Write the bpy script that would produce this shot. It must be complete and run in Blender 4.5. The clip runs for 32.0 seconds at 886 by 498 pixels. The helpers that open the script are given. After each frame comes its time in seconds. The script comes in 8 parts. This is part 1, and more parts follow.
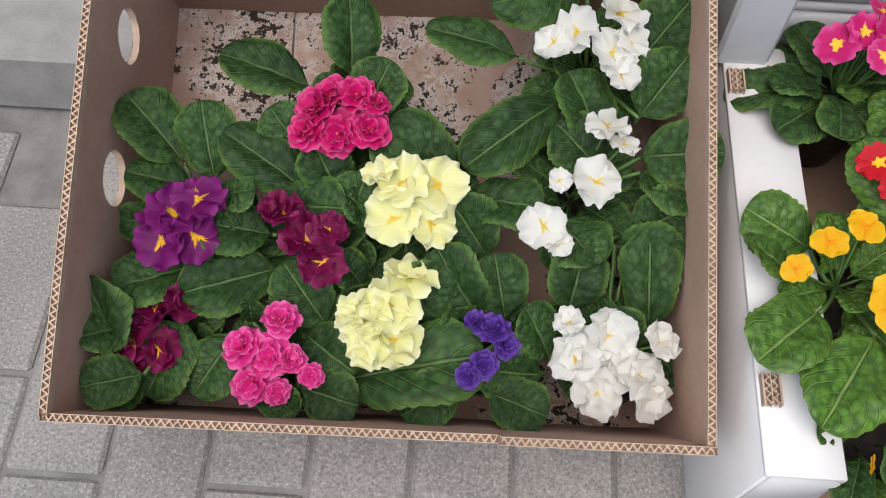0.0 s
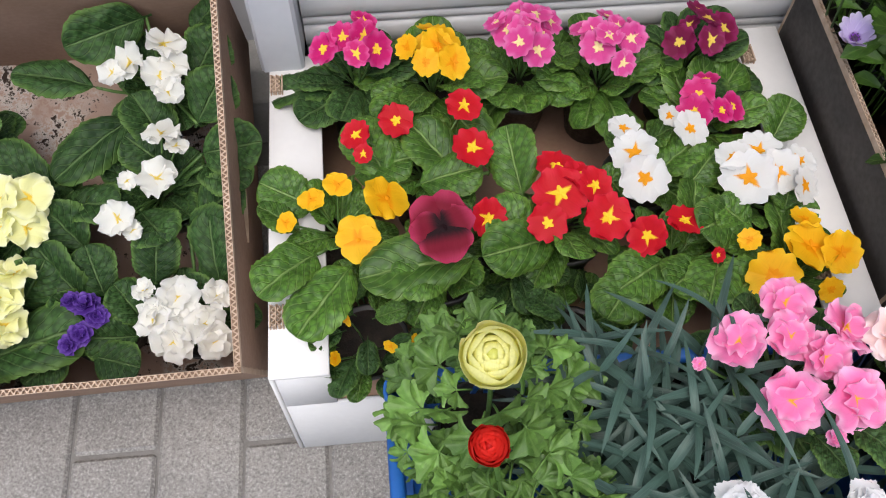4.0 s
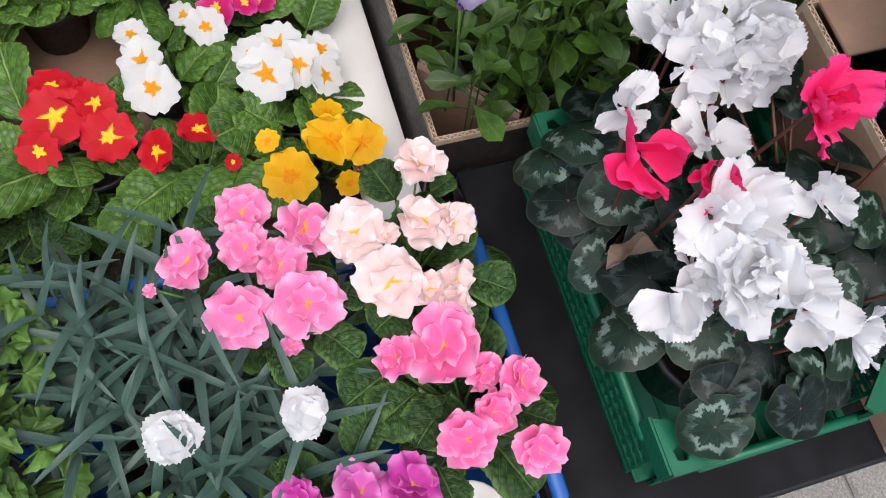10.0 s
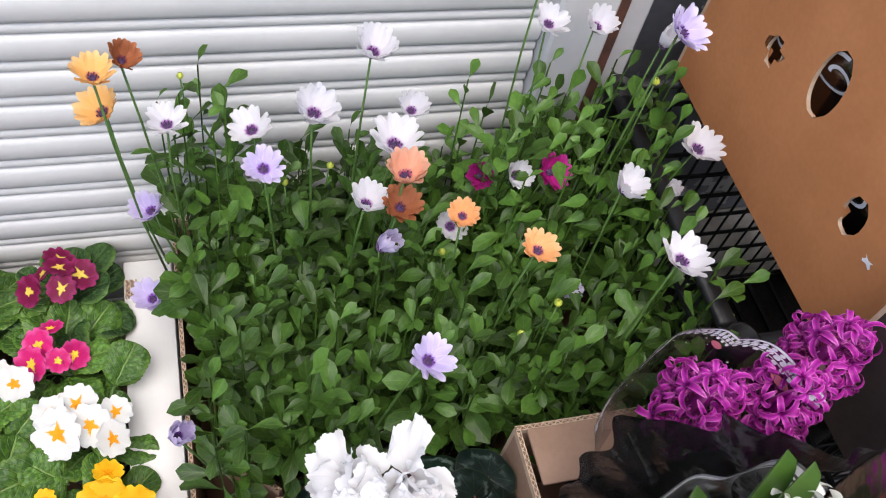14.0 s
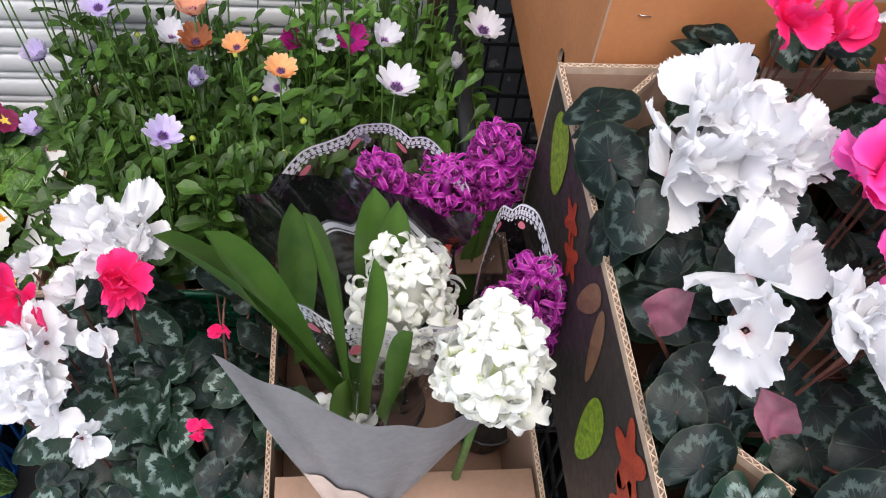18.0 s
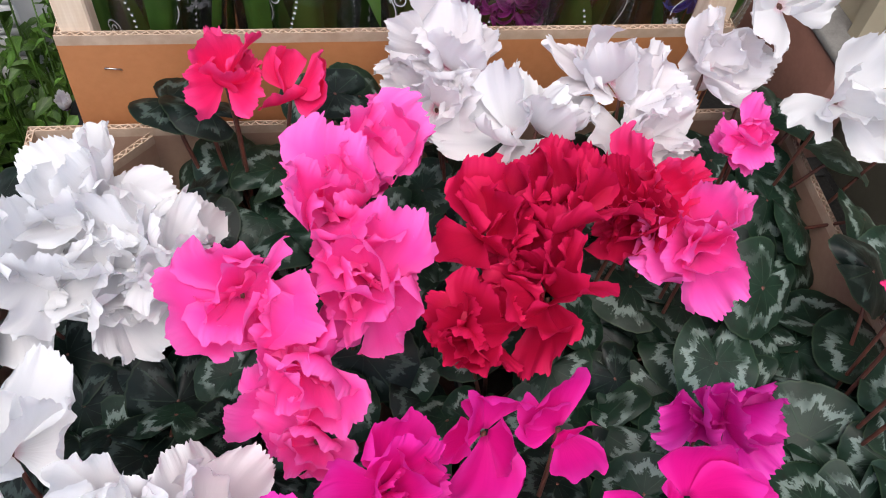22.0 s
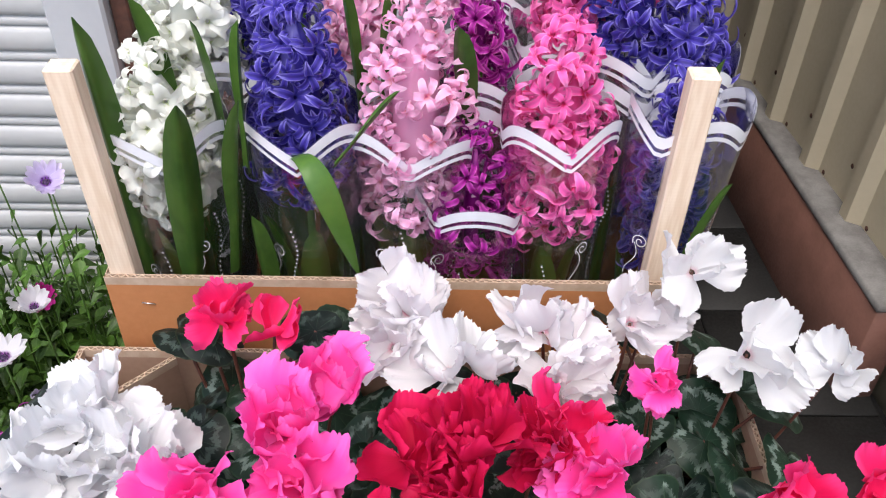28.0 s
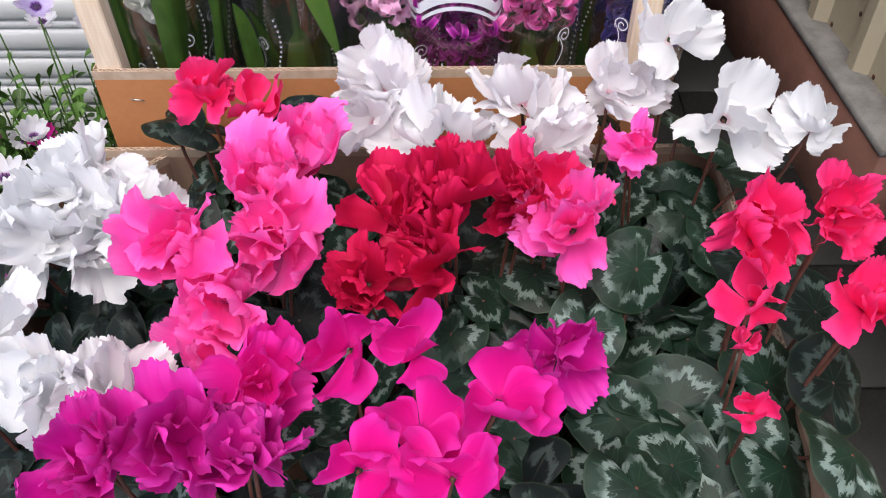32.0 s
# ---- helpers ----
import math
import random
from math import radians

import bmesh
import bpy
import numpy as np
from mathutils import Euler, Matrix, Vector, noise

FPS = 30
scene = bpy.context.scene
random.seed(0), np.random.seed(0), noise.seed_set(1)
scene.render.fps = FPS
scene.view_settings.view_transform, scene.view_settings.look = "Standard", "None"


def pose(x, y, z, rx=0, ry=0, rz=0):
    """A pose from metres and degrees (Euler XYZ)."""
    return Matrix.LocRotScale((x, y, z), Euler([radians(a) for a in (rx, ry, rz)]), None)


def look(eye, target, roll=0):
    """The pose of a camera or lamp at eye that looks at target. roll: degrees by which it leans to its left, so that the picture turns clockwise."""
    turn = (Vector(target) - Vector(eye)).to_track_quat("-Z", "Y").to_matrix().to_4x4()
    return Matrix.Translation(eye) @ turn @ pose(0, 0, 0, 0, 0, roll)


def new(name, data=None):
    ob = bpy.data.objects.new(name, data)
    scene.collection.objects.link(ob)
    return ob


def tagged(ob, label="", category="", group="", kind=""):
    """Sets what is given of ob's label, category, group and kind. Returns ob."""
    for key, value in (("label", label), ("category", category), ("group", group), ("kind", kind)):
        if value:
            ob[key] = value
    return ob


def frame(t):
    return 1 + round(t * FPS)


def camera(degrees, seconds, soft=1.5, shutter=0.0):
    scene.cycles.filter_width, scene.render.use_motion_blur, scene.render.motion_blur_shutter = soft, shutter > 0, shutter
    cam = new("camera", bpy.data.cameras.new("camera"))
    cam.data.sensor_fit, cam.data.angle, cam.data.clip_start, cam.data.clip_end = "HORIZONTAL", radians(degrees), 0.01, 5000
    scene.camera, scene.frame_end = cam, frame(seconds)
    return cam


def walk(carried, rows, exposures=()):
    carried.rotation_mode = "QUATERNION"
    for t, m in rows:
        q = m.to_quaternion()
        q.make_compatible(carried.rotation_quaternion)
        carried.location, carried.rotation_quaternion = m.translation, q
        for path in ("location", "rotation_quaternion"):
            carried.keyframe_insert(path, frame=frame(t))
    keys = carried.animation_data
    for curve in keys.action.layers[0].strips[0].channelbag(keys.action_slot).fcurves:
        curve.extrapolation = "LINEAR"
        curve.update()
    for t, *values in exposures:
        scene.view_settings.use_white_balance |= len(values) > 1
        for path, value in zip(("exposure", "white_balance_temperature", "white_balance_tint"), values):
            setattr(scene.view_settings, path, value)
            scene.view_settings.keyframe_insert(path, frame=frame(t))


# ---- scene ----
cam = camera(54.3, 32.0, soft=1.1)
METRES, EYE, TILT, LEAN, TURN = 2.8, 0.9, -62.0, 0.0, 4.0
ROWS = [
    (0.0, 0.0, 0.0, 0.0, 0.0, 0.0, -0.0),
    (0.5, 0.0135, -0.0077, -0.0006, 0.07, -0.13, 1.28),
    (1.0, 0.0274, -0.0143, 0.0015, -0.53, -0.61, 3.37),
    (1.5, 0.0348, -0.025, 0.0023, -2.12, -0.09, 5.48),
    (2.0, 0.0377, -0.0364, 0.0017, -3.47, 0.1, 6.91),
    (2.5, 0.0455, -0.0482, -0.0026, -4.27, 0.17, 7.98),
    (3.0, 0.0728, -0.0602, -0.0101, -4.29, 0.71, 8.35),
    (3.5, 0.106, -0.0733, -0.0179, -4.55, 0.88, 8.03),
    (5.5, 0.1656, -0.0989, -0.0589, -6.72, 0.36, 10.42),
    (6.0, 0.1818, -0.1006, -0.0696, -8.13, -1.32, 12.34),
    (6.5, 0.1893, -0.0986, -0.0767, -9.79, -2.86, 12.54),
    (7.0, 0.1946, -0.0967, -0.0792, -10.56, -4.22, 12.52),
    (7.5, 0.1973, -0.0953, -0.0774, -10.86, -4.58, 12.52),
    (8.0, 0.1964, -0.0905, -0.0748, -10.88, -5.09, 11.74),
    (8.5, 0.1979, -0.0835, -0.0739, -10.87, -6.08, 11.05),
    (9.0, 0.2154, -0.0811, -0.0726, -10.77, -6.68, 11.11),
    (9.5, 0.2345, -0.0835, -0.065, -12.09, -7.19, 12.73),
    (10.0, 0.2478, -0.0834, -0.0446, -15.29, -8.57, 15.31),
    (10.5, 0.2514, -0.0816, -0.0258, -17.77, -9.55, 17.12),
    (11.0, 0.2604, -0.0861, -0.014, -18.84, -9.46, 17.61),
    (11.5, 0.2809, -0.0978, -0.0018, -17.84, -5.63, 13.56),
    (12.0, 0.3004, -0.1098, 0.0012, -17.36, -3.03, 11.02),
    (12.5, 0.3094, -0.1212, 0.0052, -16.93, -0.28, 10.48),
    (13.0, 0.3149, -0.1276, 0.0072, -16.56, 1.99, 9.78),
    (13.5, 0.3185, -0.13, 0.0066, -16.2, 3.05, 9.25),
    (14.0, 0.3305, -0.1409, 0.0023, -16.24, 4.82, 10.77),
    (14.5, 0.3427, -0.1455, -0.0116, -17.64, 4.46, 14.17),
    (15.0, 0.3471, -0.1536, -0.0252, -18.25, 4.08, 15.96),
    (15.5, 0.3457, -0.1731, -0.0548, -18.65, 4.0, 16.43),
    (17.5, 0.4254, -0.2148, -0.1063, -8.77, 8.08, 3.76),
    (18.0, 0.4451, -0.2155, -0.1076, -8.64, 8.75, 4.83),
    (18.5, 0.4597, -0.2205, -0.111, -8.73, 9.44, 6.17),
    (19.0, 0.4749, -0.228, -0.1152, -9.32, 10.66, 8.18),
    (19.5, 0.4896, -0.2243, -0.1125, -10.71, 11.43, 11.1),
    (20.0, 0.5135, -0.2078, -0.1029, -13.68, 10.78, 12.74),
    (20.5, 0.5398, -0.1962, -0.0935, -14.75, 9.64, 13.06),
    (21.0, 0.5612, -0.1859, -0.082, -14.97, 8.32, 12.56),
    (21.5, 0.5781, -0.1853, -0.075, -14.94, 7.29, 11.43),
    (22.0, 0.6, -0.1949, -0.0817, -9.43, 7.02, 7.25),
    (22.5, 0.6193, -0.2118, -0.0832, -5.07, 10.93, 0.76),
    (23.0, 0.6256, -0.2305, -0.0766, -4.02, 17.35, -0.22),
    (23.5, 0.6255, -0.2405, -0.0751, -3.76, 20.23, -0.04),
    (24.0, 0.6232, -0.2537, -0.0765, -3.32, 23.99, 0.72),
    (24.5, 0.6238, -0.2601, -0.0818, -3.13, 25.96, 1.4),
    (26.5, 0.6317, -0.2488, -0.09, -2.79, 24.66, 1.95),
    (27.0, 0.6395, -0.2453, -0.0888, -2.85, 23.29, 2.94),
    (27.5, 0.6403, -0.2395, -0.087, -2.82, 22.38, 3.42),
    (28.0, 0.6378, -0.2385, -0.0892, -2.98, 21.69, 3.06),
    (28.5, 0.6346, -0.2357, -0.0944, -2.7, 21.01, 2.51),
    (29.0, 0.6331, -0.2321, -0.1049, -2.38, 19.84, 1.88),
    (29.5, 0.6371, -0.2314, -0.1102, -2.19, 18.96, 1.66),
    (30.0, 0.6422, -0.2281, -0.1159, -2.13, 18.1, 2.14),
    (30.5, 0.6459, -0.2288, -0.1195, -1.91, 17.35, 3.16),
    (31.0, 0.6484, -0.2294, -0.1216, -1.77, 17.0, 3.97),
    (31.5, 0.649, -0.2285, -0.1263, -1.63, 16.75, 4.05),
    (32.0, 0.6468, -0.2293, -0.131, -1.47, 16.25, 3.76),
]
walk(cam, [(t, pose(0, 0, EYE, TILT, LEAN, TURN) @ pose(METRES * x, METRES * y, METRES * z, 90 + pitch, roll, yaw)) for t, x, y, z, yaw, pitch, roll in ROWS],
     ((0, 0.54), (3.5, 0.62), (6, 0.80), (10.0, 0.75), (11.0, 0.80), (12.5, 1.02), (15.5, 1.10), (18.0, 1.0), (21, 0.84), (24, 0.96), (28, 1.02), (32, 0.94)))

# ---- world and light: overcast street, open towards the viewer ----
world = bpy.data.worlds.new("overcast_sky")
scene.world = world
world.use_nodes = True
wnt = world.node_tree
sky = wnt.nodes.new("ShaderNodeTexSky")
sky.sky_type = 'NISHITA'
sky.sun_disc = False
sky.sun_elevation = radians(68)
sky.sun_rotation = radians(200)
sky.air_density = 1.0
sky.dust_density = 3.0
wnt.links.new(sky.outputs[0], wnt.nodes["Background"].inputs[0])
wnt.nodes["Background"].inputs[1].default_value = 0.15
sun = new("sun", bpy.data.lights.new("sun", "SUN"))
sun.data.energy = 1.5
sun.data.angle = radians(60)
sun.data.color = (1.0, 0.975, 0.95)
sun.matrix_world = look((0.5, -1.7, 5.0), (1.0, 0.2, 0.3))

# ---- node helpers ----
def material(name, rough=0.6, metal=0.0, spec=0.5):
    m = bpy.data.materials.new(name)
    m.use_nodes = True
    b = m.node_tree.nodes["Principled BSDF"]
    b.inputs["Roughness"].default_value = rough
    b.inputs["Metallic"].default_value = metal
    b.inputs["Specular IOR Level"].default_value = spec
    return m, m.node_tree, b


def nd(nt, kind, ins=(), out=0, **attrs):
    n = nt.nodes.new("ShaderNode" + kind)
    for k, v in attrs.items():
        setattr(n, k, v)
    for i, v in (ins.items() if isinstance(ins, dict) else enumerate(ins)):
        if v is None:
            continue
        if isinstance(v, bpy.types.NodeSocket):
            nt.links.new(v, n.inputs[i])
        else:
            n.inputs[i].default_value = v
    return n.outputs[out]


def mth(nt, op, a, b=None, c=None):
    return nd(nt, "Math", (a, b, c), operation=op)


def step(nt, x, lo, hi, a=0.0, b=1.0):
    return nd(nt, "MapRange", {0: x, 1: lo, 2: hi, 3: a, 4: b}, interpolation_type='SMOOTHSTEP')


def mixc(nt, f, a, b):
    n = nt.nodes.new("ShaderNodeMix")
    n.data_type = 'RGBA'
    for i, v in ((0, f), (6, a), (7, b)):
        if isinstance(v, bpy.types.NodeSocket):
            nt.links.new(v, n.inputs[i])
        else:
            n.inputs[i].default_value = v if i == 0 else (*v[:3], 1)
    return n.outputs[2]


def noise_tex(nt, scale, detail=3, vec=None, rough=0.55):
    return nd(nt, "TexNoise", {"Vector": vec, "Scale": scale, "Detail": detail, "Roughness": rough})


def coords(nt, which="Object"):
    return nt.nodes.new("ShaderNodeTexCoord").outputs[which]


def rnd(nt):
    return nt.nodes.new("ShaderNodeObjectInfo").outputs["Random"]


def uvs(nt):
    n = nt.nodes.new("ShaderNodeSeparateXYZ")
    nt.links.new(coords(nt, "UV"), n.inputs[0])
    return n.outputs[0], n.outputs[1]


def bump(nt, b, height, strength=0.3, dist=0.002):
    o = nd(nt, "Bump", {"Strength": strength, "Distance": dist, "Height": height})
    nt.links.new(o, b.inputs["Normal"])


def thin(nt, b, colour, amount):
    """A thin sheet: part of the light goes through."""
    out = nt.nodes["Material Output"]
    tr = nt.nodes.new("ShaderNodeBsdfTranslucent")
    nt.links.new(colour, tr.inputs[0])
    mx = nt.nodes.new("ShaderNodeMixShader")
    mx.inputs[0].default_value = amount
    nt.links.new(b.outputs[0], mx.inputs[1])
    nt.links.new(tr.outputs[0], mx.inputs[2])
    nt.links.new(mx.outputs[0], out.inputs[0])


def mottled(name, a, b_, scale=30, rough=0.6, fine=250, strength=0.15, metal=0.0, spec=0.4, vary=0.12, world_space=False):
    m, nt, b = material(name, rough, metal, spec)
    vec = coords(nt)
    if world_space:
        vec = nt.nodes.new("ShaderNodeNewGeometry").outputs["Position"]
    n1 = noise_tex(nt, scale, 4, vec)
    n2 = noise_tex(nt, fine, 3, vec)
    f = step(nt, n1, 0.3, 0.7)
    c = mixc(nt, f, a, b_)
    c = mixc(nt, mth(nt, 'MULTIPLY', n2, vary), c, (0.02, 0.02, 0.02))
    nt.links.new(c, b.inputs["Base Color"])
    nt.links.new(step(nt, n2, 0.2, 0.8, rough - 0.1, rough + 0.1), b.inputs["Roughness"])
    bump(nt, b, n2, strength, 0.001)
    return m


def leaf_mat(name, base, dark, vein, edge, ribs=8, rough=0.42, quilt=0.5, vein_amt=0.55, edge_amt=0.5, thinness=0.12, shade=0.55, gloss=0.3):
    m, nt, b = material(name, rough, 0, gloss)
    u, v = uvs(nt)
    a = mth(nt, 'ABSOLUTE', mth(nt, 'SUBTRACT', v, 0.5))
    k = mth(nt, 'SUBTRACT', mth(nt, 'MULTIPLY', u, ribs), mth(nt, 'MULTIPLY', a, ribs * 0.75))
    s = mth(nt, 'SINE', mth(nt, 'MULTIPLY', k, 6.283))
    side = step(nt, s, 0.80, 1.0)
    mid = step(nt, a, 0.012, 0.04, 1.0, 0.0)
    vec = coords(nt)
    blot = step(nt, noise_tex(nt, 35, 3, vec), 0.35, 0.68)
    c = mixc(nt, blot, base, dark)
    c = mixc(nt, mth(nt, 'MULTIPLY', rnd(nt), 0.5), c, [x * 2.3 for x in base])
    # random leaves coloured darker, for shade deep in the foliage
    isl = nt.nodes.new("ShaderNodeNewGeometry").outputs["Random Per Island"]
    c = mixc(nt, step(nt, isl, 0.1, 1.0, 0.0, shade), c, [x * 0.3 for x in base])
    # darker colour in the quilting creases, painted in for their shade
    crease_shade = nd(nt, "TexVoronoi", {"Vector": vec, "Scale": 170.0})
    c = mixc(nt, mth(nt, 'MULTIPLY', step(nt, crease_shade, 0.25, 0.75), min(0.7, quilt)), c, [x * 0.6 for x in dark])
    vm = mth(nt, 'MAXIMUM', mth(nt, 'MULTIPLY', side, 0.55), mid)
    c = mixc(nt, mth(nt, 'MULTIPLY', vm, vein_amt), c, vein)
    c = mixc(nt, mth(nt, 'MULTIPLY', step(nt, a, 0.37, 0.5), edge_amt), c, edge)
    nt.links.new(c, b.inputs["Base Color"])
    cell = nd(nt, "TexVoronoi", {"Vector": vec, "Scale": 120.0})
    h = mth(nt, 'SUBTRACT', mth(nt, 'MULTIPLY', mth(nt, 'SUBTRACT', 1.0, vm), 0.8), mth(nt, 'MULTIPLY', cell, 0.7))
    bump(nt, b, h, quilt, 0.003)
    thin(nt, b, c, thinness)
    return m


def petal_mat(name, inner, main, edge, eye=0.0, eye_soft=0.08, rough=0.55, streak=0.25, through_=0.36, edge_at=0.8, rib=0.0):
    m, nt, b = material(name, rough, 0, 0.25)
    u, v = uvs(nt)
    vec = coords(nt)
    fib = nd(nt, "TexNoise", {"Vector": nd(nt, "CombineXYZ", (mth(nt, 'MULTIPLY', u, 26.0), mth(nt, 'MULTIPLY', v, 2.5), rnd(nt))), "Scale": 1.0, "Detail": 2.0})
    wob = mth(nt, 'ADD', v, mth(nt, 'MULTIPLY', mth(nt, 'SUBTRACT', fib, 0.5), 0.12))
    lip = mth(nt, 'MAXIMUM', step(nt, wob, edge_at - 0.2, edge_at + 0.2), step(nt, mth(nt, 'ABSOLUTE', mth(nt, 'SUBTRACT', u, 0.5)), 0.36, 0.5, 0.0, 0.8))
    c = mixc(nt, lip, main, edge)
    c = mixc(nt, mth(nt, 'MULTIPLY', step(nt, fib, 0.45, 0.8), streak), c, [x * 0.72 for x in main])
    c = mixc(nt, mth(nt, 'MULTIPLY', rnd(nt), 0.22), c, [x * 0.8 for x in main])
    if rib > 0:
        mid = step(nt, mth(nt, 'ABSOLUTE', mth(nt, 'SUBTRACT', u, 0.5)), 0.08, 0.26, 1.0, 0.0)
        c = mixc(nt, mth(nt, 'MULTIPLY', mid, rib), c, [x * 0.55 for x in main])
    if eye > 0:
        c = mixc(nt, step(nt, wob, eye - eye_soft, eye + eye_soft, 1.0, 0.0), c, inner)
    nt.links.new(c, b.inputs["Base Color"])
    bump(nt, b, fib, 0.25, 0.0012)
    thin(nt, b, c, through_)
    return m

# ---- materials ----
CARD = mottled("brown_cardboard", (0.31, 0.192, 0.132), (0.26, 0.160, 0.108), 14, 0.8, 160, 0.08, vary=0.15)
CARD_IN = mottled("pale_cardboard", (0.37, 0.235, 0.165), (0.32, 0.195, 0.135), 10, 0.8, 160, 0.08, vary=0.12)
CARD_ORANGE = mottled("orange_brown_cardboard", (0.49, 0.20, 0.076), (0.42, 0.165, 0.060), 9, 0.75, 160, 0.06, vary=0.12)
CARD_DARK = mottled("dark_printed_cardboard", (0.0385, 0.0315, 0.0280), (0.0245, 0.0210, 0.0196), 18, 0.5, 120, 0.08, vary=0.1)
CARD_WHITE = mottled("white_cardboard", (0.6880, 0.6794, 0.6708), (0.6364, 0.6278, 0.6192), 8, 0.6, 120, 0.05, vary=0.05)
# pinkish board brightened for the light on the carton's inner faces
CARD_PINK_LIT = mottled("lit_pinkish_cardboard", (0.50, 0.33, 0.25), (0.43, 0.275, 0.205), 12, 0.8, 160, 0.08, vary=0.12)
CARD_RIM = mottled("cut_cardboard_edge", (0.52, 0.39, 0.29), (0.42, 0.30, 0.21), 60, 0.9, 300, 0.2)
CARD_GAP = mottled("flute_gap_shade", (0.26, 0.17, 0.11), (0.18, 0.115, 0.08), 60, 0.9, 300, 0.2)
SOIL = mottled("potting_soil", (0.0245, 0.0168, 0.0126), (0.0084, 0.0063, 0.0049), 70, 0.95, 400, 0.8)
POT = mottled("black_pot_plastic", (0.018, 0.018, 0.019), (0.03, 0.03, 0.03), 40, 0.4, 200, 0.05)
BLUE = mottled("blue_crate_plastic", (0.0090, 0.072, 0.285), (0.0125, 0.100, 0.345), 14, 0.42, 180, 0.06, vary=0.12)
GREEN = mottled("green_crate_plastic", (0.0022, 0.085, 0.042), (0.0032, 0.112, 0.055), 14, 0.42, 180, 0.06, vary=0.12)
# crate plastic; also blackens the passage walls in place of shade
BLACK = mottled("black_plastic_and_deep_shade", (0.0062, 0.0066, 0.0077), (0.0115, 0.0120, 0.0139), 16, 0.5, 180, 0.08, spec=0.22)
BLACK_TOP = mottled("worn_black_plastic", (0.006, 0.006, 0.007), (0.012, 0.012, 0.014), 30, 0.75, 120, 0.2, spec=0.12)
SHUTTER = mottled("white_shutter_paint", (0.50, 0.50, 0.495), (0.44, 0.44, 0.44), 6, 0.45, 90, 0.05, vary=0.08)
FRAME_WHITE = mottled("white_frame_paint", (0.5100, 0.5185, 0.5355), (0.4420, 0.4505, 0.4760), 9, 0.5, 90, 0.08, vary=0.08)
RUST = mottled("rusty_brown_steel", (0.11, 0.045, 0.03), (0.06, 0.028, 0.02), 40, 0.8, 200, 0.3)
BEIGE = mottled("beige_sheet_metal", (0.4770, 0.4140, 0.2970), (0.4320, 0.3690, 0.2610), 5, 0.5, 90, 0.04, vary=0.06)
BROWN_PAINT = mottled("brown_painted_plinth", (0.21, 0.098, 0.074), (0.165, 0.078, 0.058), 12, 0.55, 120, 0.08, vary=0.12)
CONCRETE = mottled("grey_concrete", (0.24, 0.23, 0.215), (0.16, 0.15, 0.14), 22, 0.85, 260, 0.35, vary=0.3)
WOOD = None
STEM_GREEN = mottled("green_stem", (0.085, 0.165, 0.035), (0.055, 0.115, 0.026), 60, 0.5, 250, 0.1)
STEM_BROWN = mottled("reddish_brown_stem", (0.13, 0.045, 0.03), (0.08, 0.03, 0.022), 60, 0.5, 250, 0.1)
PAPER_GREY = mottled("grey_wrapping_paper", (0.215, 0.208, 0.215), (0.18, 0.175, 0.18), 22, 0.45, 150, 0.1, vary=0.1)
PAPER_PINK = mottled("pale_wrapping_paper_back", (0.66, 0.52, 0.44), (0.56, 0.43, 0.36), 22, 0.55, 150, 0.1)
WHITE_INK = mottled("white_print", (0.78, 0.78, 0.82), (0.7, 0.7, 0.75), 30, 0.4, 150, 0.0, vary=0.03)


def make_wood():
    m, nt, b = material("pale_sawn_wood", 0.75, 0, 0.3)
    mp = nd(nt, "Mapping", {"Vector": coords(nt), "Scale": (60, 60, 6)})
    g = noise_tex(nt, 3.0, 4, mp)
    saw = nd(nt, "TexWave", {"Vector": coords(nt), "Scale": 95.0, "Distortion": 3.0}, wave_type='BANDS', bands_direction='Z')
    c = mixc(nt, step(nt, g, 0.35, 0.7), (0.78, 0.64, 0.50), (0.68, 0.52, 0.38))
    c = mixc(nt, mth(nt, 'MULTIPLY', saw, 0.04), c, (0.42, 0.28, 0.18))
    nt.links.new(c, b.inputs["Base Color"])
    bump(nt, b, mth(nt, 'ADD', g, mth(nt, 'MULTIPLY', saw, 0.12)), 0.3, 0.001)
    return m


WOOD = make_wood()


def make_film(name, tint, amount):
    m, nt, b = material(name, 0.1)
    out = nt.nodes["Material Output"]
    tr = nt.nodes.new("ShaderNodeBsdfTransparent")
    tr.inputs[0].default_value = (*tint, 1)
    gl = nt.nodes.new("ShaderNodeBsdfGlossy")
    gl.inputs["Roughness"].default_value = 0.22
    gl.inputs[0].default_value = (0.9, 0.9, 0.95, 1)
    n = noise_tex(nt, 26, 2, coords(nt))
    bn = nd(nt, "Bump", {"Strength": 0.7, "Distance": 0.008, "Height": n})
    nt.links.new(bn, gl.inputs["Normal"])
    fr = nd(nt, "Fresnel", {"IOR": 1.35, "Normal": bn})
    f = mth(nt, 'ADD', mth(nt, 'MULTIPLY', fr, 0.9), amount)
    mx = nt.nodes.new("ShaderNodeMixShader")
    nt.links.new(f, mx.inputs[0])
    nt.links.new(tr.outputs[0], mx.inputs[1])
    nt.links.new(gl.outputs[0], mx.inputs[2])
    nt.links.new(mx.outputs[0], out.inputs[0])
    return m


FILM = make_film("clear_cellophane", (0.95, 0.95, 0.97), 0.25)
FILM_DARK = make_film("dark_cellophane", (0.55, 0.53, 0.55), 0.08)

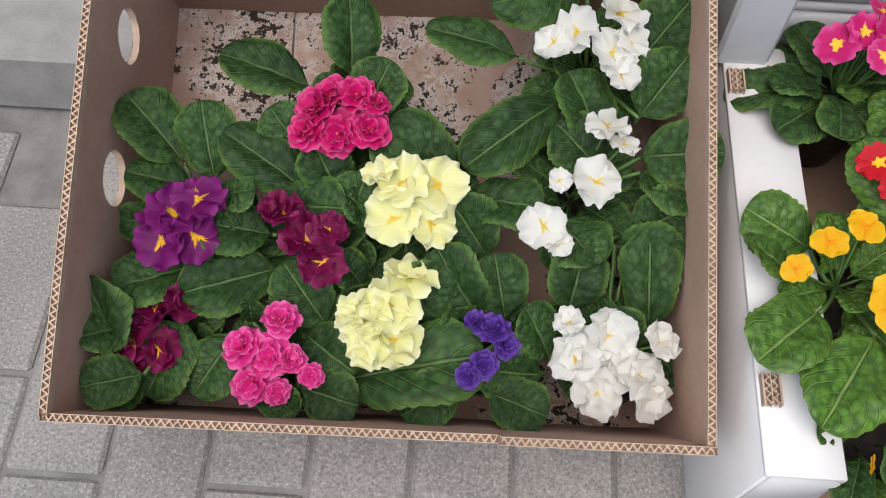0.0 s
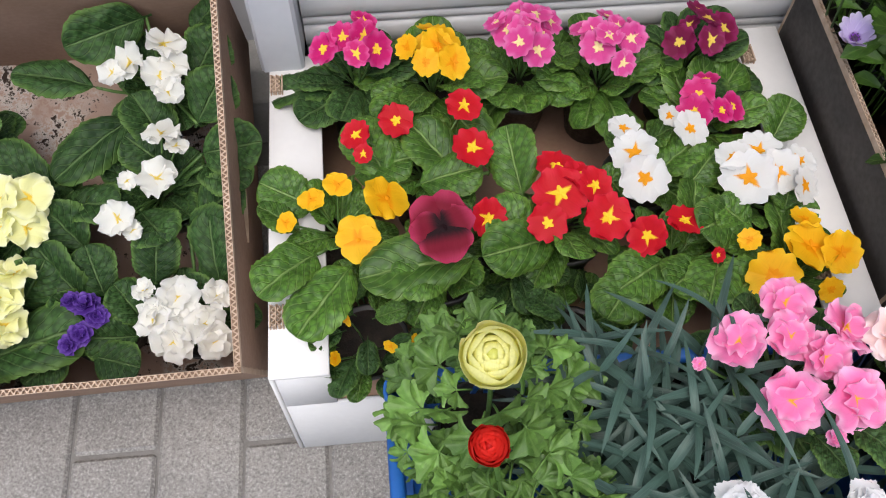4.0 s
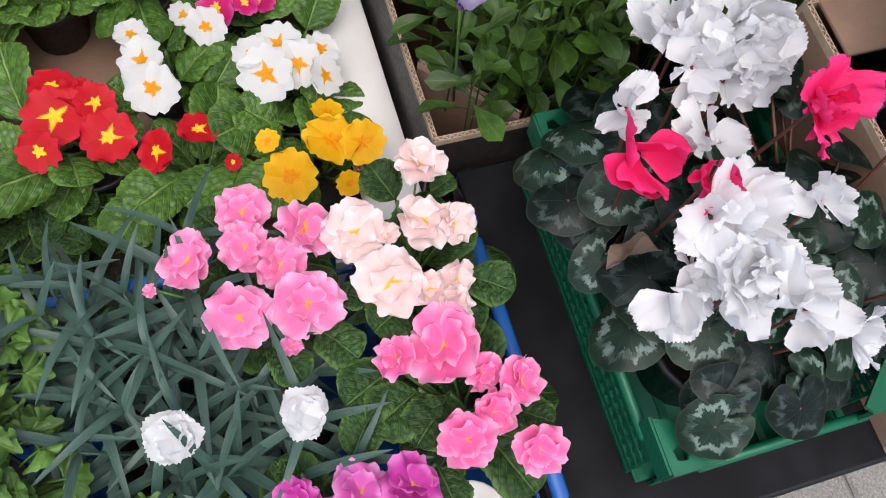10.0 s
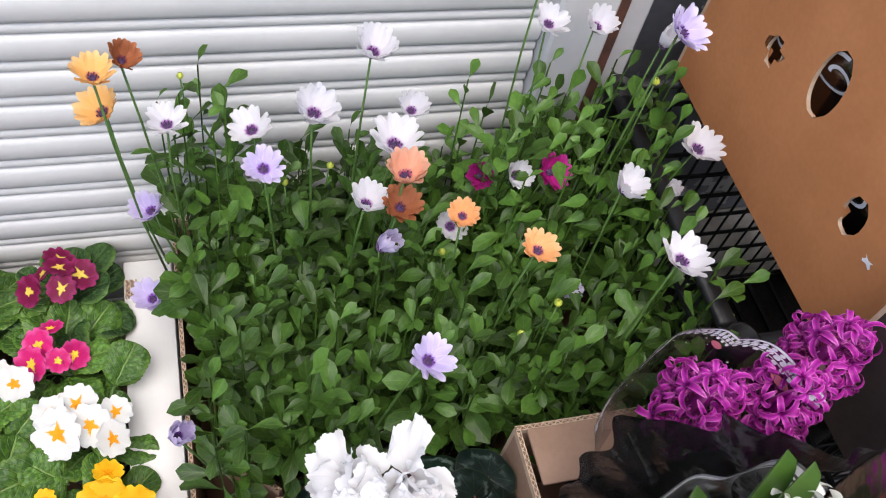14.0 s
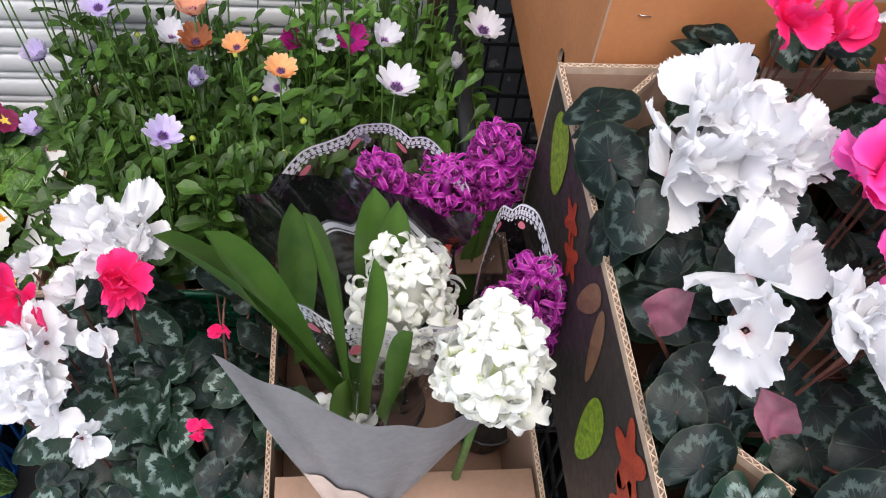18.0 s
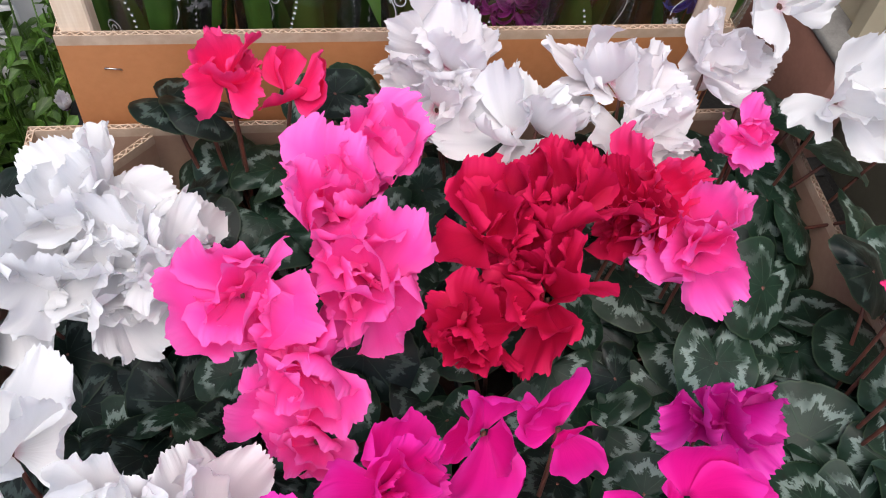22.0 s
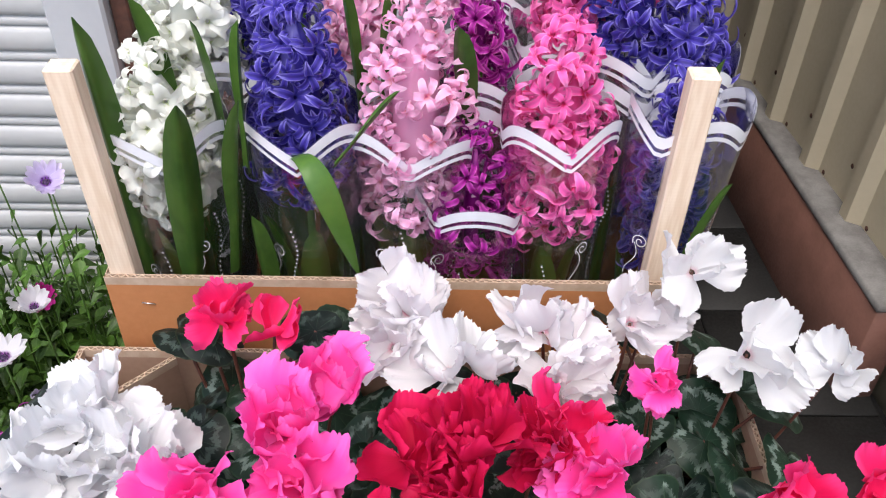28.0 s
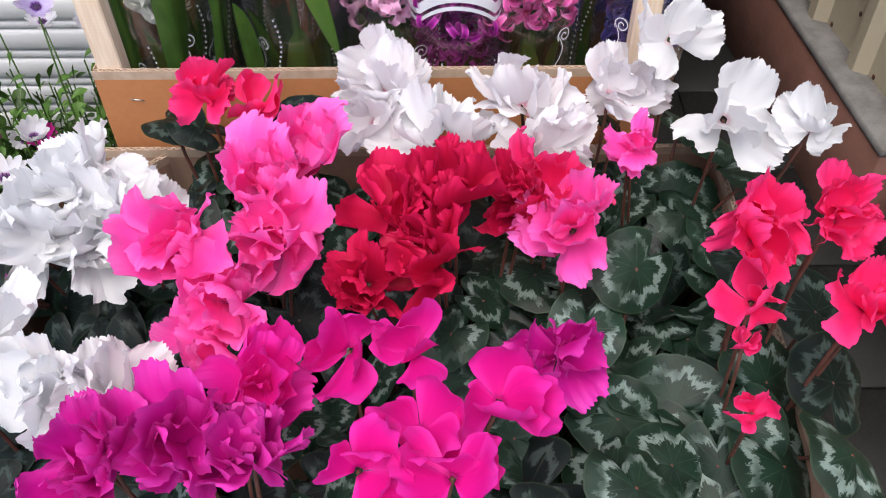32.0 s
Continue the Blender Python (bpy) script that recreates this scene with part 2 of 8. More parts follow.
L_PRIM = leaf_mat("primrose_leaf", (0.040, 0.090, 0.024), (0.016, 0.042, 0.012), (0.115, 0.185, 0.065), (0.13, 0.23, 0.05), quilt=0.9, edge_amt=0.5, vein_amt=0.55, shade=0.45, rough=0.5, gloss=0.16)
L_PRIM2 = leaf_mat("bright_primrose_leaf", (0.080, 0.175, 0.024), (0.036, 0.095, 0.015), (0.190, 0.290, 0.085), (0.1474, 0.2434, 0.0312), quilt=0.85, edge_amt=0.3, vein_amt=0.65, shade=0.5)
L_OST = leaf_mat("daisy_leaf", (0.058, 0.128, 0.018), (0.017, 0.045, 0.007), (0.1406, 0.2126, 0.0473), (0.0938, 0.1575, 0.0262), ribs=4, rough=0.42, quilt=0.2, shade=0.88, gloss=0.3, vein_amt=0.3, edge_amt=0.2)
L_RAN = leaf_mat("buttercup_leaf", (0.125, 0.240, 0.048), (0.045, 0.100, 0.020), (0.1656, 0.2570, 0.0749), (0.1159, 0.1966, 0.0461), ribs=5, quilt=0.3, vein_amt=0.25, edge_amt=0.15, shade=0.62)
L_CARN = leaf_mat("blue_green_carnation_leaf", (0.055, 0.104, 0.082), (0.028, 0.056, 0.046), (0.0814, 0.1560, 0.1248), (0.0780, 0.1326, 0.1014), ribs=1, quilt=0.05, vein_amt=0.4, edge_amt=0.2, shade=0.8)
L_HYA = leaf_mat("hyacinth_leaf", (0.066, 0.135, 0.024), (0.030, 0.078, 0.0140), (0.0675, 0.1500, 0.0375), (0.0450, 0.1200, 0.0225), ribs=1, rough=0.3, quilt=0.03, vein_amt=0.1, edge_amt=0.3)


def make_cyc_leaf(name, base, silver, amount):
    m, nt, b = material(name, 0.45, 0, 0.22)
    u, v = uvs(nt)
    vec = coords(nt)
    off = nd(nt, "CombineXYZ", (mth(nt, 'MULTIPLY', rnd(nt), 30.0), 0.0, 0.0))
    pv = nd(nt, "VectorMath", (vec, off), operation='ADD')
    jag = noise_tex(nt, 1.0, 4, nd(nt, "CombineXYZ", (mth(nt, "MULTIPLY", u, 46.0), mth(nt, "MULTIPLY", v, 5.0), mth(nt, "MULTIPLY", rnd(nt), 40.0))), 0.75)
    big = noise_tex(nt, 40, 2, pv)
    rib = mth(nt, 'ABSOLUTE', mth(nt, 'SINE', mth(nt, 'MULTIPLY', u, 6.283 * 4.5)))
    r = mth(nt, 'ADD', v, mth(nt, 'MULTIPLY', mth(nt, 'SUBTRACT', jag, 0.5), 0.62))
    r = mth(nt, 'ADD', r, mth(nt, 'MULTIPLY', mth(nt, 'SUBTRACT', rib, 0.5), 0.16))
    band = mth(nt, 'MULTIPLY', step(nt, r, 0.54, 0.60), step(nt, r, 0.72, 0.79, 1.0, 0.0))
    band = mth(nt, 'MULTIPLY', band, step(nt, big, 0.40, 0.55, 0.15, 1.0))
    vein = mth(nt, 'MULTIPLY', step(nt, rib, 0.05, 0.14, 1.0, 0.0), step(nt, v, 0.8, 0.95, 1.0, 0.0))
    c = mixc(nt, step(nt, noise_tex(nt, 60, 3, pv), 0.35, 0.7), base, [x * 0.55 for x in base])
    c = mixc(nt, mth(nt, 'MULTIPLY', band, amount), c, silver)
    c = mixc(nt, mth(nt, 'MULTIPLY', vein, 0.13), c, (0.10, 0.17, 0.10))
    c = mixc(nt, mth(nt, 'MULTIPLY', step(nt, v, 0.955, 0.985), 0.22), c, (0.06, 0.10, 0.045))
    nt.links.new(c, b.inputs["Base Color"])
    cell = nd(nt, "TexVoronoi", {"Vector": vec, "Scale": 150.0})
    bump(nt, b, mth(nt, 'SUBTRACT', mth(nt, 'MULTIPLY', vein, -0.25), mth(nt, 'MULTIPLY', cell, 0.4)), 0.3, 0.002)
    thin(nt, b, c, 0.06)
    return m


L_CYC = make_cyc_leaf("silver_marked_cyclamen_leaf", (0.0105, 0.0280, 0.0165), (0.19, 0.25, 0.22), 0.78)
L_CYC_DARK = make_cyc_leaf("dark_cyclamen_leaf", (0.0036, 0.0096, 0.0073), (0.085, 0.12, 0.105), 0.45)
L_CYC_BACK = mottled("pink_leaf_underside", (0.24, 0.07, 0.11), (0.11, 0.04, 0.055), 30, 0.6, 150, 0.1)

YEL = (0.85, 0.48, 0.02)
P = {
    "crimson_pink": petal_mat("crimson_pink_petal", YEL, (0.60, 0.006, 0.15), (0.78, 0.16, 0.36), 0.10, edge_at=0.92),
    "purple": petal_mat("purple_petal", YEL, (0.155, 0.005, 0.115), (0.25, 0.02, 0.19), 0.12, 0.05),
    "wine": petal_mat("wine_petal", YEL, (0.17, 0.003, 0.050), (0.31, 0.025, 0.14), 0.10, 0.05, edge_at=0.9),
    "hot_pink": petal_mat("hot_pink_petal", YEL, (0.74, 0.03, 0.28), (0.84, 0.26, 0.52), 0.08, edge_at=0.9),
    "pale_yellow": petal_mat("pale_yellow_petal", (0.78, 0.56, 0.06), (0.84, 0.83, 0.40), (0.86, 0.86, 0.58), 0.10, 0.05),
    "violet": petal_mat("violet_petal", (0.3, 0.2, 0.3), (0.085, 0.028, 0.26), (0.17, 0.08, 0.40), 0.06),
    "white": petal_mat("white_petal", (0.80, 0.62, 0.10), (0.87, 0.86, 0.80), (0.88, 0.87, 0.84), 0.09, 0.05, streak=0.05, through_=0.5),
    "white_eye": petal_mat("white_yellow_eyed_petal", (0.86, 0.40, 0.01), (0.82, 0.82, 0.80), (0.83, 0.83, 0.83), 0.155, 0.05, streak=0.06, through_=0.5),
    "red_eye": petal_mat("red_yellow_eyed_petal", (0.88, 0.62, 0.03), (0.56, 0.006, 0.016), (0.62, 0.012, 0.035), 0.15, 0.05),
    "magenta_eye": petal_mat("magenta_yellow_eyed_petal", (0.88, 0.62, 0.06), (0.58, 0.012, 0.16), (0.68, 0.09, 0.30), 0.16, 0.05),
    "pink_eye": petal_mat("pink_white_eyed_petal", (0.85, 0.72, 0.35), (0.66, 0.06, 0.28), (0.74, 0.20, 0.44), 0.16, 0.05),
    "darkplum_eye": petal_mat("plum_yellow_eyed_petal", (0.8, 0.6, 0.1), (0.18, 0.006, 0.05), (0.28, 0.02, 0.11), 0.16, 0.05),
    "yellow": petal_mat("golden_yellow_petal", (0.82, 0.33, 0.0), (0.86, 0.47, 0.008), (0.88, 0.54, 0.015), 0.20, 0.1),
    "pansy": petal_mat("dark_red_pansy_petal", (0.012, 0.001, 0.003), (0.19, 0.005, 0.022), (0.44, 0.035, 0.10), 0.30, 0.2, rough=0.7),
    "soft_pink": petal_mat("soft_pink_petal", YEL, (0.90, 0.24, 0.50), (0.91, 0.50, 0.69), 0.10),
    "peach": petal_mat("peach_petal", YEL, (0.90, 0.67, 0.64), (0.90, 0.78, 0.78), 0.10),
    "pink": petal_mat("rose_pink_petal", YEL, (0.90, 0.17, 0.43), (0.92, 0.44, 0.64), 0.06),
    "orchid": petal_mat("orchid_petal", YEL, (0.54, 0.045, 0.34), (0.74, 0.20, 0.54), 0.07),
    "orchid_pale": petal_mat("pale_orchid_petal", YEL, (0.70, 0.13, 0.48), (0.83, 0.36, 0.66), 0.07),
    "ran_yellow": petal_mat("lemon_buttercup_petal", (0.6, 0.65, 0.1), (0.87, 0.85, 0.26), (0.88, 0.86, 0.42), 0.02, through_=0.42),
    "ran_red": petal_mat("red_buttercup_petal", (0.4, 0.0, 0.0), (0.66, 0.014, 0.008), (0.72, 0.03, 0.02), 0.05, through_=0.30),
    "ran_mag": petal_mat("magenta_buttercup_petal", (0.25, 0.0, 0.06), (0.40, 0.008, 0.09), (0.56, 0.06, 0.22), 0.05, through_=0.30),
    "pure_white": petal_mat("clean_white_petal", (0.8, 0.8, 0.75), (0.83, 0.83, 0.83), (0.84, 0.84, 0.84), 0.0, streak=0.05, through_=0.5),
    "cyc_white": petal_mat("white_cyclamen_petal", (0.7, 0.5, 0.55), (0.80, 0.795, 0.81), (0.83, 0.83, 0.84), 0.05, streak=0.02, through_=0.40),
    "cyc_blush": petal_mat("blush_cyclamen_petal", (0.7, 0.3, 0.4), (0.81, 0.77, 0.79), (0.83, 0.81, 0.83), 0.05, streak=0.03, through_=0.40),
    "cyc_pink": petal_mat("pink_cyclamen_petal", (0.6, 0.02, 0.2), (0.95, 0.080, 0.445), (0.96, 0.17, 0.57), 0.05, streak=0.15, through_=0.33),
    "cyc_red": petal_mat("red_cyclamen_petal", (0.3, 0.0, 0.02), (0.50, 0.004, 0.050), (0.68, 0.012, 0.10), 0.08, streak=0.15, through_=0.3),
    "cyc_coral": petal_mat("coral_red_cyclamen_petal", (0.5, 0.0, 0.06), (0.84, 0.018, 0.15), (0.89, 0.055, 0.24), 0.05, streak=0.15, through_=0.3),
    "cyc_magenta": petal_mat("magenta_cyclamen_petal", (0.35, 0.0, 0.12), (0.76, 0.008, 0.30), (0.82, 0.035, 0.42), 0.05, streak=0.15, through_=0.33),
    "cyc_purple": petal_mat("purple_cyclamen_petal", (0.3, 0.0, 0.12), (0.58, 0.007, 0.28), (0.70, 0.045, 0.41), 0.05, through_=0.27),
    "daisy_white": petal_mat("white_daisy_petal", (0.30, 0.08, 0.36), (0.80, 0.78, 0.82), (0.82, 0.81, 0.83), 0.26, streak=0.12, through_=0.5),
    "daisy_lilac": petal_mat("lilac_daisy_petal", (0.2, 0.05, 0.4), (0.56, 0.47, 0.72), (0.70, 0.64, 0.80), 0.26),
    "daisy_peach": petal_mat("peach_daisy_petal", (0.4, 0.06, 0.16), (0.80, 0.42, 0.28), (0.82, 0.5, 0.36), 0.25),
    "daisy_orange": petal_mat("orange_daisy_petal", (0.35, 0.06, 0.14), (0.82, 0.40, 0.16), (0.84, 0.48, 0.24), 0.25),
    "daisy_yellow": petal_mat("apricot_daisy_petal", (0.4, 0.08, 0.05), (0.82, 0.48, 0.16), (0.84, 0.56, 0.26), 0.25),
    "daisy_brown": petal_mat("copper_daisy_petal", (0.2, 0.03, 0.03), (0.36, 0.12, 0.05), (0.45, 0.17, 0.08), 0.25),
    "daisy_magenta": petal_mat("magenta_daisy_petal", (0.2, 0.0, 0.1), (0.42, 0.012, 0.20), (0.5, 0.04, 0.28), 0.2),
    "hy_white": petal_mat("white_hyacinth_petal", (0.5, 0.6, 0.2), (0.90, 0.90, 0.83), (0.91, 0.91, 0.86), 0.05, streak=0.04, through_=0.36),
    "hy_blue": petal_mat("blue_hyacinth_petal", (0.05, 0.04, 0.3), (0.085, 0.060, 0.45), (0.40, 0.36, 0.82), 0.1, streak=0.5, rib=0.9, rough=0.32),
    "hy_pink": petal_mat("pale_pink_hyacinth_petal", (0.8, 0.35, 0.42), (0.96, 0.50, 0.74), (0.97, 0.76, 0.89), 0.1, streak=0.1, rib=0.15, rough=0.4, through_=0.36),
    "hy_hot": petal_mat("deep_pink_hyacinth_petal", (0.6, 0.03, 0.14), (0.95, 0.15, 0.49), (0.96, 0.42, 0.71), 0.1, streak=0.25, rib=0.35, rough=0.4),
    "hy_purple": petal_mat("purple_hyacinth_petal", (0.15, 0.0, 0.12), (0.46, 0.025, 0.36), (0.84, 0.24, 0.66), 0.1, streak=0.5, rib=0.8, rough=0.4),
}
CENTRE_DARK = mottled("dark_violet_disc", (0.03, 0.012, 0.06), (0.10, 0.05, 0.12), 400, 0.7, 600, 0.5)
BUD_YELLOW = mottled("yellow_green_bud", (0.42, 0.45, 0.05), (0.25, 0.33, 0.06), 120, 0.5, 300, 0.2)

# ---- mesh helpers ----
class Shape:
    """Collects vertices, faces and a texture coordinate for each vertex."""
    def __init__(self):
        self.v, self.f, self.t, self.m = [], [], [], []

    def grid(self, fn, nu, nv, wrap=False, mat=0, flip=False):
        o = len(self.v)
        for i in range(nu + 1):
            for j in range(nv + 1):
                u, w = i / nu, j / nv
                p = fn(u, w)
                self.v.append(tuple(p[:3]))
                self.t.append((u, w) if len(p) == 3 else (p[3], p[4]))
        for i in range(nu):
            for j in range(nv):
                a = o + i * (nv + 1) + j
                q = (a, a + nv + 1, a + nv + 2, a + 1)
                self.f.append(q[::-1] if flip else q)
                self.m.append(mat)
        return self

    def box(self, x0, x1, y0, y1, z0, z1, bev=0.0, mat=0):
        b = min(bev, (x1 - x0) * 0.45, (y1 - y0) * 0.45, (z1 - z0) * 0.45)
        o = len(self.v)
        if b <= 0:
            pts = [(x, y, z) for x in (x0, x1) for y in (y0, y1) for z in (z0, z1)]
            fs = [(0, 1, 3, 2), (4, 6, 7, 5), (0, 4, 5, 1), (2, 3, 7, 6), (0, 2, 6, 4), (1, 5, 7, 3)]
        else:
            pts, key = [], {}
            for ix, x in enumerate((x0, x1)):
                for iy, y in enumerate((y0, y1)):
                    for iz, z in enumerate((z0, z1)):
                        sx, sy, sz = (b if ix == 0 else -b), (b if iy == 0 else -b), (b if iz == 0 else -b)
                        for ax, p in (("x", (x, y + sy, z + sz)), ("y", (x + sx, y, z + sz)), ("z", (x + sx, y + sy, z))):
                            key[ix, iy, iz, ax] = len(pts)
                            pts.append(p)
            fs = []
            K = key
            for i in (0, 1):
                fs.append([K[i, 0, 0, "x"], K[i, 0, 1, "x"], K[i, 1, 1, "x"], K[i, 1, 0, "x"]][::1 if i == 0 else -1])
                fs.append([K[0, i, 0, "y"], K[1, i, 0, "y"], K[1, i, 1, "y"], K[0, i, 1, "y"]][::1 if i == 0 else -1])
                fs.append([K[0, 0, i, "z"], K[0, 1, i, "z"], K[1, 1, i, "z"], K[1, 0, i, "z"]][::1 if i == 0 else -1])
                for j in (0, 1):
                    fs.append([K[i, j, 0, "x"], K[i, j, 1, "x"], K[i, j, 1, "y"], K[i, j, 0, "y"]])
                    fs.append([K[i, 0, j, "x"], K[i, 1, j, "x"], K[i, 1, j, "z"], K[i, 0, j, "z"]])
                    fs.append([K[0, i, j, "y"], K[1, i, j, "y"], K[1, i, j, "z"], K[0, i, j, "z"]])
                    for k in (0, 1):
                        fs.append([K[i, j, k, "x"], K[i, j, k, "y"], K[i, j, k, "z"]])
        c = Vector(((x0 + x1) / 2, (y0 + y1) / 2, (z0 + z1) / 2))
        for p in pts:
            self.v.append(p)
            self.t.append((p[0], p[2]))
        for f in fs:
            q = [Vector(pts[i]) for i in f]
            n = (q[1] - q[0]).cross(q[2] - q[0])
            mid = sum(q, Vector()) / len(q)
            f = list(f) if n.dot(mid - c) >= 0 else list(f)[::-1]
            self.f.append(tuple(o + i for i in f))
            self.m.append(mat)
        return self

    def tube(self, pts, radii, n=6, mat=0, cap=True):
        o = len(self.v)
        pts = [Vector(p) for p in pts]
        for i, p in enumerate(pts):
            d = (pts[min(i + 1, len(pts) - 1)] - pts[max(i - 1, 0)]).normalized()
            s = d.cross(Vector((0.31, 0.2, 0.93)))
            s = s.normalized() if s.length > 1e-4 else Vector((1, 0, 0))
            w = d.cross(s)
            r = radii[i] if isinstance(radii, (list, tuple)) else radii
            for k in range(n):
                a = 2 * math.pi * k / n
                self.v.append(tuple(p + s * math.cos(a) * r + w * math.sin(a) * r))
                self.t.append((i / max(1, len(pts) - 1), k / n))
        for i in range(len(pts) - 1):
            for k in range(n):
                a, b = o + i * n + k, o + i * n + (k + 1) % n
                self.f.append((a, b, b + n, a + n))
                self.m.append(mat)
        if cap:
            self.f.append(tuple(o + k for k in range(n))[::-1])
            self.f.append(tuple(o + (len(pts) - 1) * n + k for k in range(n)))
            self.m += [mat, mat]
        return self

    def add(self, other, m, mat=None):
        o = len(self.v)
        self.v += [tuple(m @ Vector(p)) for p in other.v]
        self.t += other.t
        self.f += [tuple(o + i for i in f) for f in other.f]
        self.m += other.m if mat is None else [mat] * len(other.f)
        return self

    def mesh(self, name, mats=(), smooth=True):
        me = bpy.data.meshes.new(name)
        me.from_pydata(self.v, [], self.f)
        uv = me.uv_layers.new(name="UVMap")
        idx = np.empty(len(me.loops), dtype=np.int32)
        me.loops.foreach_get("vertex_index", idx)
        uv.data.foreach_set("uv", np.array(self.t, dtype=np.float32)[idx].ravel())
        me.polygons.foreach_set("material_index", self.m)
        me.polygons.foreach_set("use_smooth", [smooth] * len(self.f))
        for mm in mats:
            me.materials.append(mm)
        me.update()
        return me


def thing(name, loc, label, category, group="", rot=(0, 0, 0), kind=""):
    e = new(name)
    e.empty_display_size = 0.02
    e.matrix_basis = pose(*loc, *rot)
    return tagged(e, label, category, group, kind)


def part(name, me, mat, parent, m=None, label=""):
    """Links a mesh (or Shape) as one part of a thing; me may be shared, the material belongs to the object."""
    if isinstance(me, Shape):
        me = me.mesh(name, (mat,) if mat else (), True)
        ob = new(name, me)
    else:
        ob = new(name, me)
        if mat:
            ob.material_slots[0].link = 'OBJECT'
            ob.material_slots[0].material = mat
    ob.parent = parent
    if m is not None:
        ob.matrix_basis = m
    return tagged(ob, label) if label else ob


def solid(name, shape, mat, label, category="", kind="", smooth=False, group=""):
    ob = new(name, shape.mesh(name, (mat,) if mat else (), smooth))
    return tagged(ob, label, category, group, kind)


def put(loc, yaw=0.0, elev=0.0, roll=0.0, s=1.0, sy=None):
    """A leaf's pose: along its x axis at the heading yaw, raised by elev degrees."""
    return Matrix.LocRotScale(loc, Euler((radians(roll), radians(-elev), radians(yaw))), (s, s if sy is None else sy, s))


def aim(loc, n, spin=0.0, s=1.0):
    q = Vector((0, 0, 1)).rotation_difference(Vector(n).normalized())
    return Matrix.Translation(loc) @ q.to_matrix().to_4x4() @ Matrix.Rotation(radians(spin), 4, 'Z') @ Matrix.Scale(s, 4)


R = random.Random(7)


def rr(a, b):
    return R.uniform(a, b)


# ---- leaves ----
def leaf_shape(length, width, curl=0.25, wave=0.0, fold=0.18, tip=0.5, nu=10, nv=6, crenate=0.0, petiole=0.12, seed=0):
    q = random.Random(seed)
    ph, ph2 = q.uniform(0, 6), q.uniform(0, 6)

    def fn(u, w):
        x = u
        prof = math.sin(math.pi * min(1, max(0.0, (u - petiole) / (1 - petiole))) ** tip) if u > petiole else 0.0
        prof = max(prof, 0.0) ** 0.55
        half = 0.5 * width * (prof if petiole > 0 else max(prof, 0.62 * (1 - u) ** 0.4 if u < 0.6 else 0)) + 0.02 * width
        a = (w - 0.5) * 2
        edge = 1 + crenate * math.sin(u * 46 + ph) * (abs(a) ** 3)
        y = a * half * edge
        z = -curl * length * (u ** 2.4) + fold * abs(a) ** 1.5 * half + wave * math.sin(u * 9 + ph + 2.2 * a) * abs(a) * half + 0.12 * wave * math.sin(u * 17 + ph2) * half
        return (x * length, y, z, u, w)
    return Shape().grid(fn, nu, nv)


def crinkled_leaf(length, width, curl, seed=0, nu=28, nv=12):
    """Tongue-shaped primrose leaf: narrow at the foot, broad and round at the tip, quilted between sunken veins."""
    q = random.Random(seed)
    ph, ph2, cup = q.uniform(0, 6), q.uniform(0, 6), q.uniform(0.05, 0.42)
    stalk = 0.13

    def fn(u, w):
        u = 1 - (1 - u) ** 1.5
        t = min(1.0, max(0.0, (u - stalk) / (1 - stalk)))
        half = 0.5 * width * (1.91 * t ** 0.55 * (1 - t) ** 0.40 + 0.045 * (1 - t))
        a = (w - 0.5) * 2
        b = abs(a)
        k = u * 8 - b * 3
        y = a * half * (1 + 0.032 * math.sin(u * 70 + ph) * b ** 4 + 0.05 * math.sin(u * 11 + ph2) * b)
        z = -curl * length * u ** 2.2 + half * (0.20 * math.sin(math.pi * min(1.0, b * 0.9)) - 0.16 * b ** 6 - 0.05 * math.sin(6.2832 * k) * b ** 0.5 * (1 - 0.5 * b))
        z += half * (cup * b * b + 0.19 * math.sin(u * 8 + ph + 1.5 * a) * b * b + 0.10 * noise.noise((u * 7, a * 3, seed * 3.7)))
        return (u * length, y, z, u, w)
    return Shape().grid(fn, nu, nv)


def round_leaf(rad, cup=0.15, scallop=0.02, seed=0, n=48, k=6):
    q = random.Random(seed)
    ph = q.uniform(0, 6)
    sh = Shape()

    def fn(u, w):
        th = u * 2 * math.pi
        notch = 1 - 0.62 * math.exp(-((math.pi - abs(th - math.pi)) / 0.20) ** 2)
        r = rad * (0.93 + 0.07 * math.cos(th * 2)) * notch * (1 + scallop * abs(math.sin(th * 11 + ph)) * w)
        r *= 1 + 0.10 * math.exp(-((th - math.pi) / 0.5) ** 2)
        rr_ = 0.02 * rad + r * w
        z = -cup * rad * w ** 2 + 0.12 * rad * w * w * math.sin(2 * th + ph) + 0.05 * rad * w ** 3 * math.sin(5 * th + ph * 2)
        return (math.cos(th) * rr_, math.sin(th) * rr_, z, u, w)
    return sh.grid(fn, n, k)


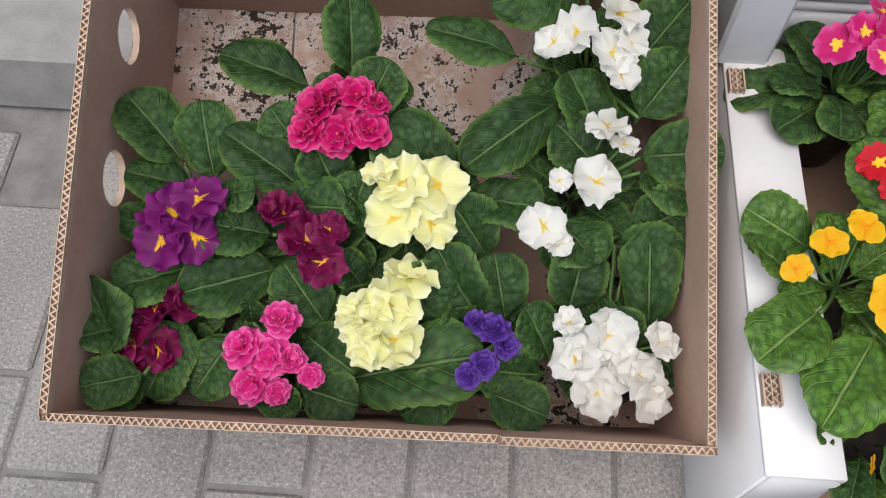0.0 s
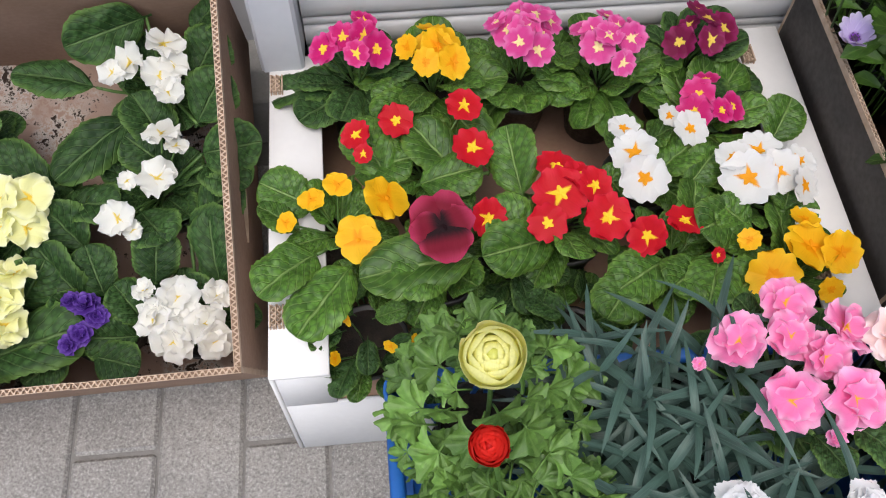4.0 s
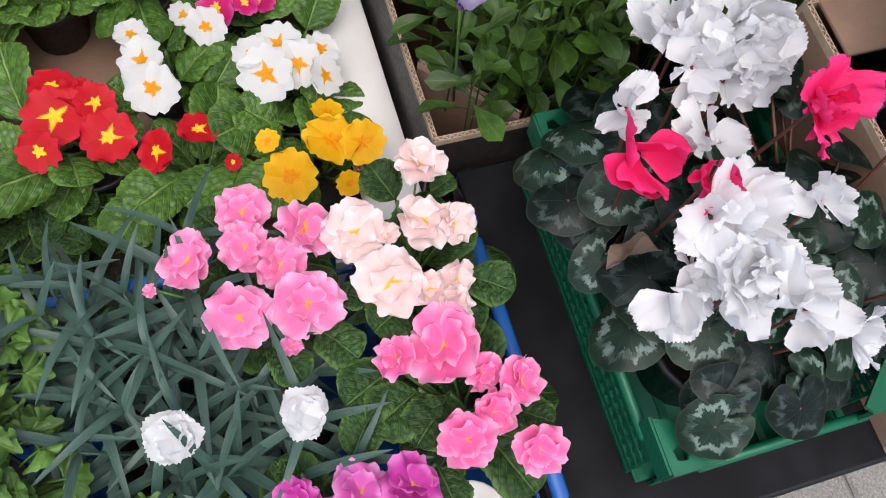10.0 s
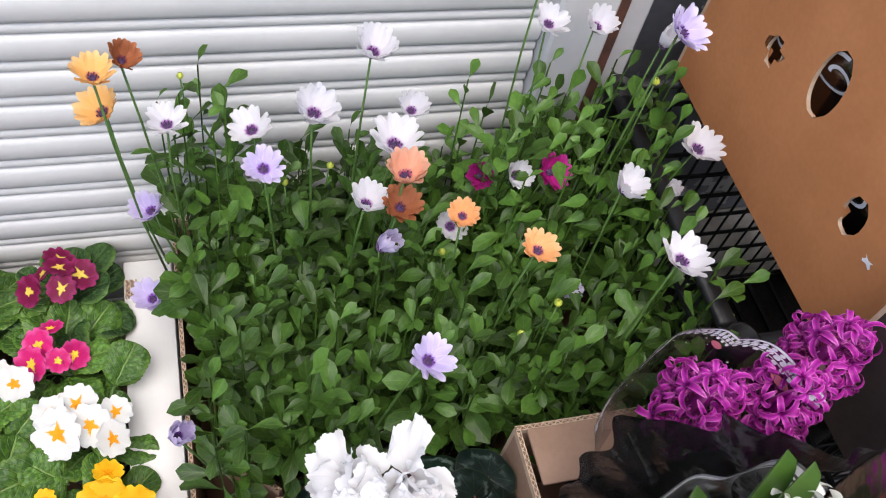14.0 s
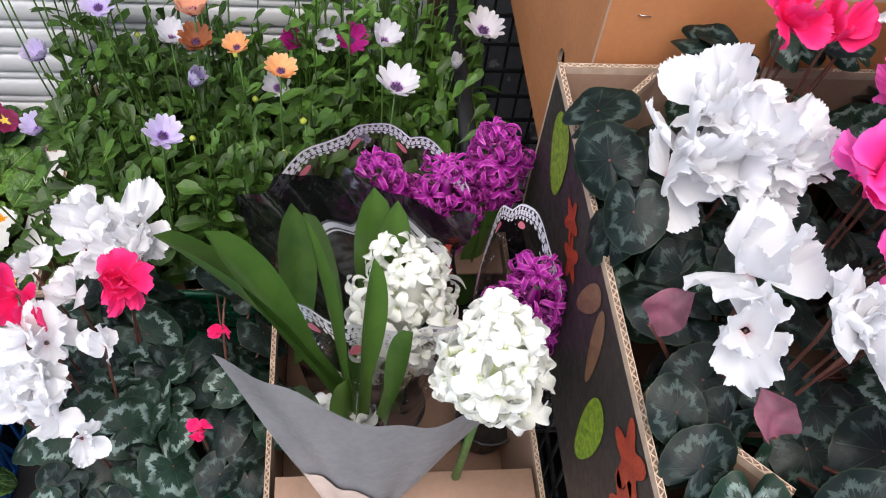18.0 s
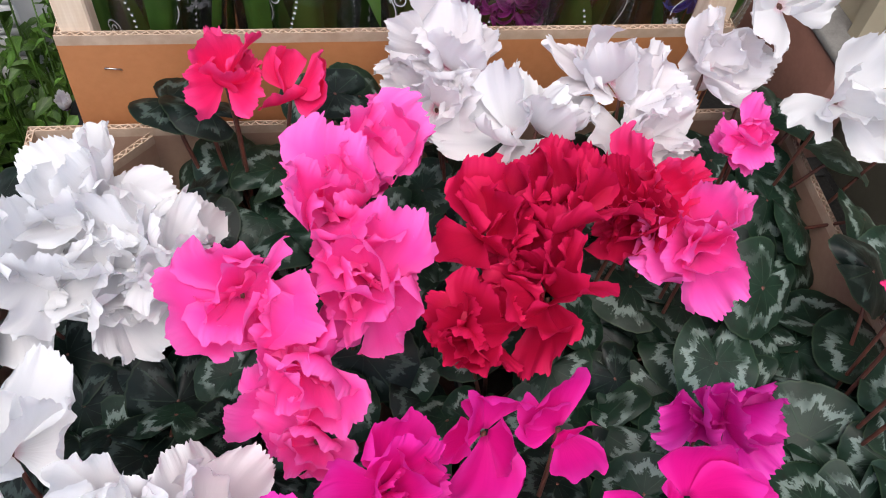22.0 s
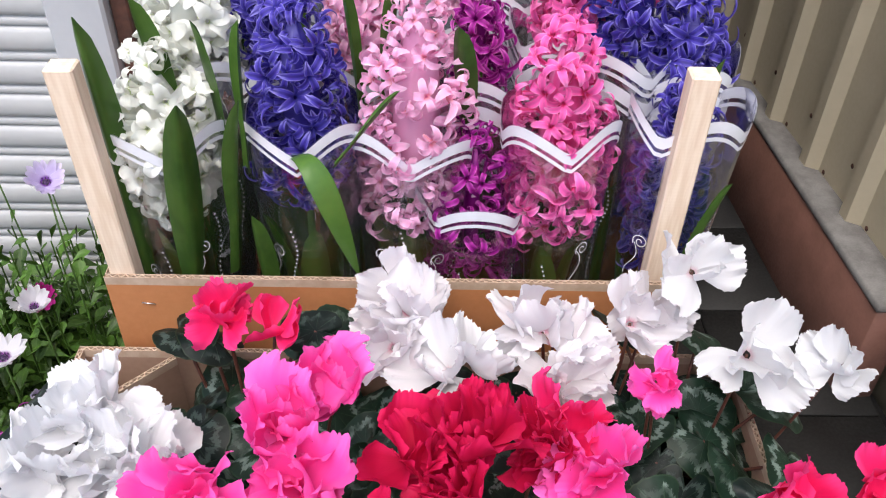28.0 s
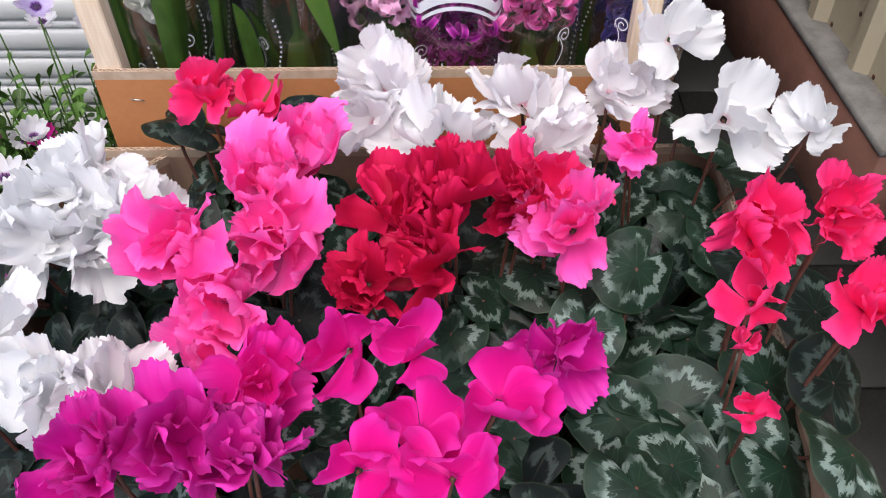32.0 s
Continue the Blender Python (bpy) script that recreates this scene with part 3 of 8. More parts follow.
def lobed_leaf(length, seed=0):
    """Cut buttercup leaf: three fan-shaped leaflets, each with rounded lobes."""
    q = random.Random(seed)
    sh = Shape()
    sh.tube([(0, 0, 0), (length * 0.25, 0, length * 0.05), (length * 0.5, 0, length * 0.06)], 0.0011, 5)
    for k, (ang, sc) in enumerate(((0, 0.56), (64, 0.50), (-64, 0.50))):
        L = length * sc * q.uniform(0.85, 1.15)
        tilt = q.uniform(-14, 20)
        ph = q.uniform(-0.5, 0.5)

        def fn(u, w):
            a = (w - 0.5) * 2
            lob = 0.62 + 0.36 * abs(math.cos(a * 3.3 + ph)) ** 0.5 + 0.05 * math.cos(a * 14 + ph)
            s = u * (1 - (1 - lob) * u * 1.25)
            th = a * (0.42 + 0.62 * u)
            return (math.cos(th) * s * L, math.sin(th) * s * L * 0.92, -0.20 * L * u * u + 0.10 * L * a * a * u + 0.07 * L * math.cos(a * 6.6 + 2 * ph) * u * u, u, w)
        sh.add(Shape().grid(fn, 7, 24), put((length * 0.45, 0, length * 0.06), ang + q.uniform(-10, 10), tilt, q.uniform(-14, 14)))
    return sh

# ---- blossoms ----
def petal(length, width, notch=0.0, cup=0.1, ruffle=0.0, freq=9, ph=0.0, frill=0.0, nu=6, nv=7, power=0.6, reflex=0.0, round_=0.34):
    def fn(u, w):
        a = (w - 0.5) * 2
        tipx = 1 - notch * math.exp(-(a / 0.28) ** 2) - round_ * a * a * u
        prof = (math.sin(math.pi * (0.05 + 0.72 * u ** power)) ** 0.75)
        x = u * length * tipx * (1 + frill * math.sin(a * 19 + ph) * u ** 4)
        y = a * 0.5 * width * prof
        z = cup * length * u * u + ruffle * length * u * u * math.sin(a * freq + ph) - reflex * length * u ** 3 + 0.03 * length * math.sin(a * 4 + ph * 2) * u
        return (x, y, z, w, u)
    return Shape().grid(fn, nu, nv)


def single_blossom(r, seed, n=5, cup=0.06, width=1.26, notch=0.21):
    q = random.Random(seed)
    sh = Shape()
    for i in range(n):
        sh.add(petal(r, r * width, notch, cup + q.uniform(-0.05, 0.05), 0.06, 5, q.uniform(0, 6), 0.01, 6, 6, 0.75),
               put((0, 0, 0.0004 * (i % 2)), i * 360 / n + q.uniform(-5, 5), q.uniform(0, 6), 0, q.uniform(0.93, 1.05)))
    sh.grid(lambda u, w: (math.cos(u * 6.2832) * r * w * (0.205 + 0.06 * math.cos(u * 31.416)), math.sin(u * 6.2832) * r * w * (0.205 + 0.06 * math.cos(u * 31.416)), r * (0.045 + 0.03 * w), 0.5, 0.02), 30, 2)
    return sh


def double_blossom(r, seed, whorls=3, ruffle=0.10, frill=0.012, dome=0.5):
    q = random.Random(seed)
    sh = Shape()
    for k in range(whorls):
        f = k / max(1, whorls - 1)
        n = 5
        for i in range(n):
            L = r * (1.0 - 0.45 * f) * q.uniform(0.9, 1.08)
            sh.add(petal(L, L * 1.25, q.uniform(0.05, 0.2), q.uniform(-0.1, 0.15) * (1 - f), ruffle, q.uniform(3.5, 6), q.uniform(0, 6), frill, 5, 8, 0.8),
                   put((0, 0, r * dome * 0.3 * f), i * 360 / n + k * 31 + q.uniform(-10, 10), 4 + 46 * f + q.uniform(-9, 9), q.uniform(-10, 10)))
    return sh


def ruffled_blossom(r, seed, inner=3):
    """Semi-double primrose flower: broad wavy petals that overlap, a few small ones inside, an open eye."""
    q = random.Random(seed)
    sh = Shape()
    for k, (n, size, rise) in enumerate(((5, 1.16, 4), (inner, 0.78, 24))):
        for i in range(n):
            L = r * size * q.uniform(0.9, 1.06)
            sh.add(petal(L, L * q.uniform(1.15, 1.4), q.uniform(0.06, 0.24), q.uniform(-0.12, 0.2), q.uniform(0.12, 0.2), q.uniform(3.2, 6.5), q.uniform(0, 6), 0.022, 8, 12, 0.75, 0.0, 0.34),
                   put((0, 0, 0.0006 * i + 0.001 * k), i * 360 / n + k * 40 + q.uniform(-14, 14), rise + q.uniform(-8, 16), q.uniform(-16, 16)))
    sh.grid(lambda u, w: (math.cos(u * 6.2832) * r * w * 0.09, math.sin(u * 6.2832) * r * w * 0.09, r * (0.10 - 0.04 * w), 0.5, 0.02), 14, 2)
    return sh


def buttercup_blossom(r, seed, whorls=8):
    """A cup of many thin round petals, each whorl closing over the next, with lifted rims and a tight heart."""
    q = random.Random(seed)
    sh = Shape()
    for k in range(whorls):
        f = k / (whorls - 1)
        n = 5 if k < 5 else 3
        for i in range(n):
            a0 = (i * 360 / n + k * 37 + q.uniform(-12, 12)) * math.pi / 180
            top = radians(64 - 44 * f + q.uniform(-7, 7))
            R_ = r * (1.0 - 0.55 * f ** 1.3) * q.uniform(0.96, 1.04)
            span = radians(58 + 14 * f)
            lift = q.uniform(0.02, 0.06) * (1.0 if k else 2.0)
            ph = q.uniform(0, 6)

            def fn(u, w):
                a = (w - 0.5) * 2
                pol = radians(155) + (top + radians(24) * a * a * (1 - 0.5 * f) - radians(155)) * u
                th = a0 + a * span * (0.45 + 0.55 * math.sin(math.pi * (0.15 + 0.6 * u)))
                rad = R_ * (1 + lift * u ** 5 + 0.03 * math.sin(a * 4 + ph) * u ** 3)
                return (math.sin(pol) * math.cos(th) * rad, math.sin(pol) * math.sin(th) * rad, math.cos(pol) * rad * 0.8 + r * 0.16 * f, w, u)
            sh.grid(fn, 8, 10)
    sh.grid(lambda u, w: (math.cos(u * 6.2832) * math.sin(w * 1.3) * r * 0.30, math.sin(u * 6.2832) * math.sin(w * 1.3) * r * 0.30, r * 0.16 + math.cos(w * 1.3) * r * 0.30, u, 0.02), 14, 4)
    return sh


def carnation_blossom(r, seed):
    q = random.Random(seed)
    sh = Shape()
    for k in range(3):
        n = 6 - k
        for i in range(n):
            L = r * (1.05 - 0.13 * k) * q.uniform(0.85, 1.08)
            sh.add(petal(L, L * 1.35, 0.0, 0.04, 0.09, q.uniform(4, 6), q.uniform(0, 6), 0.045, 6, 16, 0.85),
                   put((0, 0, 0.12 * r * k / 4), i * 360 / n + 40 * k + q.uniform(-12, 12), 6 + 21 * k + q.uniform(-6, 6), q.uniform(-10, 10)))
    return sh


def viola_blossom(r, seed):
    q = random.Random(seed)
    sh = Shape()
    for ang, L, wd, z in ((62, 1.0, 1.25, 0.0), (118, 1.0, 1.25, 0.0008), (8, 0.88, 0.95, 0.0016), (172, 0.88, 0.95, 0.0016), (270, 0.95, 1.35, 0.0024)):
        sh.add(petal(r * L, r * wd, 0.06, 0.0, 0.055, 4.5, q.uniform(0, 6), 0.012, 7, 10, 0.62), put((0, 0, z), ang + q.uniform(-4, 4), q.uniform(-2, 8)))
    sh.grid(lambda u, w: (math.cos(u * 6.2832) * r * 0.11 * w, math.sin(u * 6.2832) * r * 0.11 * w - r * 0.03, r * (0.16 - 0.05 * w), 0.5, 0.02), 12, 2)
    return sh


def daisy_blossom(r, seed, cup=0.1, n=15):
    q = random.Random(seed)
    sh = Shape()
    for i in range(n):
        L = r * q.uniform(0.92, 1.05)
        sh.add(petal(L, L * 0.39, 0.0, cup + q.uniform(-0.05, 0.05), 0.02, 4, q.uniform(0, 6), 0.0, 7, 4, 0.72, 0.0, 0.16),
               put((0, 0, 0.0006 * (i % 2)), i * 360 / n + q.uniform(-4, 4), cup * 90 + q.uniform(-6, 6), q.uniform(-12, 12)))
    return sh


def disc(r, h, n=14, seed=1):
    q = random.Random(seed)
    sh = Shape().grid(lambda u, w: (math.cos(u * 6.2832) * r * w, math.sin(u * 6.2832) * r * w, h * math.cos(w * 1.4), u, w), n, 4)
    for i in range(12):
        a, d = i * 2.4, r * math.sqrt((i + 0.5) / 12)
        sh.box(math.cos(a) * d - r * .1, math.cos(a) * d + r * .1, math.sin(a) * d - r * .1, math.sin(a) * d + r * .1, h * 0.3, h * (1.35 + q.uniform(0, .3)), r * .05)
    return sh


def curl_petal(L, width, e0, e1, q):
    """A strap petal that bends from the elevation e0 to e1 (radians) along its length."""
    n = 7
    pts, x, z = [], 0.0, 0.0
    for i in range(n + 1):
        pts.append((x, z))
        e = e0 + (e1 - e0) * ((i + 0.5) / n) ** 1.2
        x += math.cos(e) * L / n
        z += math.sin(e) * L / n
    tw = q.uniform(-0.25, 0.25)

    def fn(u, w):
        a = (w - 0.5) * 2
        px, pz = pts[int(round(u * n))]
        half = 0.5 * width * (0.62 + 0.38 * math.sin(math.pi * min(1, u * 1.1))) * (1 - max(0, (u - 0.72) / 0.28) ** 2 * 0.66)
        return (px, a * half + tw * L * 0.2 * u * u, pz + 0.40 * half * a * a, w, u)
    return Shape().grid(fn, n, 2)


def floret(r, q, loose=0):
    """Six strap petals that roll back; loose: 0 pink, 1 purple, 2 white, 3 blue."""
    sh = Shape()
    for i in range(6):
        sh.add(curl_petal(r * q.uniform(1.25, 1.85) * (1.0, 1.0, 0.72, 1.0)[loose], r * (0.46, 0.34, 0.66, 0.42)[loose], radians(q.uniform(45, 85)), radians(q.uniform(*((-235, -70), (-230, -90), (-150, -30), (-190, -25))[loose])), q),
               put((math.cos(i * 1.0472) * r * 0.08, math.sin(i * 1.0472) * r * 0.08, 0.0), i * 60 + q.uniform(-13, 13), q.uniform(-14, 14), q.uniform(-25, 25)))
    sh.tube([(0, 0, -r * 0.75), (0, 0, -r * 0.2), (0, 0, r * 0.05)], [r * 0.13, r * 0.17, r * 0.2], 6, cap=False)
    return sh


def hyacinth_spike(height, rad, seed, fr=0.0165, loose=0):
    """Flower spike from z 0 to height, florets all round and over the blunt top."""
    q = random.Random(seed)
    sh = Shape()
    kinds = [floret(fr, q, loose) for _ in range(7)]
    sh.tube([(0, 0, height * k / 6) for k in range(7)], [rad * c * (0.45 if loose == 1 else 1.0) for c in (0.24, 0.42, 0.46, 0.46, 0.42, 0.30, 0.12)], 8)
    rows = max(5, int(height / {1: 0.0190, 2: 0.0138}.get(loose, 0.0160)))
    for k in range(rows):
        f = k / (rows - 1)
        n = (9 if f < 0.75 else (8 if f < 0.93 else 5)) + {1: -1, 2: 2}.get(loose, 0)
        for i in range(n):
            a = i * 360 / n + k * 23 + q.uniform(-10, 10)
            el = -16 + 82 * f ** 2.4 + q.uniform(-13, 13)
            d = Vector((math.cos(radians(a)) * math.cos(radians(el)), math.sin(radians(a)) * math.cos(radians(el)), math.sin(radians(el))))
            rd = rad * (1 - 0.20 * f ** 3) * q.uniform(0.60, 1.06)
            nod = (d + Vector((q.uniform(-.55, .55), q.uniform(-.55, .55), q.uniform(-.5, .35)))).normalized()
            sh.add(kinds[q.randrange(7)], aim(Vector((0, 0, height * f * 0.92)) + d * rd, nod, q.uniform(0, 60), q.uniform(0.72, 1.12) * (1 - 0.22 * f ** 3)))
    return sh


def silk_petal(L, W, e0, e1, q, frill, calm=1.0):
    """A broad fan petal that bends from the elevation e0 to e1 (radians), folded along its length, with a wavy or fringed rim."""
    ph, ph2, ph3 = q.uniform(0, 6), q.uniform(0, 6), q.uniform(0, 6)
    cup, fold, twist = q.uniform(-0.10, 0.30) * calm, q.uniform(0.05, 0.13) * calm, q.uniform(-0.7, 0.7) * calm
    wavy = q.uniform(0.045, 0.085) if frill else q.uniform(0.03, 0.055)
    teeth = (0.024 if calm == 1 else 0.020) if frill else 0.008
    skew = q.uniform(-0.25, 0.25)

    def fn(u, w):
        a = (w - 0.5) * 2
        b = abs(a)
        v = u * (1 - 0.40 * b ** 3.2 + 0.05 * math.sin(a * 2.6 + ph3)) + u ** 4 * teeth * (math.sin(a * 39 + ph) + 0.7 * math.sin(a * 61 + ph2))
        e = e0 + (e1 - e0) * v
        x, z = L * (math.sin(e) - math.sin(e0)) / (e1 - e0), L * (math.cos(e0) - math.cos(e)) / (e1 - e0)
        half = 0.5 * W * (0.14 + 0.86 * math.sin(1.8 * u ** 1.15))
        rim = u * u * (0.25 + 0.75 * max(b ** 3, u ** 5))
        off = W * (cup * a * a * u + fold * u * math.sin(a * 2.4 + ph) + rim * wavy * (math.sin(a * 6.5 + ph2 + 3 * u) + 0.6 * math.sin(a * 13 + ph3)) + 0.05 * u * u * math.sin(5 * u + ph3))
        y = a * half * (1 + teeth * 1.5 * math.sin(u * 41 + ph) * b ** 6) + skew * L * u * u
        ct, st = math.cos(twist * u), math.sin(twist * u)
        nx, nz = -math.sin(e), math.cos(e)
        k = y * st + off * ct
        return (x + nx * k, y * ct - off * st, z + nz * k, w, u)
    return Shape().grid(fn, 11, 52 if frill else 28)


def cyclamen_blossom(size, seed, frilled=True, calm=1.0):
    """Swept-back flower: broad silky petals that stand up round a small crown; origin at the crown."""
    q = random.Random(seed)
    sh = Shape()
    rings = ((3, (0, 25), (45, 90), 1.35), (3, (35, 65), (70, 115), 1.25)) if frilled else ((3, (0, 30), (60, 105), 1.35), (2, (40, 70), (80, 120), 1.3))
    if calm < 1 and frilled:
        rings = ((3, (-5, 25), (30, 75), 1.22), (3, (40, 65), (70, 105), 1.12))
    turn = q.uniform(0, 6.28)
    for k, (count, lo, hi, scale) in enumerate(rings):
        for i in range(count):
            L = size * scale * q.uniform(0.85, 1.15)
            a0 = turn + k * 0.6 + (i + q.uniform(-0.3, 0.3)) * 6.2832 / count
            p = silk_petal(L, L * q.uniform(0.85, 1.15) * (1.0 if frilled else 0.9), radians(q.uniform(*lo)), radians(q.uniform(*hi)), q, frilled, calm)
            sh.add(p, put((math.cos(a0) * size * 0.07, math.sin(a0) * size * 0.07, 0), math.degrees(a0), 0, q.uniform(-14, 14)))
    return sh


def shared(shapes, name):
    return [s.mesh(name, (STEM_GREEN,), True) for s in shapes]


M_PLEAF = shared([crinkled_leaf(0.09, w, c, k) for k, (c, w) in enumerate(((0.10, 0.056), (0.30, 0.060), (0.18, 0.053), (0.42, 0.058), (0.0, 0.060)))], "leaf")
M_SINGLE = shared([single_blossom(0.0185, k) for k in range(4)], "flower")
M_DOUBLE = shared([double_blossom(0.0195, k) for k in range(5)], "flower")
M_RUFFLED = shared([ruffled_blossom(0.0205, k) for k in range(6)], "flower")
M_WAVY = shared([ruffled_blossom(0.0205, k + 30, 0) for k in range(6)], "flower")
M_VIOLA = shared([viola_blossom(0.021, k) for k in range(3)], "flower")
M_DAISY = shared([daisy_blossom(0.029, k, c, 17) for k, c in ((0, 0.22), (1, 0.32), (2, 0.26), (3, 0.36))], "flower")
M_DAISY_CUP = shared([daisy_blossom(0.029, k + 9, c, 15) for k, c in ((0, 0.26), (1, 0.36), (2, 0.50))], "flower")
M_DISC = shared([disc(0.0062, 0.0035)], "disc")
M_CLEAF = shared([round_leaf(0.032, c, 0.03, k) for k, c in ((0, 0.10), (1, 0.22), (2, 0.3), (3, 0.16))], "leaf")
M_CYC = shared([cyclamen_blossom(0.032, k, True) for k in range(8)], "flower")
M_CYCP = shared([cyclamen_blossom(0.034, k + 20, False, 0.6) for k in range(7)], "flower")
M_CYCW = shared([cyclamen_blossom(0.033, k + 40, True, 0.6) for k in range(8)], "flower")
M_RLEAF = shared([lobed_leaf(0.047, k) for k in range(5)], "leaf")
M_BUD = shared([Shape().grid(lambda u, w: (math.cos(u * 6.2832) * 0.0045 * math.sin(0.2 + w * 2.7), math.sin(u * 6.2832) * 0.0045 * math.sin(0.2 + w * 2.7), w * 0.011, u, w), 8, 5)], "bud")


def pot_shape(r, h):
    sh = Shape()
    prof = [(0.0, 0.0), (r * 0.74, 0.0), (r * 0.96, h - 0.008), (r * 1.05, h - 0.008), (r * 1.05, h), (r * 0.98, h), (r * 0.94, h - 0.012), (0.0, h - 0.012)]
    n = 20
    o = 0
    for i, (a, z) in enumerate(prof):
        for k in range(n):
            t = 2 * math.pi * k / n
            sh.v.append((math.cos(t) * a, math.sin(t) * a, z))
            sh.t.append((k / n, i / 7))
    for i in range(len(prof) - 1):
        for k in range(n):
            a, b = i * n + k, i * n + (k + 1) % n
            sh.f.append((a, b, b + n, a + n))
            sh.m.append(1 if i == len(prof) - 2 else 0)
    return sh


POT_MESH = pot_shape(0.043, 0.075).mesh("pot", (POT, SOIL), True)


def add_pot(parent, local=(0, 0, 0), s=1.0, deep=0.0):
    """A pot whose soil stays at its height; deep: how much further down its foot reaches."""
    ob = new("pot", POT_MESH)
    ob.parent = parent
    ob.matrix_basis = Matrix.LocRotScale((local[0], local[1], local[2] - deep), None, (s, s, s + deep / 0.075))
    tagged(ob, "black plastic pot")
    return ob


def stem(parent, a, b, r=0.0014, mat=None, bow=0.01, name="stem"):
    a, b = Vector(a), Vector(b)
    side = Vector((rr(-1, 1), rr(-1, 1), 0)) * bow
    pts = [a, a.lerp(b, 0.35) + side, a.lerp(b, 0.75) + side * 0.7, b]
    return part(name, Shape().tube(pts, [r * 1.2, r, r, r * 0.9], 6), mat or STEM_GREEN, parent)

# ---- the setting ----
G = Shape().box(-60, 60, -60, 60, -0.06, -0.006)
solid("ground", G, CONCRETE, "grey sand bed under the pavement reaching far away", "ground", "structure")
WALL_Y = 0.625


def shutter():
    """Roller shutter of interlocking curved slats, from x -0.6 to 1.34."""
    e = thing("shutter", (0, WALL_Y, 0), "closed roller shutter of white curved metal slats", "shutter", kind="structure")
    prof = [(0.004, 0.0), (-0.001, 0.0006), (-0.0028, 0.003), (-0.0032, 0.008), (-0.0015, 0.0118), (0.0022, 0.0128), (0.0022, 0.0140), (-0.0035, 0.0160), (-0.0058, 0.022), (-0.0064, 0.032), (-0.0052, 0.042), (-0.0025, 0.0475), (0.004, 0.0498)]
    pitch = 0.05

    def slat():
        sh = Shape()
        k = len(prof) - 1
        sh.grid(lambda u, w: (0.28 + 1.055 * u, prof[int(round(w * k))][0], prof[int(round(w * k))][1]), 1, k)
        sh.grid(lambda u, w: (0.28 + 1.055 * u, 0.010, 0.05 * w), 1, 1, flip=True)
        return sh
    me = slat().mesh("slat", (SHUTTER,), True)
    for k in range(41):
        part("slat", me, SHUTTER, e, Matrix.Translation((0, 0, 0.165 + k * pitch)))
    bar = Shape().box(0.28, 1.335, -0.018, 0.012, 0.10, 0.165, 0.004)
    part("bottom_bar", bar, SHUTTER, e)
    return e


shutter()
solid("door_frame_1", Shape().box(1.337, 1.412, WALL_Y - 0.03, WALL_Y + 0.05, 0, 2.2, 0.004), FRAME_WHITE, "white painted steel shutter guide", "frame", "structure")
solid("trim_1", Shape().box(1.414, 1.436, WALL_Y - 0.012, WALL_Y + 0.05, 0, 2.2, 0.002), RUST, "rusty brown steel strip", "trim", "structure")
solid("door_frame_2", Shape().box(1.438, 1.475, WALL_Y + 0.0, WALL_Y + 0.06, 0, 2.2, 0.004), FRAME_WHITE, "chipped pale door frame", "frame", "structure")
solid("door_frame_3", Shape().box(0.225, 0.278, WALL_Y - 0.05, WALL_Y + 0.05, 0.235, 2.2, 0.004), FRAME_WHITE, "chipped white steel shutter guide", "frame", "structure")
solid("wall_west", Shape().box(-3.0, 0.223, WALL_Y + 0.14, WALL_Y + 0.35, 0, 3.0), FRAME_WHITE, "white painted shop wall", "wall", "structure")
SILL = mottled("pale_concrete", (0.31, 0.30, 0.285), (0.25, 0.24, 0.225), 22, 0.85, 260, 0.3, vary=0.25)
solid("wall_sill", Shape().box(-3.0, 1.335, WALL_Y + 0.02, WALL_Y + 0.14, 0, 0.10, 0.004), SILL, "grey concrete threshold", "step", "structure")
solid("wall_lintel", Shape().box(0.223, 1.475, WALL_Y - 0.05, WALL_Y + 0.06, 2.2, 3.0), FRAME_WHITE, "white shutter housing above the shop front", "housing", "structure")
# black slab in place of the unlit room behind the slats
solid("wall_north", Shape().box(0.223, 1.47, WALL_Y + 0.06, WALL_Y + 0.3, 0, 3.0), BLACK, "black slab standing for the unlit shop interior behind the shutter", "wall", "structure")


def door():
    m, nt, b = material("peeling_grey_door_paint", 0.4, 0, 0.45)
    pos = coords(nt)
    big = noise_tex(nt, 7.0, 5, pos, 0.6)
    fine = noise_tex(nt, 60, 4, pos)
    c = mixc(nt, step(nt, fine, 0.3, 0.7), (0.155, 0.165, 0.20), (0.19, 0.20, 0.235))
    c = mixc(nt, step(nt, mth(nt, 'ADD', big, mth(nt, 'MULTIPLY', fine, 0.08)), 0.64, 0.655), c, (0.52, 0.53, 0.56))
    nt.links.new(c, b.inputs["Base Color"])
    bump(nt, b, big, 0.2, 0.002)
    e = thing("door_1", (0, 0.75, 0), "grey metal door with peeling paint patches", "door", kind="structure")
    part("door_leaf", Shape().box(1.476, 1.66, 0, 0.04, 0, 2.1, 0.003).box(1.664, 2.03, 0.004, 0.04, 0, 2.1, 0.003), m, e)
    part("reveal", Shape().box(1.44, 1.475, -0.062, 0.04, 0, 2.2), FRAME_WHITE, e)


door()


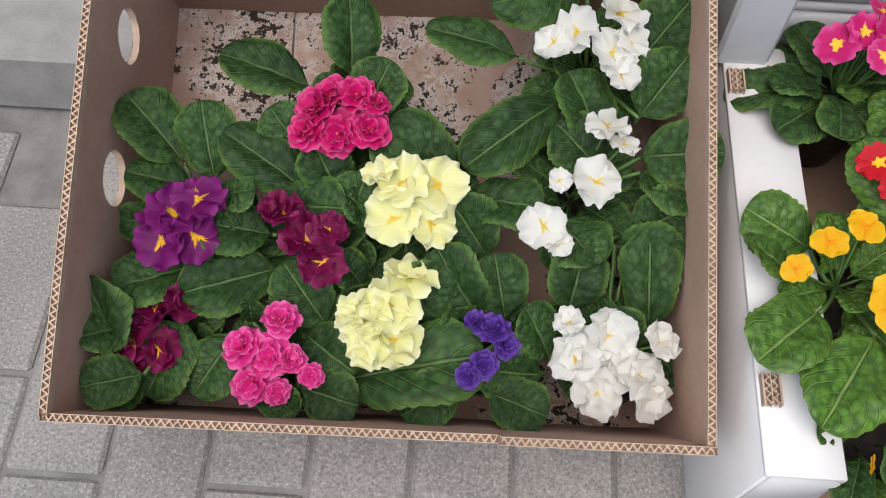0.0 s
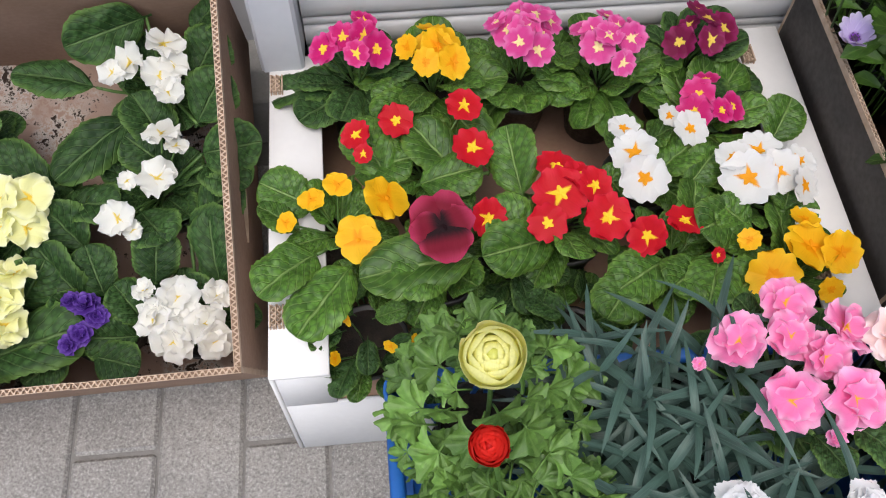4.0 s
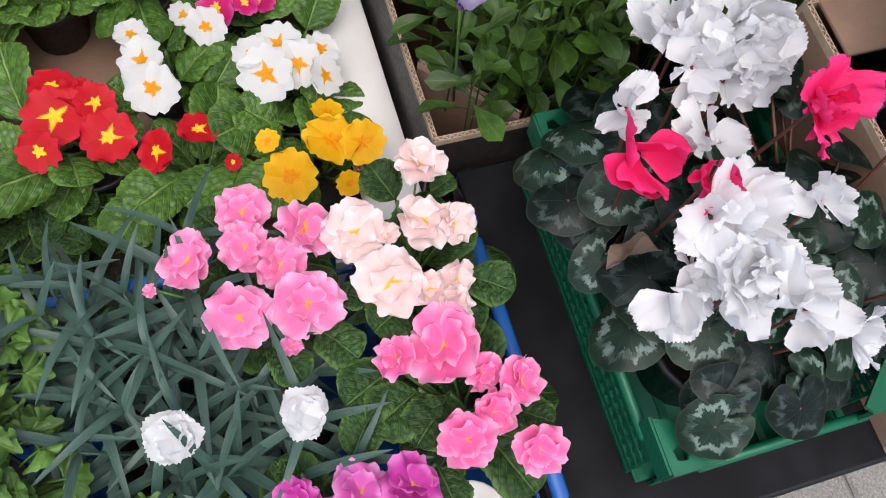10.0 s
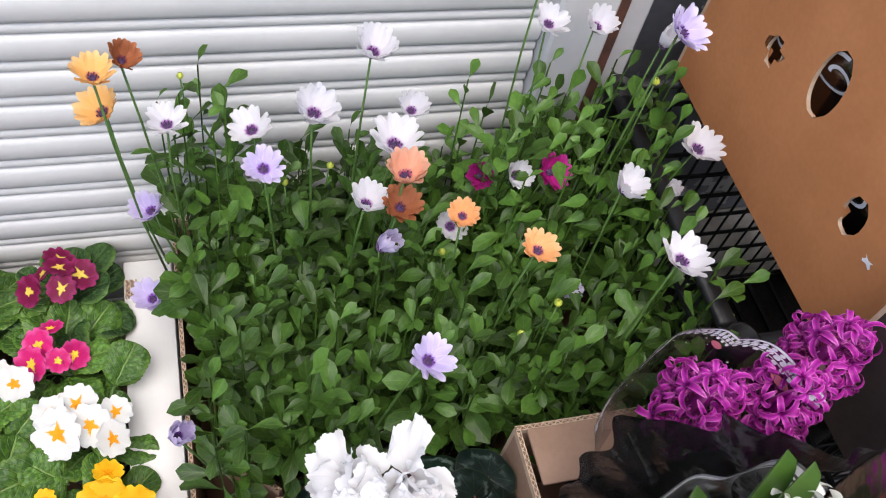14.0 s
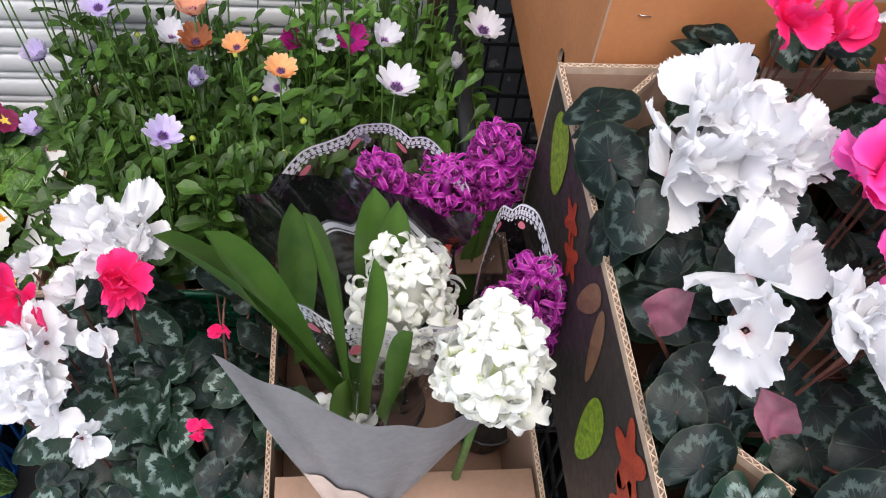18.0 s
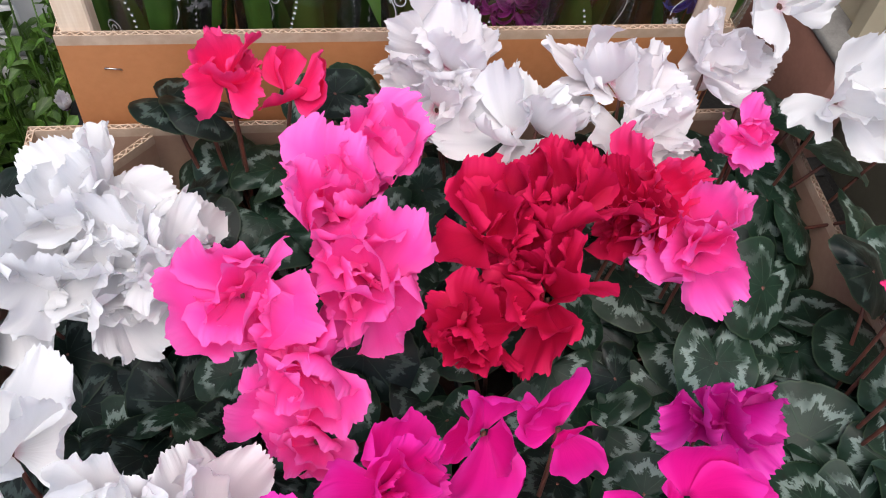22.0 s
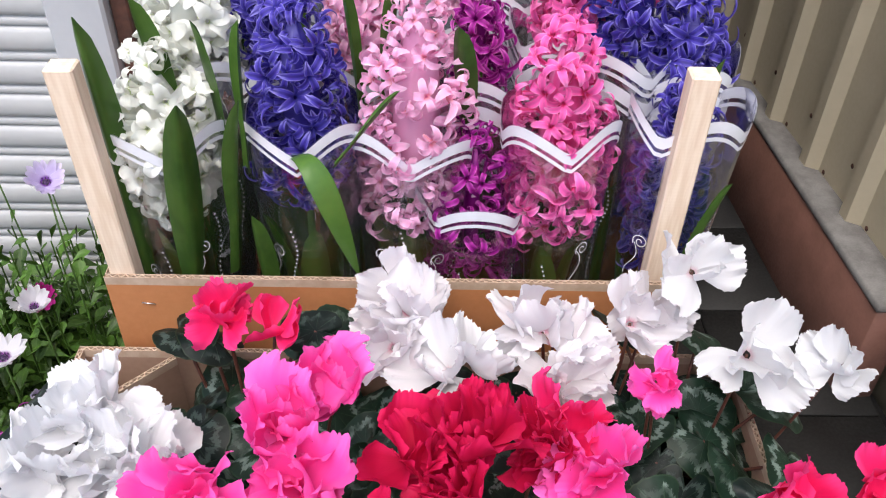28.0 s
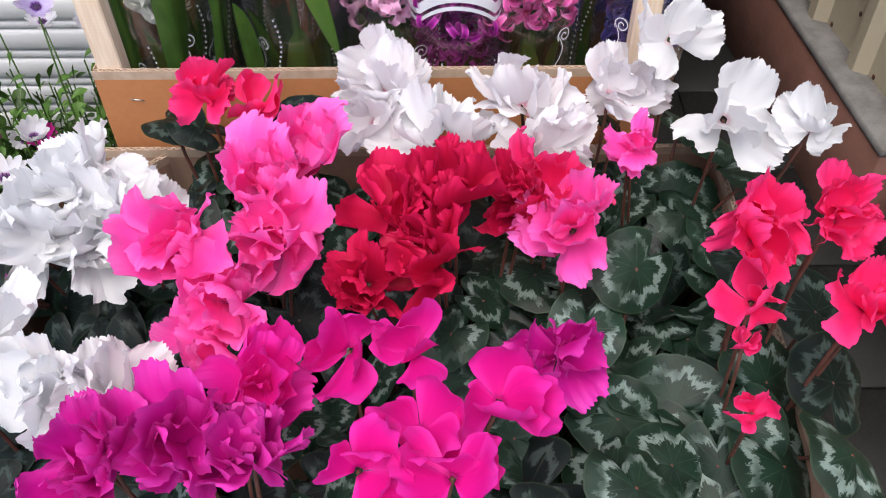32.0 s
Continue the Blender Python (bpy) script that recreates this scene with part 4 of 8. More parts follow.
def corrugated_wall():
    """Beige cladding: broad pans between narrow raised ribs; its foot stands on the plinth's coping."""
    e = thing("wall_east", (2.70, 1.05, 0), "beige corrugated sheet metal wall", "wall", kind="structure", rot=(0, 0, 6))
    pitch = 0.2
    pr = [(0.0, 0.0), (0.0, 0.125), (-0.026, 0.143), (-0.026, 0.172), (0.0, 0.190), (0.0, 0.2)]
    sh = Shape().grid(lambda u, w: (*pr[int(round(u * 5))], 0.235 + 2.4 * w), 5, 1)
    me = sh.mesh("rib_panel", (BEIGE,), False)
    rivet = Shape().grid(lambda u, w: (-0.003 * math.cos(w * 1.5), math.cos(u * 6.2832) * 0.006 * w, math.sin(u * 6.2832) * 0.006 * w), 8, 2).mesh("rivet", (RUST,), True)
    for k in range(-10, 8):
        y = 0.008 + k * pitch
        part("rib_panel", me, BEIGE, e, Matrix.Translation((0, y, 0)))
        part("rivet", rivet, RUST, e, Matrix.Translation((-0.001, y + 0.105, 0.285)))
        part("rivet", rivet, RUST, e, Matrix.Translation((-0.001, y + 0.02, 0.36)))
    part("backing", Shape().box(0.01, 0.11, -2.0, 1.6, 0, 2.7), BEIGE, e)


corrugated_wall()
plinth = thing("plinth", (2.70, 1.05, 0), "brown painted plinth with a grey concrete coping under the sheet wall", "plinth", kind="structure", rot=(0, 0, 4))
part("body", Shape().box(-0.066, 0.008, -0.30, 1.4, 0.0, 0.255, 0.003), BROWN_PAINT, plinth)
part("coping", Shape().box(-0.069, 0.008, -0.302, 1.4, 0.256, 0.276, 0.004), CONCRETE, plinth)
# passage walls coloured black: the gloom further in is put into the material
solid("wall_alley", Shape().box(2.03, 2.95, 2.5, 2.6, 0, 2.7), BLACK, "end of the passage, coloured black for its deep shade", "wall", "structure")
solid("wall_alley_side", Shape().box(2.031, 2.05, 0.795, 2.5, 0, 2.7), BLACK, "side of the passage, coloured black for its deep shade", "wall", "structure")
# unseen roof, added to hold skylight off the back of the passage
solid("alley_shade_roof", Shape().box(2.031, 2.95, 1.3, 2.6, 2.705, 2.75), BLACK, "unseen roof added to keep the passage dark", "roof", "structure")

# tile colour taken near black to carry the shadow on this floor
TILE = mottled("shade_darkened_tile", (0.014, 0.0135, 0.013), (0.009, 0.0085, 0.008), 12, 0.6, 150, 0.1)
landing = thing("floor_alley", (2.13, -0.5, 0), "tiled floor of the passage beside the plinth, coloured dark for shade", "floor", kind="structure")
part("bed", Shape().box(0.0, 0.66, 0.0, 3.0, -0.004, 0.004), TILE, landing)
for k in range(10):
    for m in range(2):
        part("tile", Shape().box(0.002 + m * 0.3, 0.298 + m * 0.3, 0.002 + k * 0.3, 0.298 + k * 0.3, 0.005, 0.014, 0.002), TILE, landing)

# ---- containers ----
def flute_edge(sh, a, b, thick, depth=0.004, pitch=0.0075, nrm=(0, 1, 0)):
    """Cut edge of corrugated board from a to b: two liners with a wave between, open at the top."""
    a, b = Vector(a), Vector(b)
    d = (b - a).normalized()
    n = Vector(nrm)
    up = Vector((0, 0, 1))
    length = (b - a).length
    steps = max(4, int(length / pitch * 4))
    pts = []
    for i in range(steps + 1):
        s = i / steps * length
        pts.append(a + d * s + n * (thick * 0.36 * math.sin(2 * math.pi * s / pitch)))
    w = n * (0.0012 if thick > 0.006 else 0.0007)
    o = len(sh.v)
    for p in pts:
        for q in (p - w - up * depth, p - w + up * 0.0004, p + w + up * 0.0004, p + w - up * depth):
            sh.v.append(tuple(q))
            sh.t.append((0, 0))
    for i in range(steps):
        for k in range(3):
            c = o + i * 4 + k
            sh.f.append((c, c + 4, c + 5, c + 1))
            sh.m.append(0)


def weld(me):
    """Joins the vertices that lie at one place."""
    bm = bmesh.new()
    bm.from_mesh(me)
    bmesh.ops.remove_doubles(bm, verts=bm.verts, dist=0.0002)
    bm.to_mesh(me)
    bm.free()
    return me


def board(parent, name, a, b, h, thick, mat_out, mat_in, inward, z0=0.0, holes=(), label="", edge=True):
    """A corrugated side panel from a to b (plan points), with oval holes (along, height, half width, half height)."""
    a, b = Vector((*a, 0)), Vector((*b, 0))
    d = (b - a)
    length = d.length
    d.normalize()
    n = Vector((*inward, 0))
    sh = Shape()

    def pt(s, z, t):
        return tuple(a + d * s + n * t + Vector((0, 0, z)))
    top = h - (0.009 if edge else 0.0)
    nx = max(1, int(length / 0.012)) if holes else 1
    nz = max(1, int(top / 0.012)) if holes else 1
    for face, t in ((0, 0.0), (1, thick)):
        o = len(sh.v)
        for i in range(nx + 1):
            for j in range(nz + 1):
                s, z = i / nx * length, z0 + j / nz * (top - z0)
                for hs, hz, hw, hh in holes:
                    ex, ez = (s - hs) / hw, (z - hz) / hh
                    dd = math.hypot(ex, ez)
                    if 0.62 < dd < 1.45:
                        s, z = hs + ex / dd * hw, hz + ez / dd * hh
                sh.v.append(pt(s, z, t))
                sh.t.append((s, z))
        for i in range(nx):
            for j in range(nz):
                cs, cz = (i + 0.5) / nx * length, z0 + (j + 0.5) / nz * (top - z0)
                if any(math.hypot((cs - hs) / hw, (cz - hz) / hh) < 0.99 for hs, hz, hw, hh in holes):
                    continue
                q = o + i * (nz + 1) + j
                f = (q, q + nz + 1, q + nz + 2, q + 1)
                sh.f.append(f if face == 0 else f[::-1])
                sh.m.append(face)
    for t in (0.0, thick - 0.0007):
        o = len(sh.v)
        for p in (pt(0, top, t), pt(length, top, t), pt(length, h, t), pt(0, h, t), pt(0, top, t + 0.0007), pt(length, top, t + 0.0007), pt(length, h, t + 0.0007), pt(0, h, t + 0.0007)):
            sh.v.append(p)
            sh.t.append((0, 0))
        for f in ((0, 1, 2, 3), (4, 7, 6, 5), (3, 2, 6, 7), (0, 3, 7, 4), (1, 5, 6, 2)):
            sh.f.append(tuple(o + k for k in f))
            sh.m.append(2)
    for s in (0.0, length):
        o = len(sh.v)
        for p in (pt(s, z0, 0), pt(s, z0, thick), pt(s, h, thick), pt(s, h, 0)):
            sh.v.append(p)
            sh.t.append((0, 0))
        sh.f.append((o, o + 1, o + 2, o + 3))
        sh.m.append(2)
    ob = new(name, weld(sh.mesh(name, (mat_out, mat_in, CARD_RIM), False)))
    ob.parent = parent
    if label:
        tagged(ob, label)
    if edge:
        fs = Shape()
        c = n * (thick * 0.5)
        flute_edge(fs, Vector(pt(0.002, h - 0.0006, 0)) + c, Vector(pt(length - 0.002, h - 0.0006, 0)) + c, thick, 0.009, 0.0068 if thick > 0.006 else 0.0075, n)
        # added strip under the wave: gaps coloured mid-brown for their half shade
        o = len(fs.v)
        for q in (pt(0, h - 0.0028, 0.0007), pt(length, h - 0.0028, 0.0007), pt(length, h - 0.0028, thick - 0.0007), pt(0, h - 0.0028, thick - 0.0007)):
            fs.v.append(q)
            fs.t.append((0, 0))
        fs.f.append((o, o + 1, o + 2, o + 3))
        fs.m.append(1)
        fo = new("cut_edge", fs.mesh("cut_edge", (CARD_RIM, CARD_GAP), False))
        fo.parent = ob
    for hs, hz, hw, hh in holes:
        part("hole_edge", Shape().grid(lambda u, w: pt(hs + math.cos(u * 6.2832) * hw, hz + math.sin(u * 6.2832) * hh, thick * w), 24, 1), CARD_RIM, ob)
    return ob


def floor_board(parent, x0, x1, y0, y1, mat, z=0.0, t=0.006):
    return part("base", Shape().box(x0, x1, y0, y1, z, z + t), mat, parent)


# brown carton, tilted towards the viewer
TILT_BOX = 20
carton = thing("cardboard_box", (-0.070, 0.262, 0.012), "open brown cardboard carton tilted forward, holding potted primroses", "box", rot=(TILT_BOX, 0, 1.2))
BW, BD, BH = 0.272, 0.452, 0.222
# inner faces take the brightened board; the back's plain board stands for shadow
board(carton, "front_panel", (-BW, 0), (0.10, 0), BH - 0.004, 0.007, CARD, CARD_PINK_LIT, (0, 1))
board(carton, "front_flap", (0.10, -0.001), (BW, -0.001), BH + 0.002, 0.007, CARD, CARD_PINK_LIT, (0, 1))
board(carton, "side_panel", (-BW, 0.005), (-BW, BD), BH, 0.007, CARD, CARD_PINK_LIT, (1, 0), holes=((0.215, 0.135, 0.027, 0.027), (0.355, 0.135, 0.027, 0.027)))
board(carton, "side_panel", (BW, 0.005), (BW, BD), BH, 0.007, CARD, CARD_PINK_LIT, (-1, 0), holes=((0.20, 0.12, 0.055, 0.016),))
board(carton, "back_panel", (-BW + 0.005, BD), (BW - 0.005, BD), BH, 0.007, CARD, CARD, (0, -1), holes=((0.16, 0.115, 0.021, 0.012), (0.40, 0.115, 0.021, 0.012)))


def stained_floor():
    m, nt, b = material("soil_stained_cardboard", 0.85, 0, 0.3)
    pos = coords(nt)
    big = noise_tex(nt, 9, 3, pos)
    sp = noise_tex(nt, 95, 5, pos, 0.7)
    c = mixc(nt, step(nt, noise_tex(nt, 20, 3, pos), 0.35, 0.7), (0.38, 0.265, 0.215), (0.32, 0.215, 0.17))
    lost = mth(nt, 'MULTIPLY', step(nt, big, 0.45, 0.55), step(nt, sp, 0.40, 0.5))
    c = mixc(nt, lost, c, (0.50, 0.45, 0.41))
    dirt = step(nt, mth(nt, 'ADD', mth(nt, 'MULTIPLY', big, 0.7), sp), 0.90, 0.96)
    c = mixc(nt, dirt, c, (0.03, 0.018, 0.012))
    nt.links.new(c, b.inputs["Base Color"])
    bump(nt, b, sp, 0.4, 0.002)
    return m


STAINED = stained_floor()
for x0, x1 in ((-BW + 0.006, -0.135), (-0.133, BW - 0.006)):
    part("base_flap", Shape().box(x0, x1, 0.006, BD - 0.006, 0.0, 0.006, 0.001), STAINED, carton)

# white fruit tray
tray = thing("white_tray", (0.557, 0.385, 0), "white cardboard tray full of potted primroses and pansies", "tray")
TX, TY, TH = 0.323, 0.212, 0.24
for sx in (-1, 1):
    sh = Shape()
    x0, x1 = sorted((sx * TX, sx * (TX - 0.062)))
    sh.box(x0, x1, -TY, TY, TH - 0.005, TH, 0.0012)
    xa, xb = sorted((sx * TX, sx * (TX - 0.005)))
    sh.box(xa, xb, -TY, TY, 0.0, TH - 0.005, 0.0012)
    part("flanged_side", sh, CARD_WHITE, tray)
    for yy in (-0.145, 0.165):
        t = Shape()
        flute_edge(t, (x0 + 0.006, yy - 0.013, TH + 0.007), (x0 + 0.006, yy + 0.013, TH + 0.007), 0.006, 0.008, 0.007, (1, 0, 0))
        flute_edge(t, (x0 + 0.012, yy - 0.013, TH + 0.007), (x0 + 0.012, yy + 0.013, TH + 0.007), 0.006, 0.008, 0.007, (1, 0, 0))
        t.box(x0 + 0.002, x0 + 0.0035, yy - 0.013, yy + 0.013, TH, TH + 0.0075).box(x0 + 0.0085, x0 + 0.0095, yy - 0.013, yy + 0.013, TH, TH + 0.0075).box(x0 + 0.0155, x0 + 0.017, yy - 0.013, yy + 0.013, TH, TH + 0.0075)
        part("tab", t.mesh("tab", (CARD_RIM,), False), CARD_RIM, tray)
for sy in (-1, 1):
    y0, y1 = sorted((sy * TY, sy * (TY - 0.005)))
    part("end_panel", Shape().box(-TX + 0.006, TX - 0.006, y0, y1, 0.0, 0.155, 0.001), CARD_WHITE, tray)
    for sx in (-1, 1):
        x0, x1 = sorted((sx * (TX - 0.006), sx * (TX - 0.062)))
        part("corner_panel", Shape().box(x0, x1, y0, y1, 0.155, TH - 0.006, 0.001), CARD_WHITE, tray)
floor_board(tray, -TX + 0.006, TX - 0.006, -TY + 0.006, TY - 0.006, CARD_IN, z=0.147)


def lattice(parent, name, m, length, bar, cell, rails, mat, diag=False):
    """A crate's side: rails with upright slats, and slanting ones between."""
    rail = Shape().box(0, length, -0.002, 0.002, -0.004, 0.004, 0.0008).mesh("rail", (STEM_GREEN,), False)
    panel = part(name, rail, mat, parent, m @ Matrix.Translation((0, 0, rails[-1])))
    for z in rails[:-1]:
        part("rail", rail, mat, panel, Matrix.Translation((0, 0, z - rails[-1])))
    n = max(2, int(length / cell))
    h = rails[-1] - rails[0]
    me = Shape().box(-bar / 2, bar / 2, -0.0016, 0.0016, 0, h, 0.0006).mesh("slat", (STEM_GREEN,), False)
    for i in range(n + 1):
        part("slat", me, mat, panel, Matrix.Translation((bar / 2 + i / n * (length - bar), 0, rails[0] - rails[-1])))
    if diag:
        a = math.atan2(length / n, h)
        long = Shape().box(-bar / 2, bar / 2, -0.0012, 0.0012, -h * 0.5 / math.cos(a), h * 0.5 / math.cos(a)).mesh("slat", (STEM_GREEN,), False)
        for i in range(n):
            part("slat", long, mat, panel, Matrix.Translation(((i + 0.5) / n * length, 0, -h / 2)) @ Matrix.Rotation(a if i % 2 else -a, 4, 'Y'))
    return panel


def crate(name, x0, x1, y0, y1, z0, z1, mat, label, cell=0.02, bar=0.004, rim=0.022, group="", tabs=False, diag=False, rows=3):
    cx, cy, w, d, h = (x0 + x1) / 2, (y0 + y1) / 2, (x1 - x0), (y1 - y0), z1 - z0
    e = thing(name, (cx, cy, z0), label, "crate", group)
    rails = [h * k / rows for k in range(rows)] + [h - 0.012]
    rails[0] = 0.006
    for sy in (-1, 1):
        lattice(e, "side_panel", Matrix.Translation((-w / 2 + 0.02, sy * (d / 2 - 0.006), 0)), w - 0.04, bar, cell, rails, mat, diag)
    for sx in (-1, 1):
        lattice(e, "end_panel", Matrix.Translation((sx * (w / 2 - 0.006), -d / 2 + 0.02, 0)) @ Matrix.Rotation(radians(90), 4, 'Z'), d - 0.04, bar, cell, rails, mat, diag)
    for sx in (-1, 1):
        xa, xb = sorted((sx * w / 2, sx * (w / 2 - rim)))
        part("rim", Shape().box(xa, xb, -d / 2 + 0.036, d / 2 - 0.036, h - 0.012, h - 0.001, 0.003), mat, e)
    for sy in (-1, 1):
        ya, yb = sorted((sy * d / 2, sy * (d / 2 - rim)))
        part("rim", Shape().box(-w / 2 + 0.036, w / 2 - 0.036, ya, yb, h - 0.012, h - 0.001, 0.003), mat, e)
    for sx in (-1, 1):
        for sy in (-1, 1):
            sh = Shape()
            px, py = sx * (w / 2 - 0.018), sy * (d / 2 - 0.018)
            if tabs:
                bl = Shape()
                ring = [(0, 0), (0.046, 0), (0.050, 0.006), (0.012, 0.040), (0.0, 0.044)]
                hole = [(0.013 + 0.007 * math.cos(a * 1.2566 - 2.4), 0.013 + 0.007 * math.sin(a * 1.2566 - 2.4)) for a in range(5)]
                for zz in (h + 0.020, h + 0.024):
                    o = len(bl.v)
                    for gx, gy in ring + hole:
                        bl.v.append((sx * (w / 2 - 0.004 - gx), sy * (d / 2 - 0.004 - gy), zz))
                        bl.t.append((0, 0))
                    for k in range(5):
                        bl.f.append((o + k, o + (k + 1) % 5, o + 5 + (k + 1) % 5, o + 5 + k))
                        bl.m.append(0)
                for k in range(5):
                    bl.f.append((k, (k + 1) % 5, 10 + (k + 1) % 5, 10 + k))
                    bl.m.append(0)
                bl.box(*sorted((sx * (w / 2 - 0.002), sx * (w / 2 - 0.005))), *sorted((sy * (d / 2 - 0.004), sy * (d / 2 - 0.05))), h - 0.006, h + 0.022)
                bl.box(*sorted((sx * (w / 2 - 0.005), sx * (w / 2 - 0.05))), *sorted((sy * (d / 2 - 0.002), sy * (d / 2 - 0.005))), h - 0.006, h + 0.022)
                part("corner_tab", bl.mesh("corner_tab", (STEM_GREEN,), False), mat, e)
                continue
            pr = [(0.0155, 0.0), (0.0155, h - 0.03), (0.0185, h - 0.02), (0.0185, h), (0.0150, h), (0.0140, 0.02), (0.0, 0.02)]
            sh.grid(lambda u, w_: (px + math.cos(u * 6.2832) * pr[int(round(w_ * 6))][0], py + math.sin(u * 6.2832) * pr[int(round(w_ * 6))][0], pr[int(round(w_ * 6))][1]), 18, 6)
            part("corner_post", sh, mat, e)
    sheet = part("base", Shape().box(-w / 2 + 0.01, w / 2 - 0.01, -d / 2 + 0.01, d / 2 - 0.01, 0.0, 0.0025), mat, e)
    nb = int(w / 0.045)
    slat = Shape().box(-0.0035, 0.0035, -d / 2 + 0.012, d / 2 - 0.012, 0.0025, 0.005).mesh("slat", (STEM_GREEN,), False)
    for i in range(nb + 1):
        part("slat", slat, mat, sheet, Matrix.Translation((-w / 2 + 0.016 + (w - 0.032) * i / nb, 0, 0)))
    return e


crate("crate", 0.36, 0.905, -0.20, 0.135, 0.0, 0.165, BLACK, "black plastic lattice crate standing on the pavement under a blue crate", group="stacked crates", cell=0.03)
crate("crate", 0.352, 0.898, -0.180, 0.130, 0.168, 0.347, BLUE, "bright blue plastic lattice crate full of potted spring flowers", cell=0.034, bar=0.005, rim=0.013, diag=True, rows=2)
crate("crate", 0.905, 1.475, -0.192, 0.19, 0.0, 0.285, BLACK, "upturned black plastic crate with lattice sides on the pavement", group="stacked crates", cell=0.03, rim=0.03)
solid("plastic_board", Shape().box(0.909, 1.471, -0.188, 0.186, 0.2855, 0.289, 0.001), BLACK_TOP, "flat black plastic board on the crate", "board")
crate("crate", 0.962, 1.195, -0.155, 0.178, 0.290, 0.372, GREEN, "green perforated plastic crate holding potted cyclamens", cell=0.011, bar=0.0045, rows=5, rim=0.009, tabs=True)
crate("crate", 1.43, 2.0, 0.20, 0.60, 0.0, 0.54, BLACK, "tall black plastic lattice crate under the hyacinth box", group="stacked crates", cell=0.03, rows=10)
crate("crate", 1.50, 2.1, -0.27, 0.15, 0.0, 0.54, BLACK, "tall black plastic lattice crate under the cyclamen box", group="stacked crates", cell=0.03, rows=10)


def gusset(parent, x, y, sx, sy, z, mat_in, s=0.085):
    """A corner stiffener: a board folded across the corner, with a cut top."""
    a, b = (x + sx * s, y + sy * 0.004), (x + sx * 0.004, y + sy * s)
    n = Vector((sx, sy, 0)).normalized()
    return board(parent, "corner_gusset", a, b, z, 0.005, CARD, mat_in, (n.x, n.y), z0=0.0)


def open_carton(name, x0, x1, y0, y1, z0, z1, out, inn, label, corners=(), holes_left=(), group=""):
    cx, cy, h = (x0 + x1) / 2, (y0 + y1) / 2, z1 - z0
    w, d = (x1 - x0) / 2, (y1 - y0) / 2
    e = thing(name, (cx, cy, z0), label, "box", group)
    board(e, "front_panel", (-w, -d), (w, -d), h, 0.005, out, inn, (0, 1))
    board(e, "back_panel", (-w, d), (w, d), h, 0.005, out, inn, (0, -1))
    board(e, "side_panel", (-w, -d + 0.005), (-w, d - 0.005), h, 0.005, out, inn, (1, 0), holes=holes_left)
    board(e, "side_panel", (w, -d + 0.005), (w, d - 0.005), h, 0.005, out, inn, (-1, 0))
    for sx, sy in corners:
        gusset(e, sx * (w - 0.006), sy * (d - 0.006), -sx, -sy, h, inn)
    floor_board(e, -w + 0.006, w - 0.006, -d + 0.006, d - 0.006, inn)
    return e


open_carton("cardboard_box", 0.888, 1.42, 0.205, 0.60, 0.02, 0.325, CARD_DARK, CARD_IN, "dark printed cardboard box full of daisy plants", ((-1, -1), (1, -1)))
open_carton("cardboard_box", 1.208, 1.485, -0.185, 0.190, 0.291, 0.470, CARD, CARD_IN, "brown cardboard box holding wrapped hyacinths")
open_carton("cardboard_box", 1.487, 2.11, -0.275, 0.160, 0.545, 0.765, CARD_DARK, CARD_IN, "dark fruit-printed cardboard box packed with flowering cyclamens", ((-1, 1), (-1, -1)))
PRINT_GREEN = mottled("printed_kiwi_green", (0.30, 0.42, 0.03), (0.10, 0.19, 0.012), 160, 0.5, 420, 0.1, vary=0.3)
PRINT_RED = mottled("printed_flower_red", (0.40, 0.05, 0.02), (0.28, 0.03, 0.015), 60, 0.5, 300, 0.1)
PRINT_BROWN = mottled("printed_brown", (0.24, 0.13, 0.07), (0.16, 0.08, 0.045), 60, 0.5, 300, 0.1)
printed = bpy.data.objects["cardboard_box.003"]
bouquet_box = bpy.data.objects["cardboard_box.002"]
ledge = part("folded_ledge", Shape().box(-0.128, 0.128, 0.124, 0.1815, 0.1775, 0.1825, 0.001), CARD, bouquet_box, label="brown board flap folded in along the back")
part("folded_ledge", Shape().box(-0.128, 0.128, -0.1815, -0.120, 0.1775, 0.1825, 0.001), CARD, bouquet_box, label="brown board flap folded in along the front")
part("torn_slot", Shape().box(-0.055, -0.005, 0.166, 0.178, 0.1826, 0.1850, 0.001), CARD_IN, ledge, label="torn slot edge")


def oval_print(y, z, ry, rz, mat, turn=0.0, lobes=0):
    """A flat printed shape on the box's west panel."""
    def fn(u, w):
        t = u * 6.2832
        k = w * (1 + (0.35 * math.cos(lobes * t) if lobes else 0.06 * math.sin(3 * t)))
        a, b = math.cos(t) * ry * k, math.sin(t) * rz * k
        c, s = math.cos(turn), math.sin(turn)
        return (0, a * c - b * s, a * s + b * c, u, w)
    part("printed_shape", Shape().grid(fn, 40, 2, flip=True), mat, printed, Matrix.Translation((-0.3125, y + 0.0575, z - 0.545)))


oval_print(0.088, 0.718, 0.030, 0.041, PRINT_GREEN, -0.3)
oval_print(0.011, 0.712, 0.017, 0.017, PRINT_RED, 0.3, 5)
oval_print(-0.014, 0.690, 0.018, 0.018, PRINT_RED, 0.9, 5)
oval_print(-0.075, 0.715, 0.012, 0.036, PRINT_BROWN, 0.5)
oval_print(-0.114, 0.705, 0.012, 0.04, PRINT_BROWN, -0.2)
oval_print(-0.160, 0.647, 0.020, 0.048, PRINT_GREEN, 0.1)
oval_print(-0.222, 0.725, 0.026, 0.026, PRINT_RED, 0.9, 5)
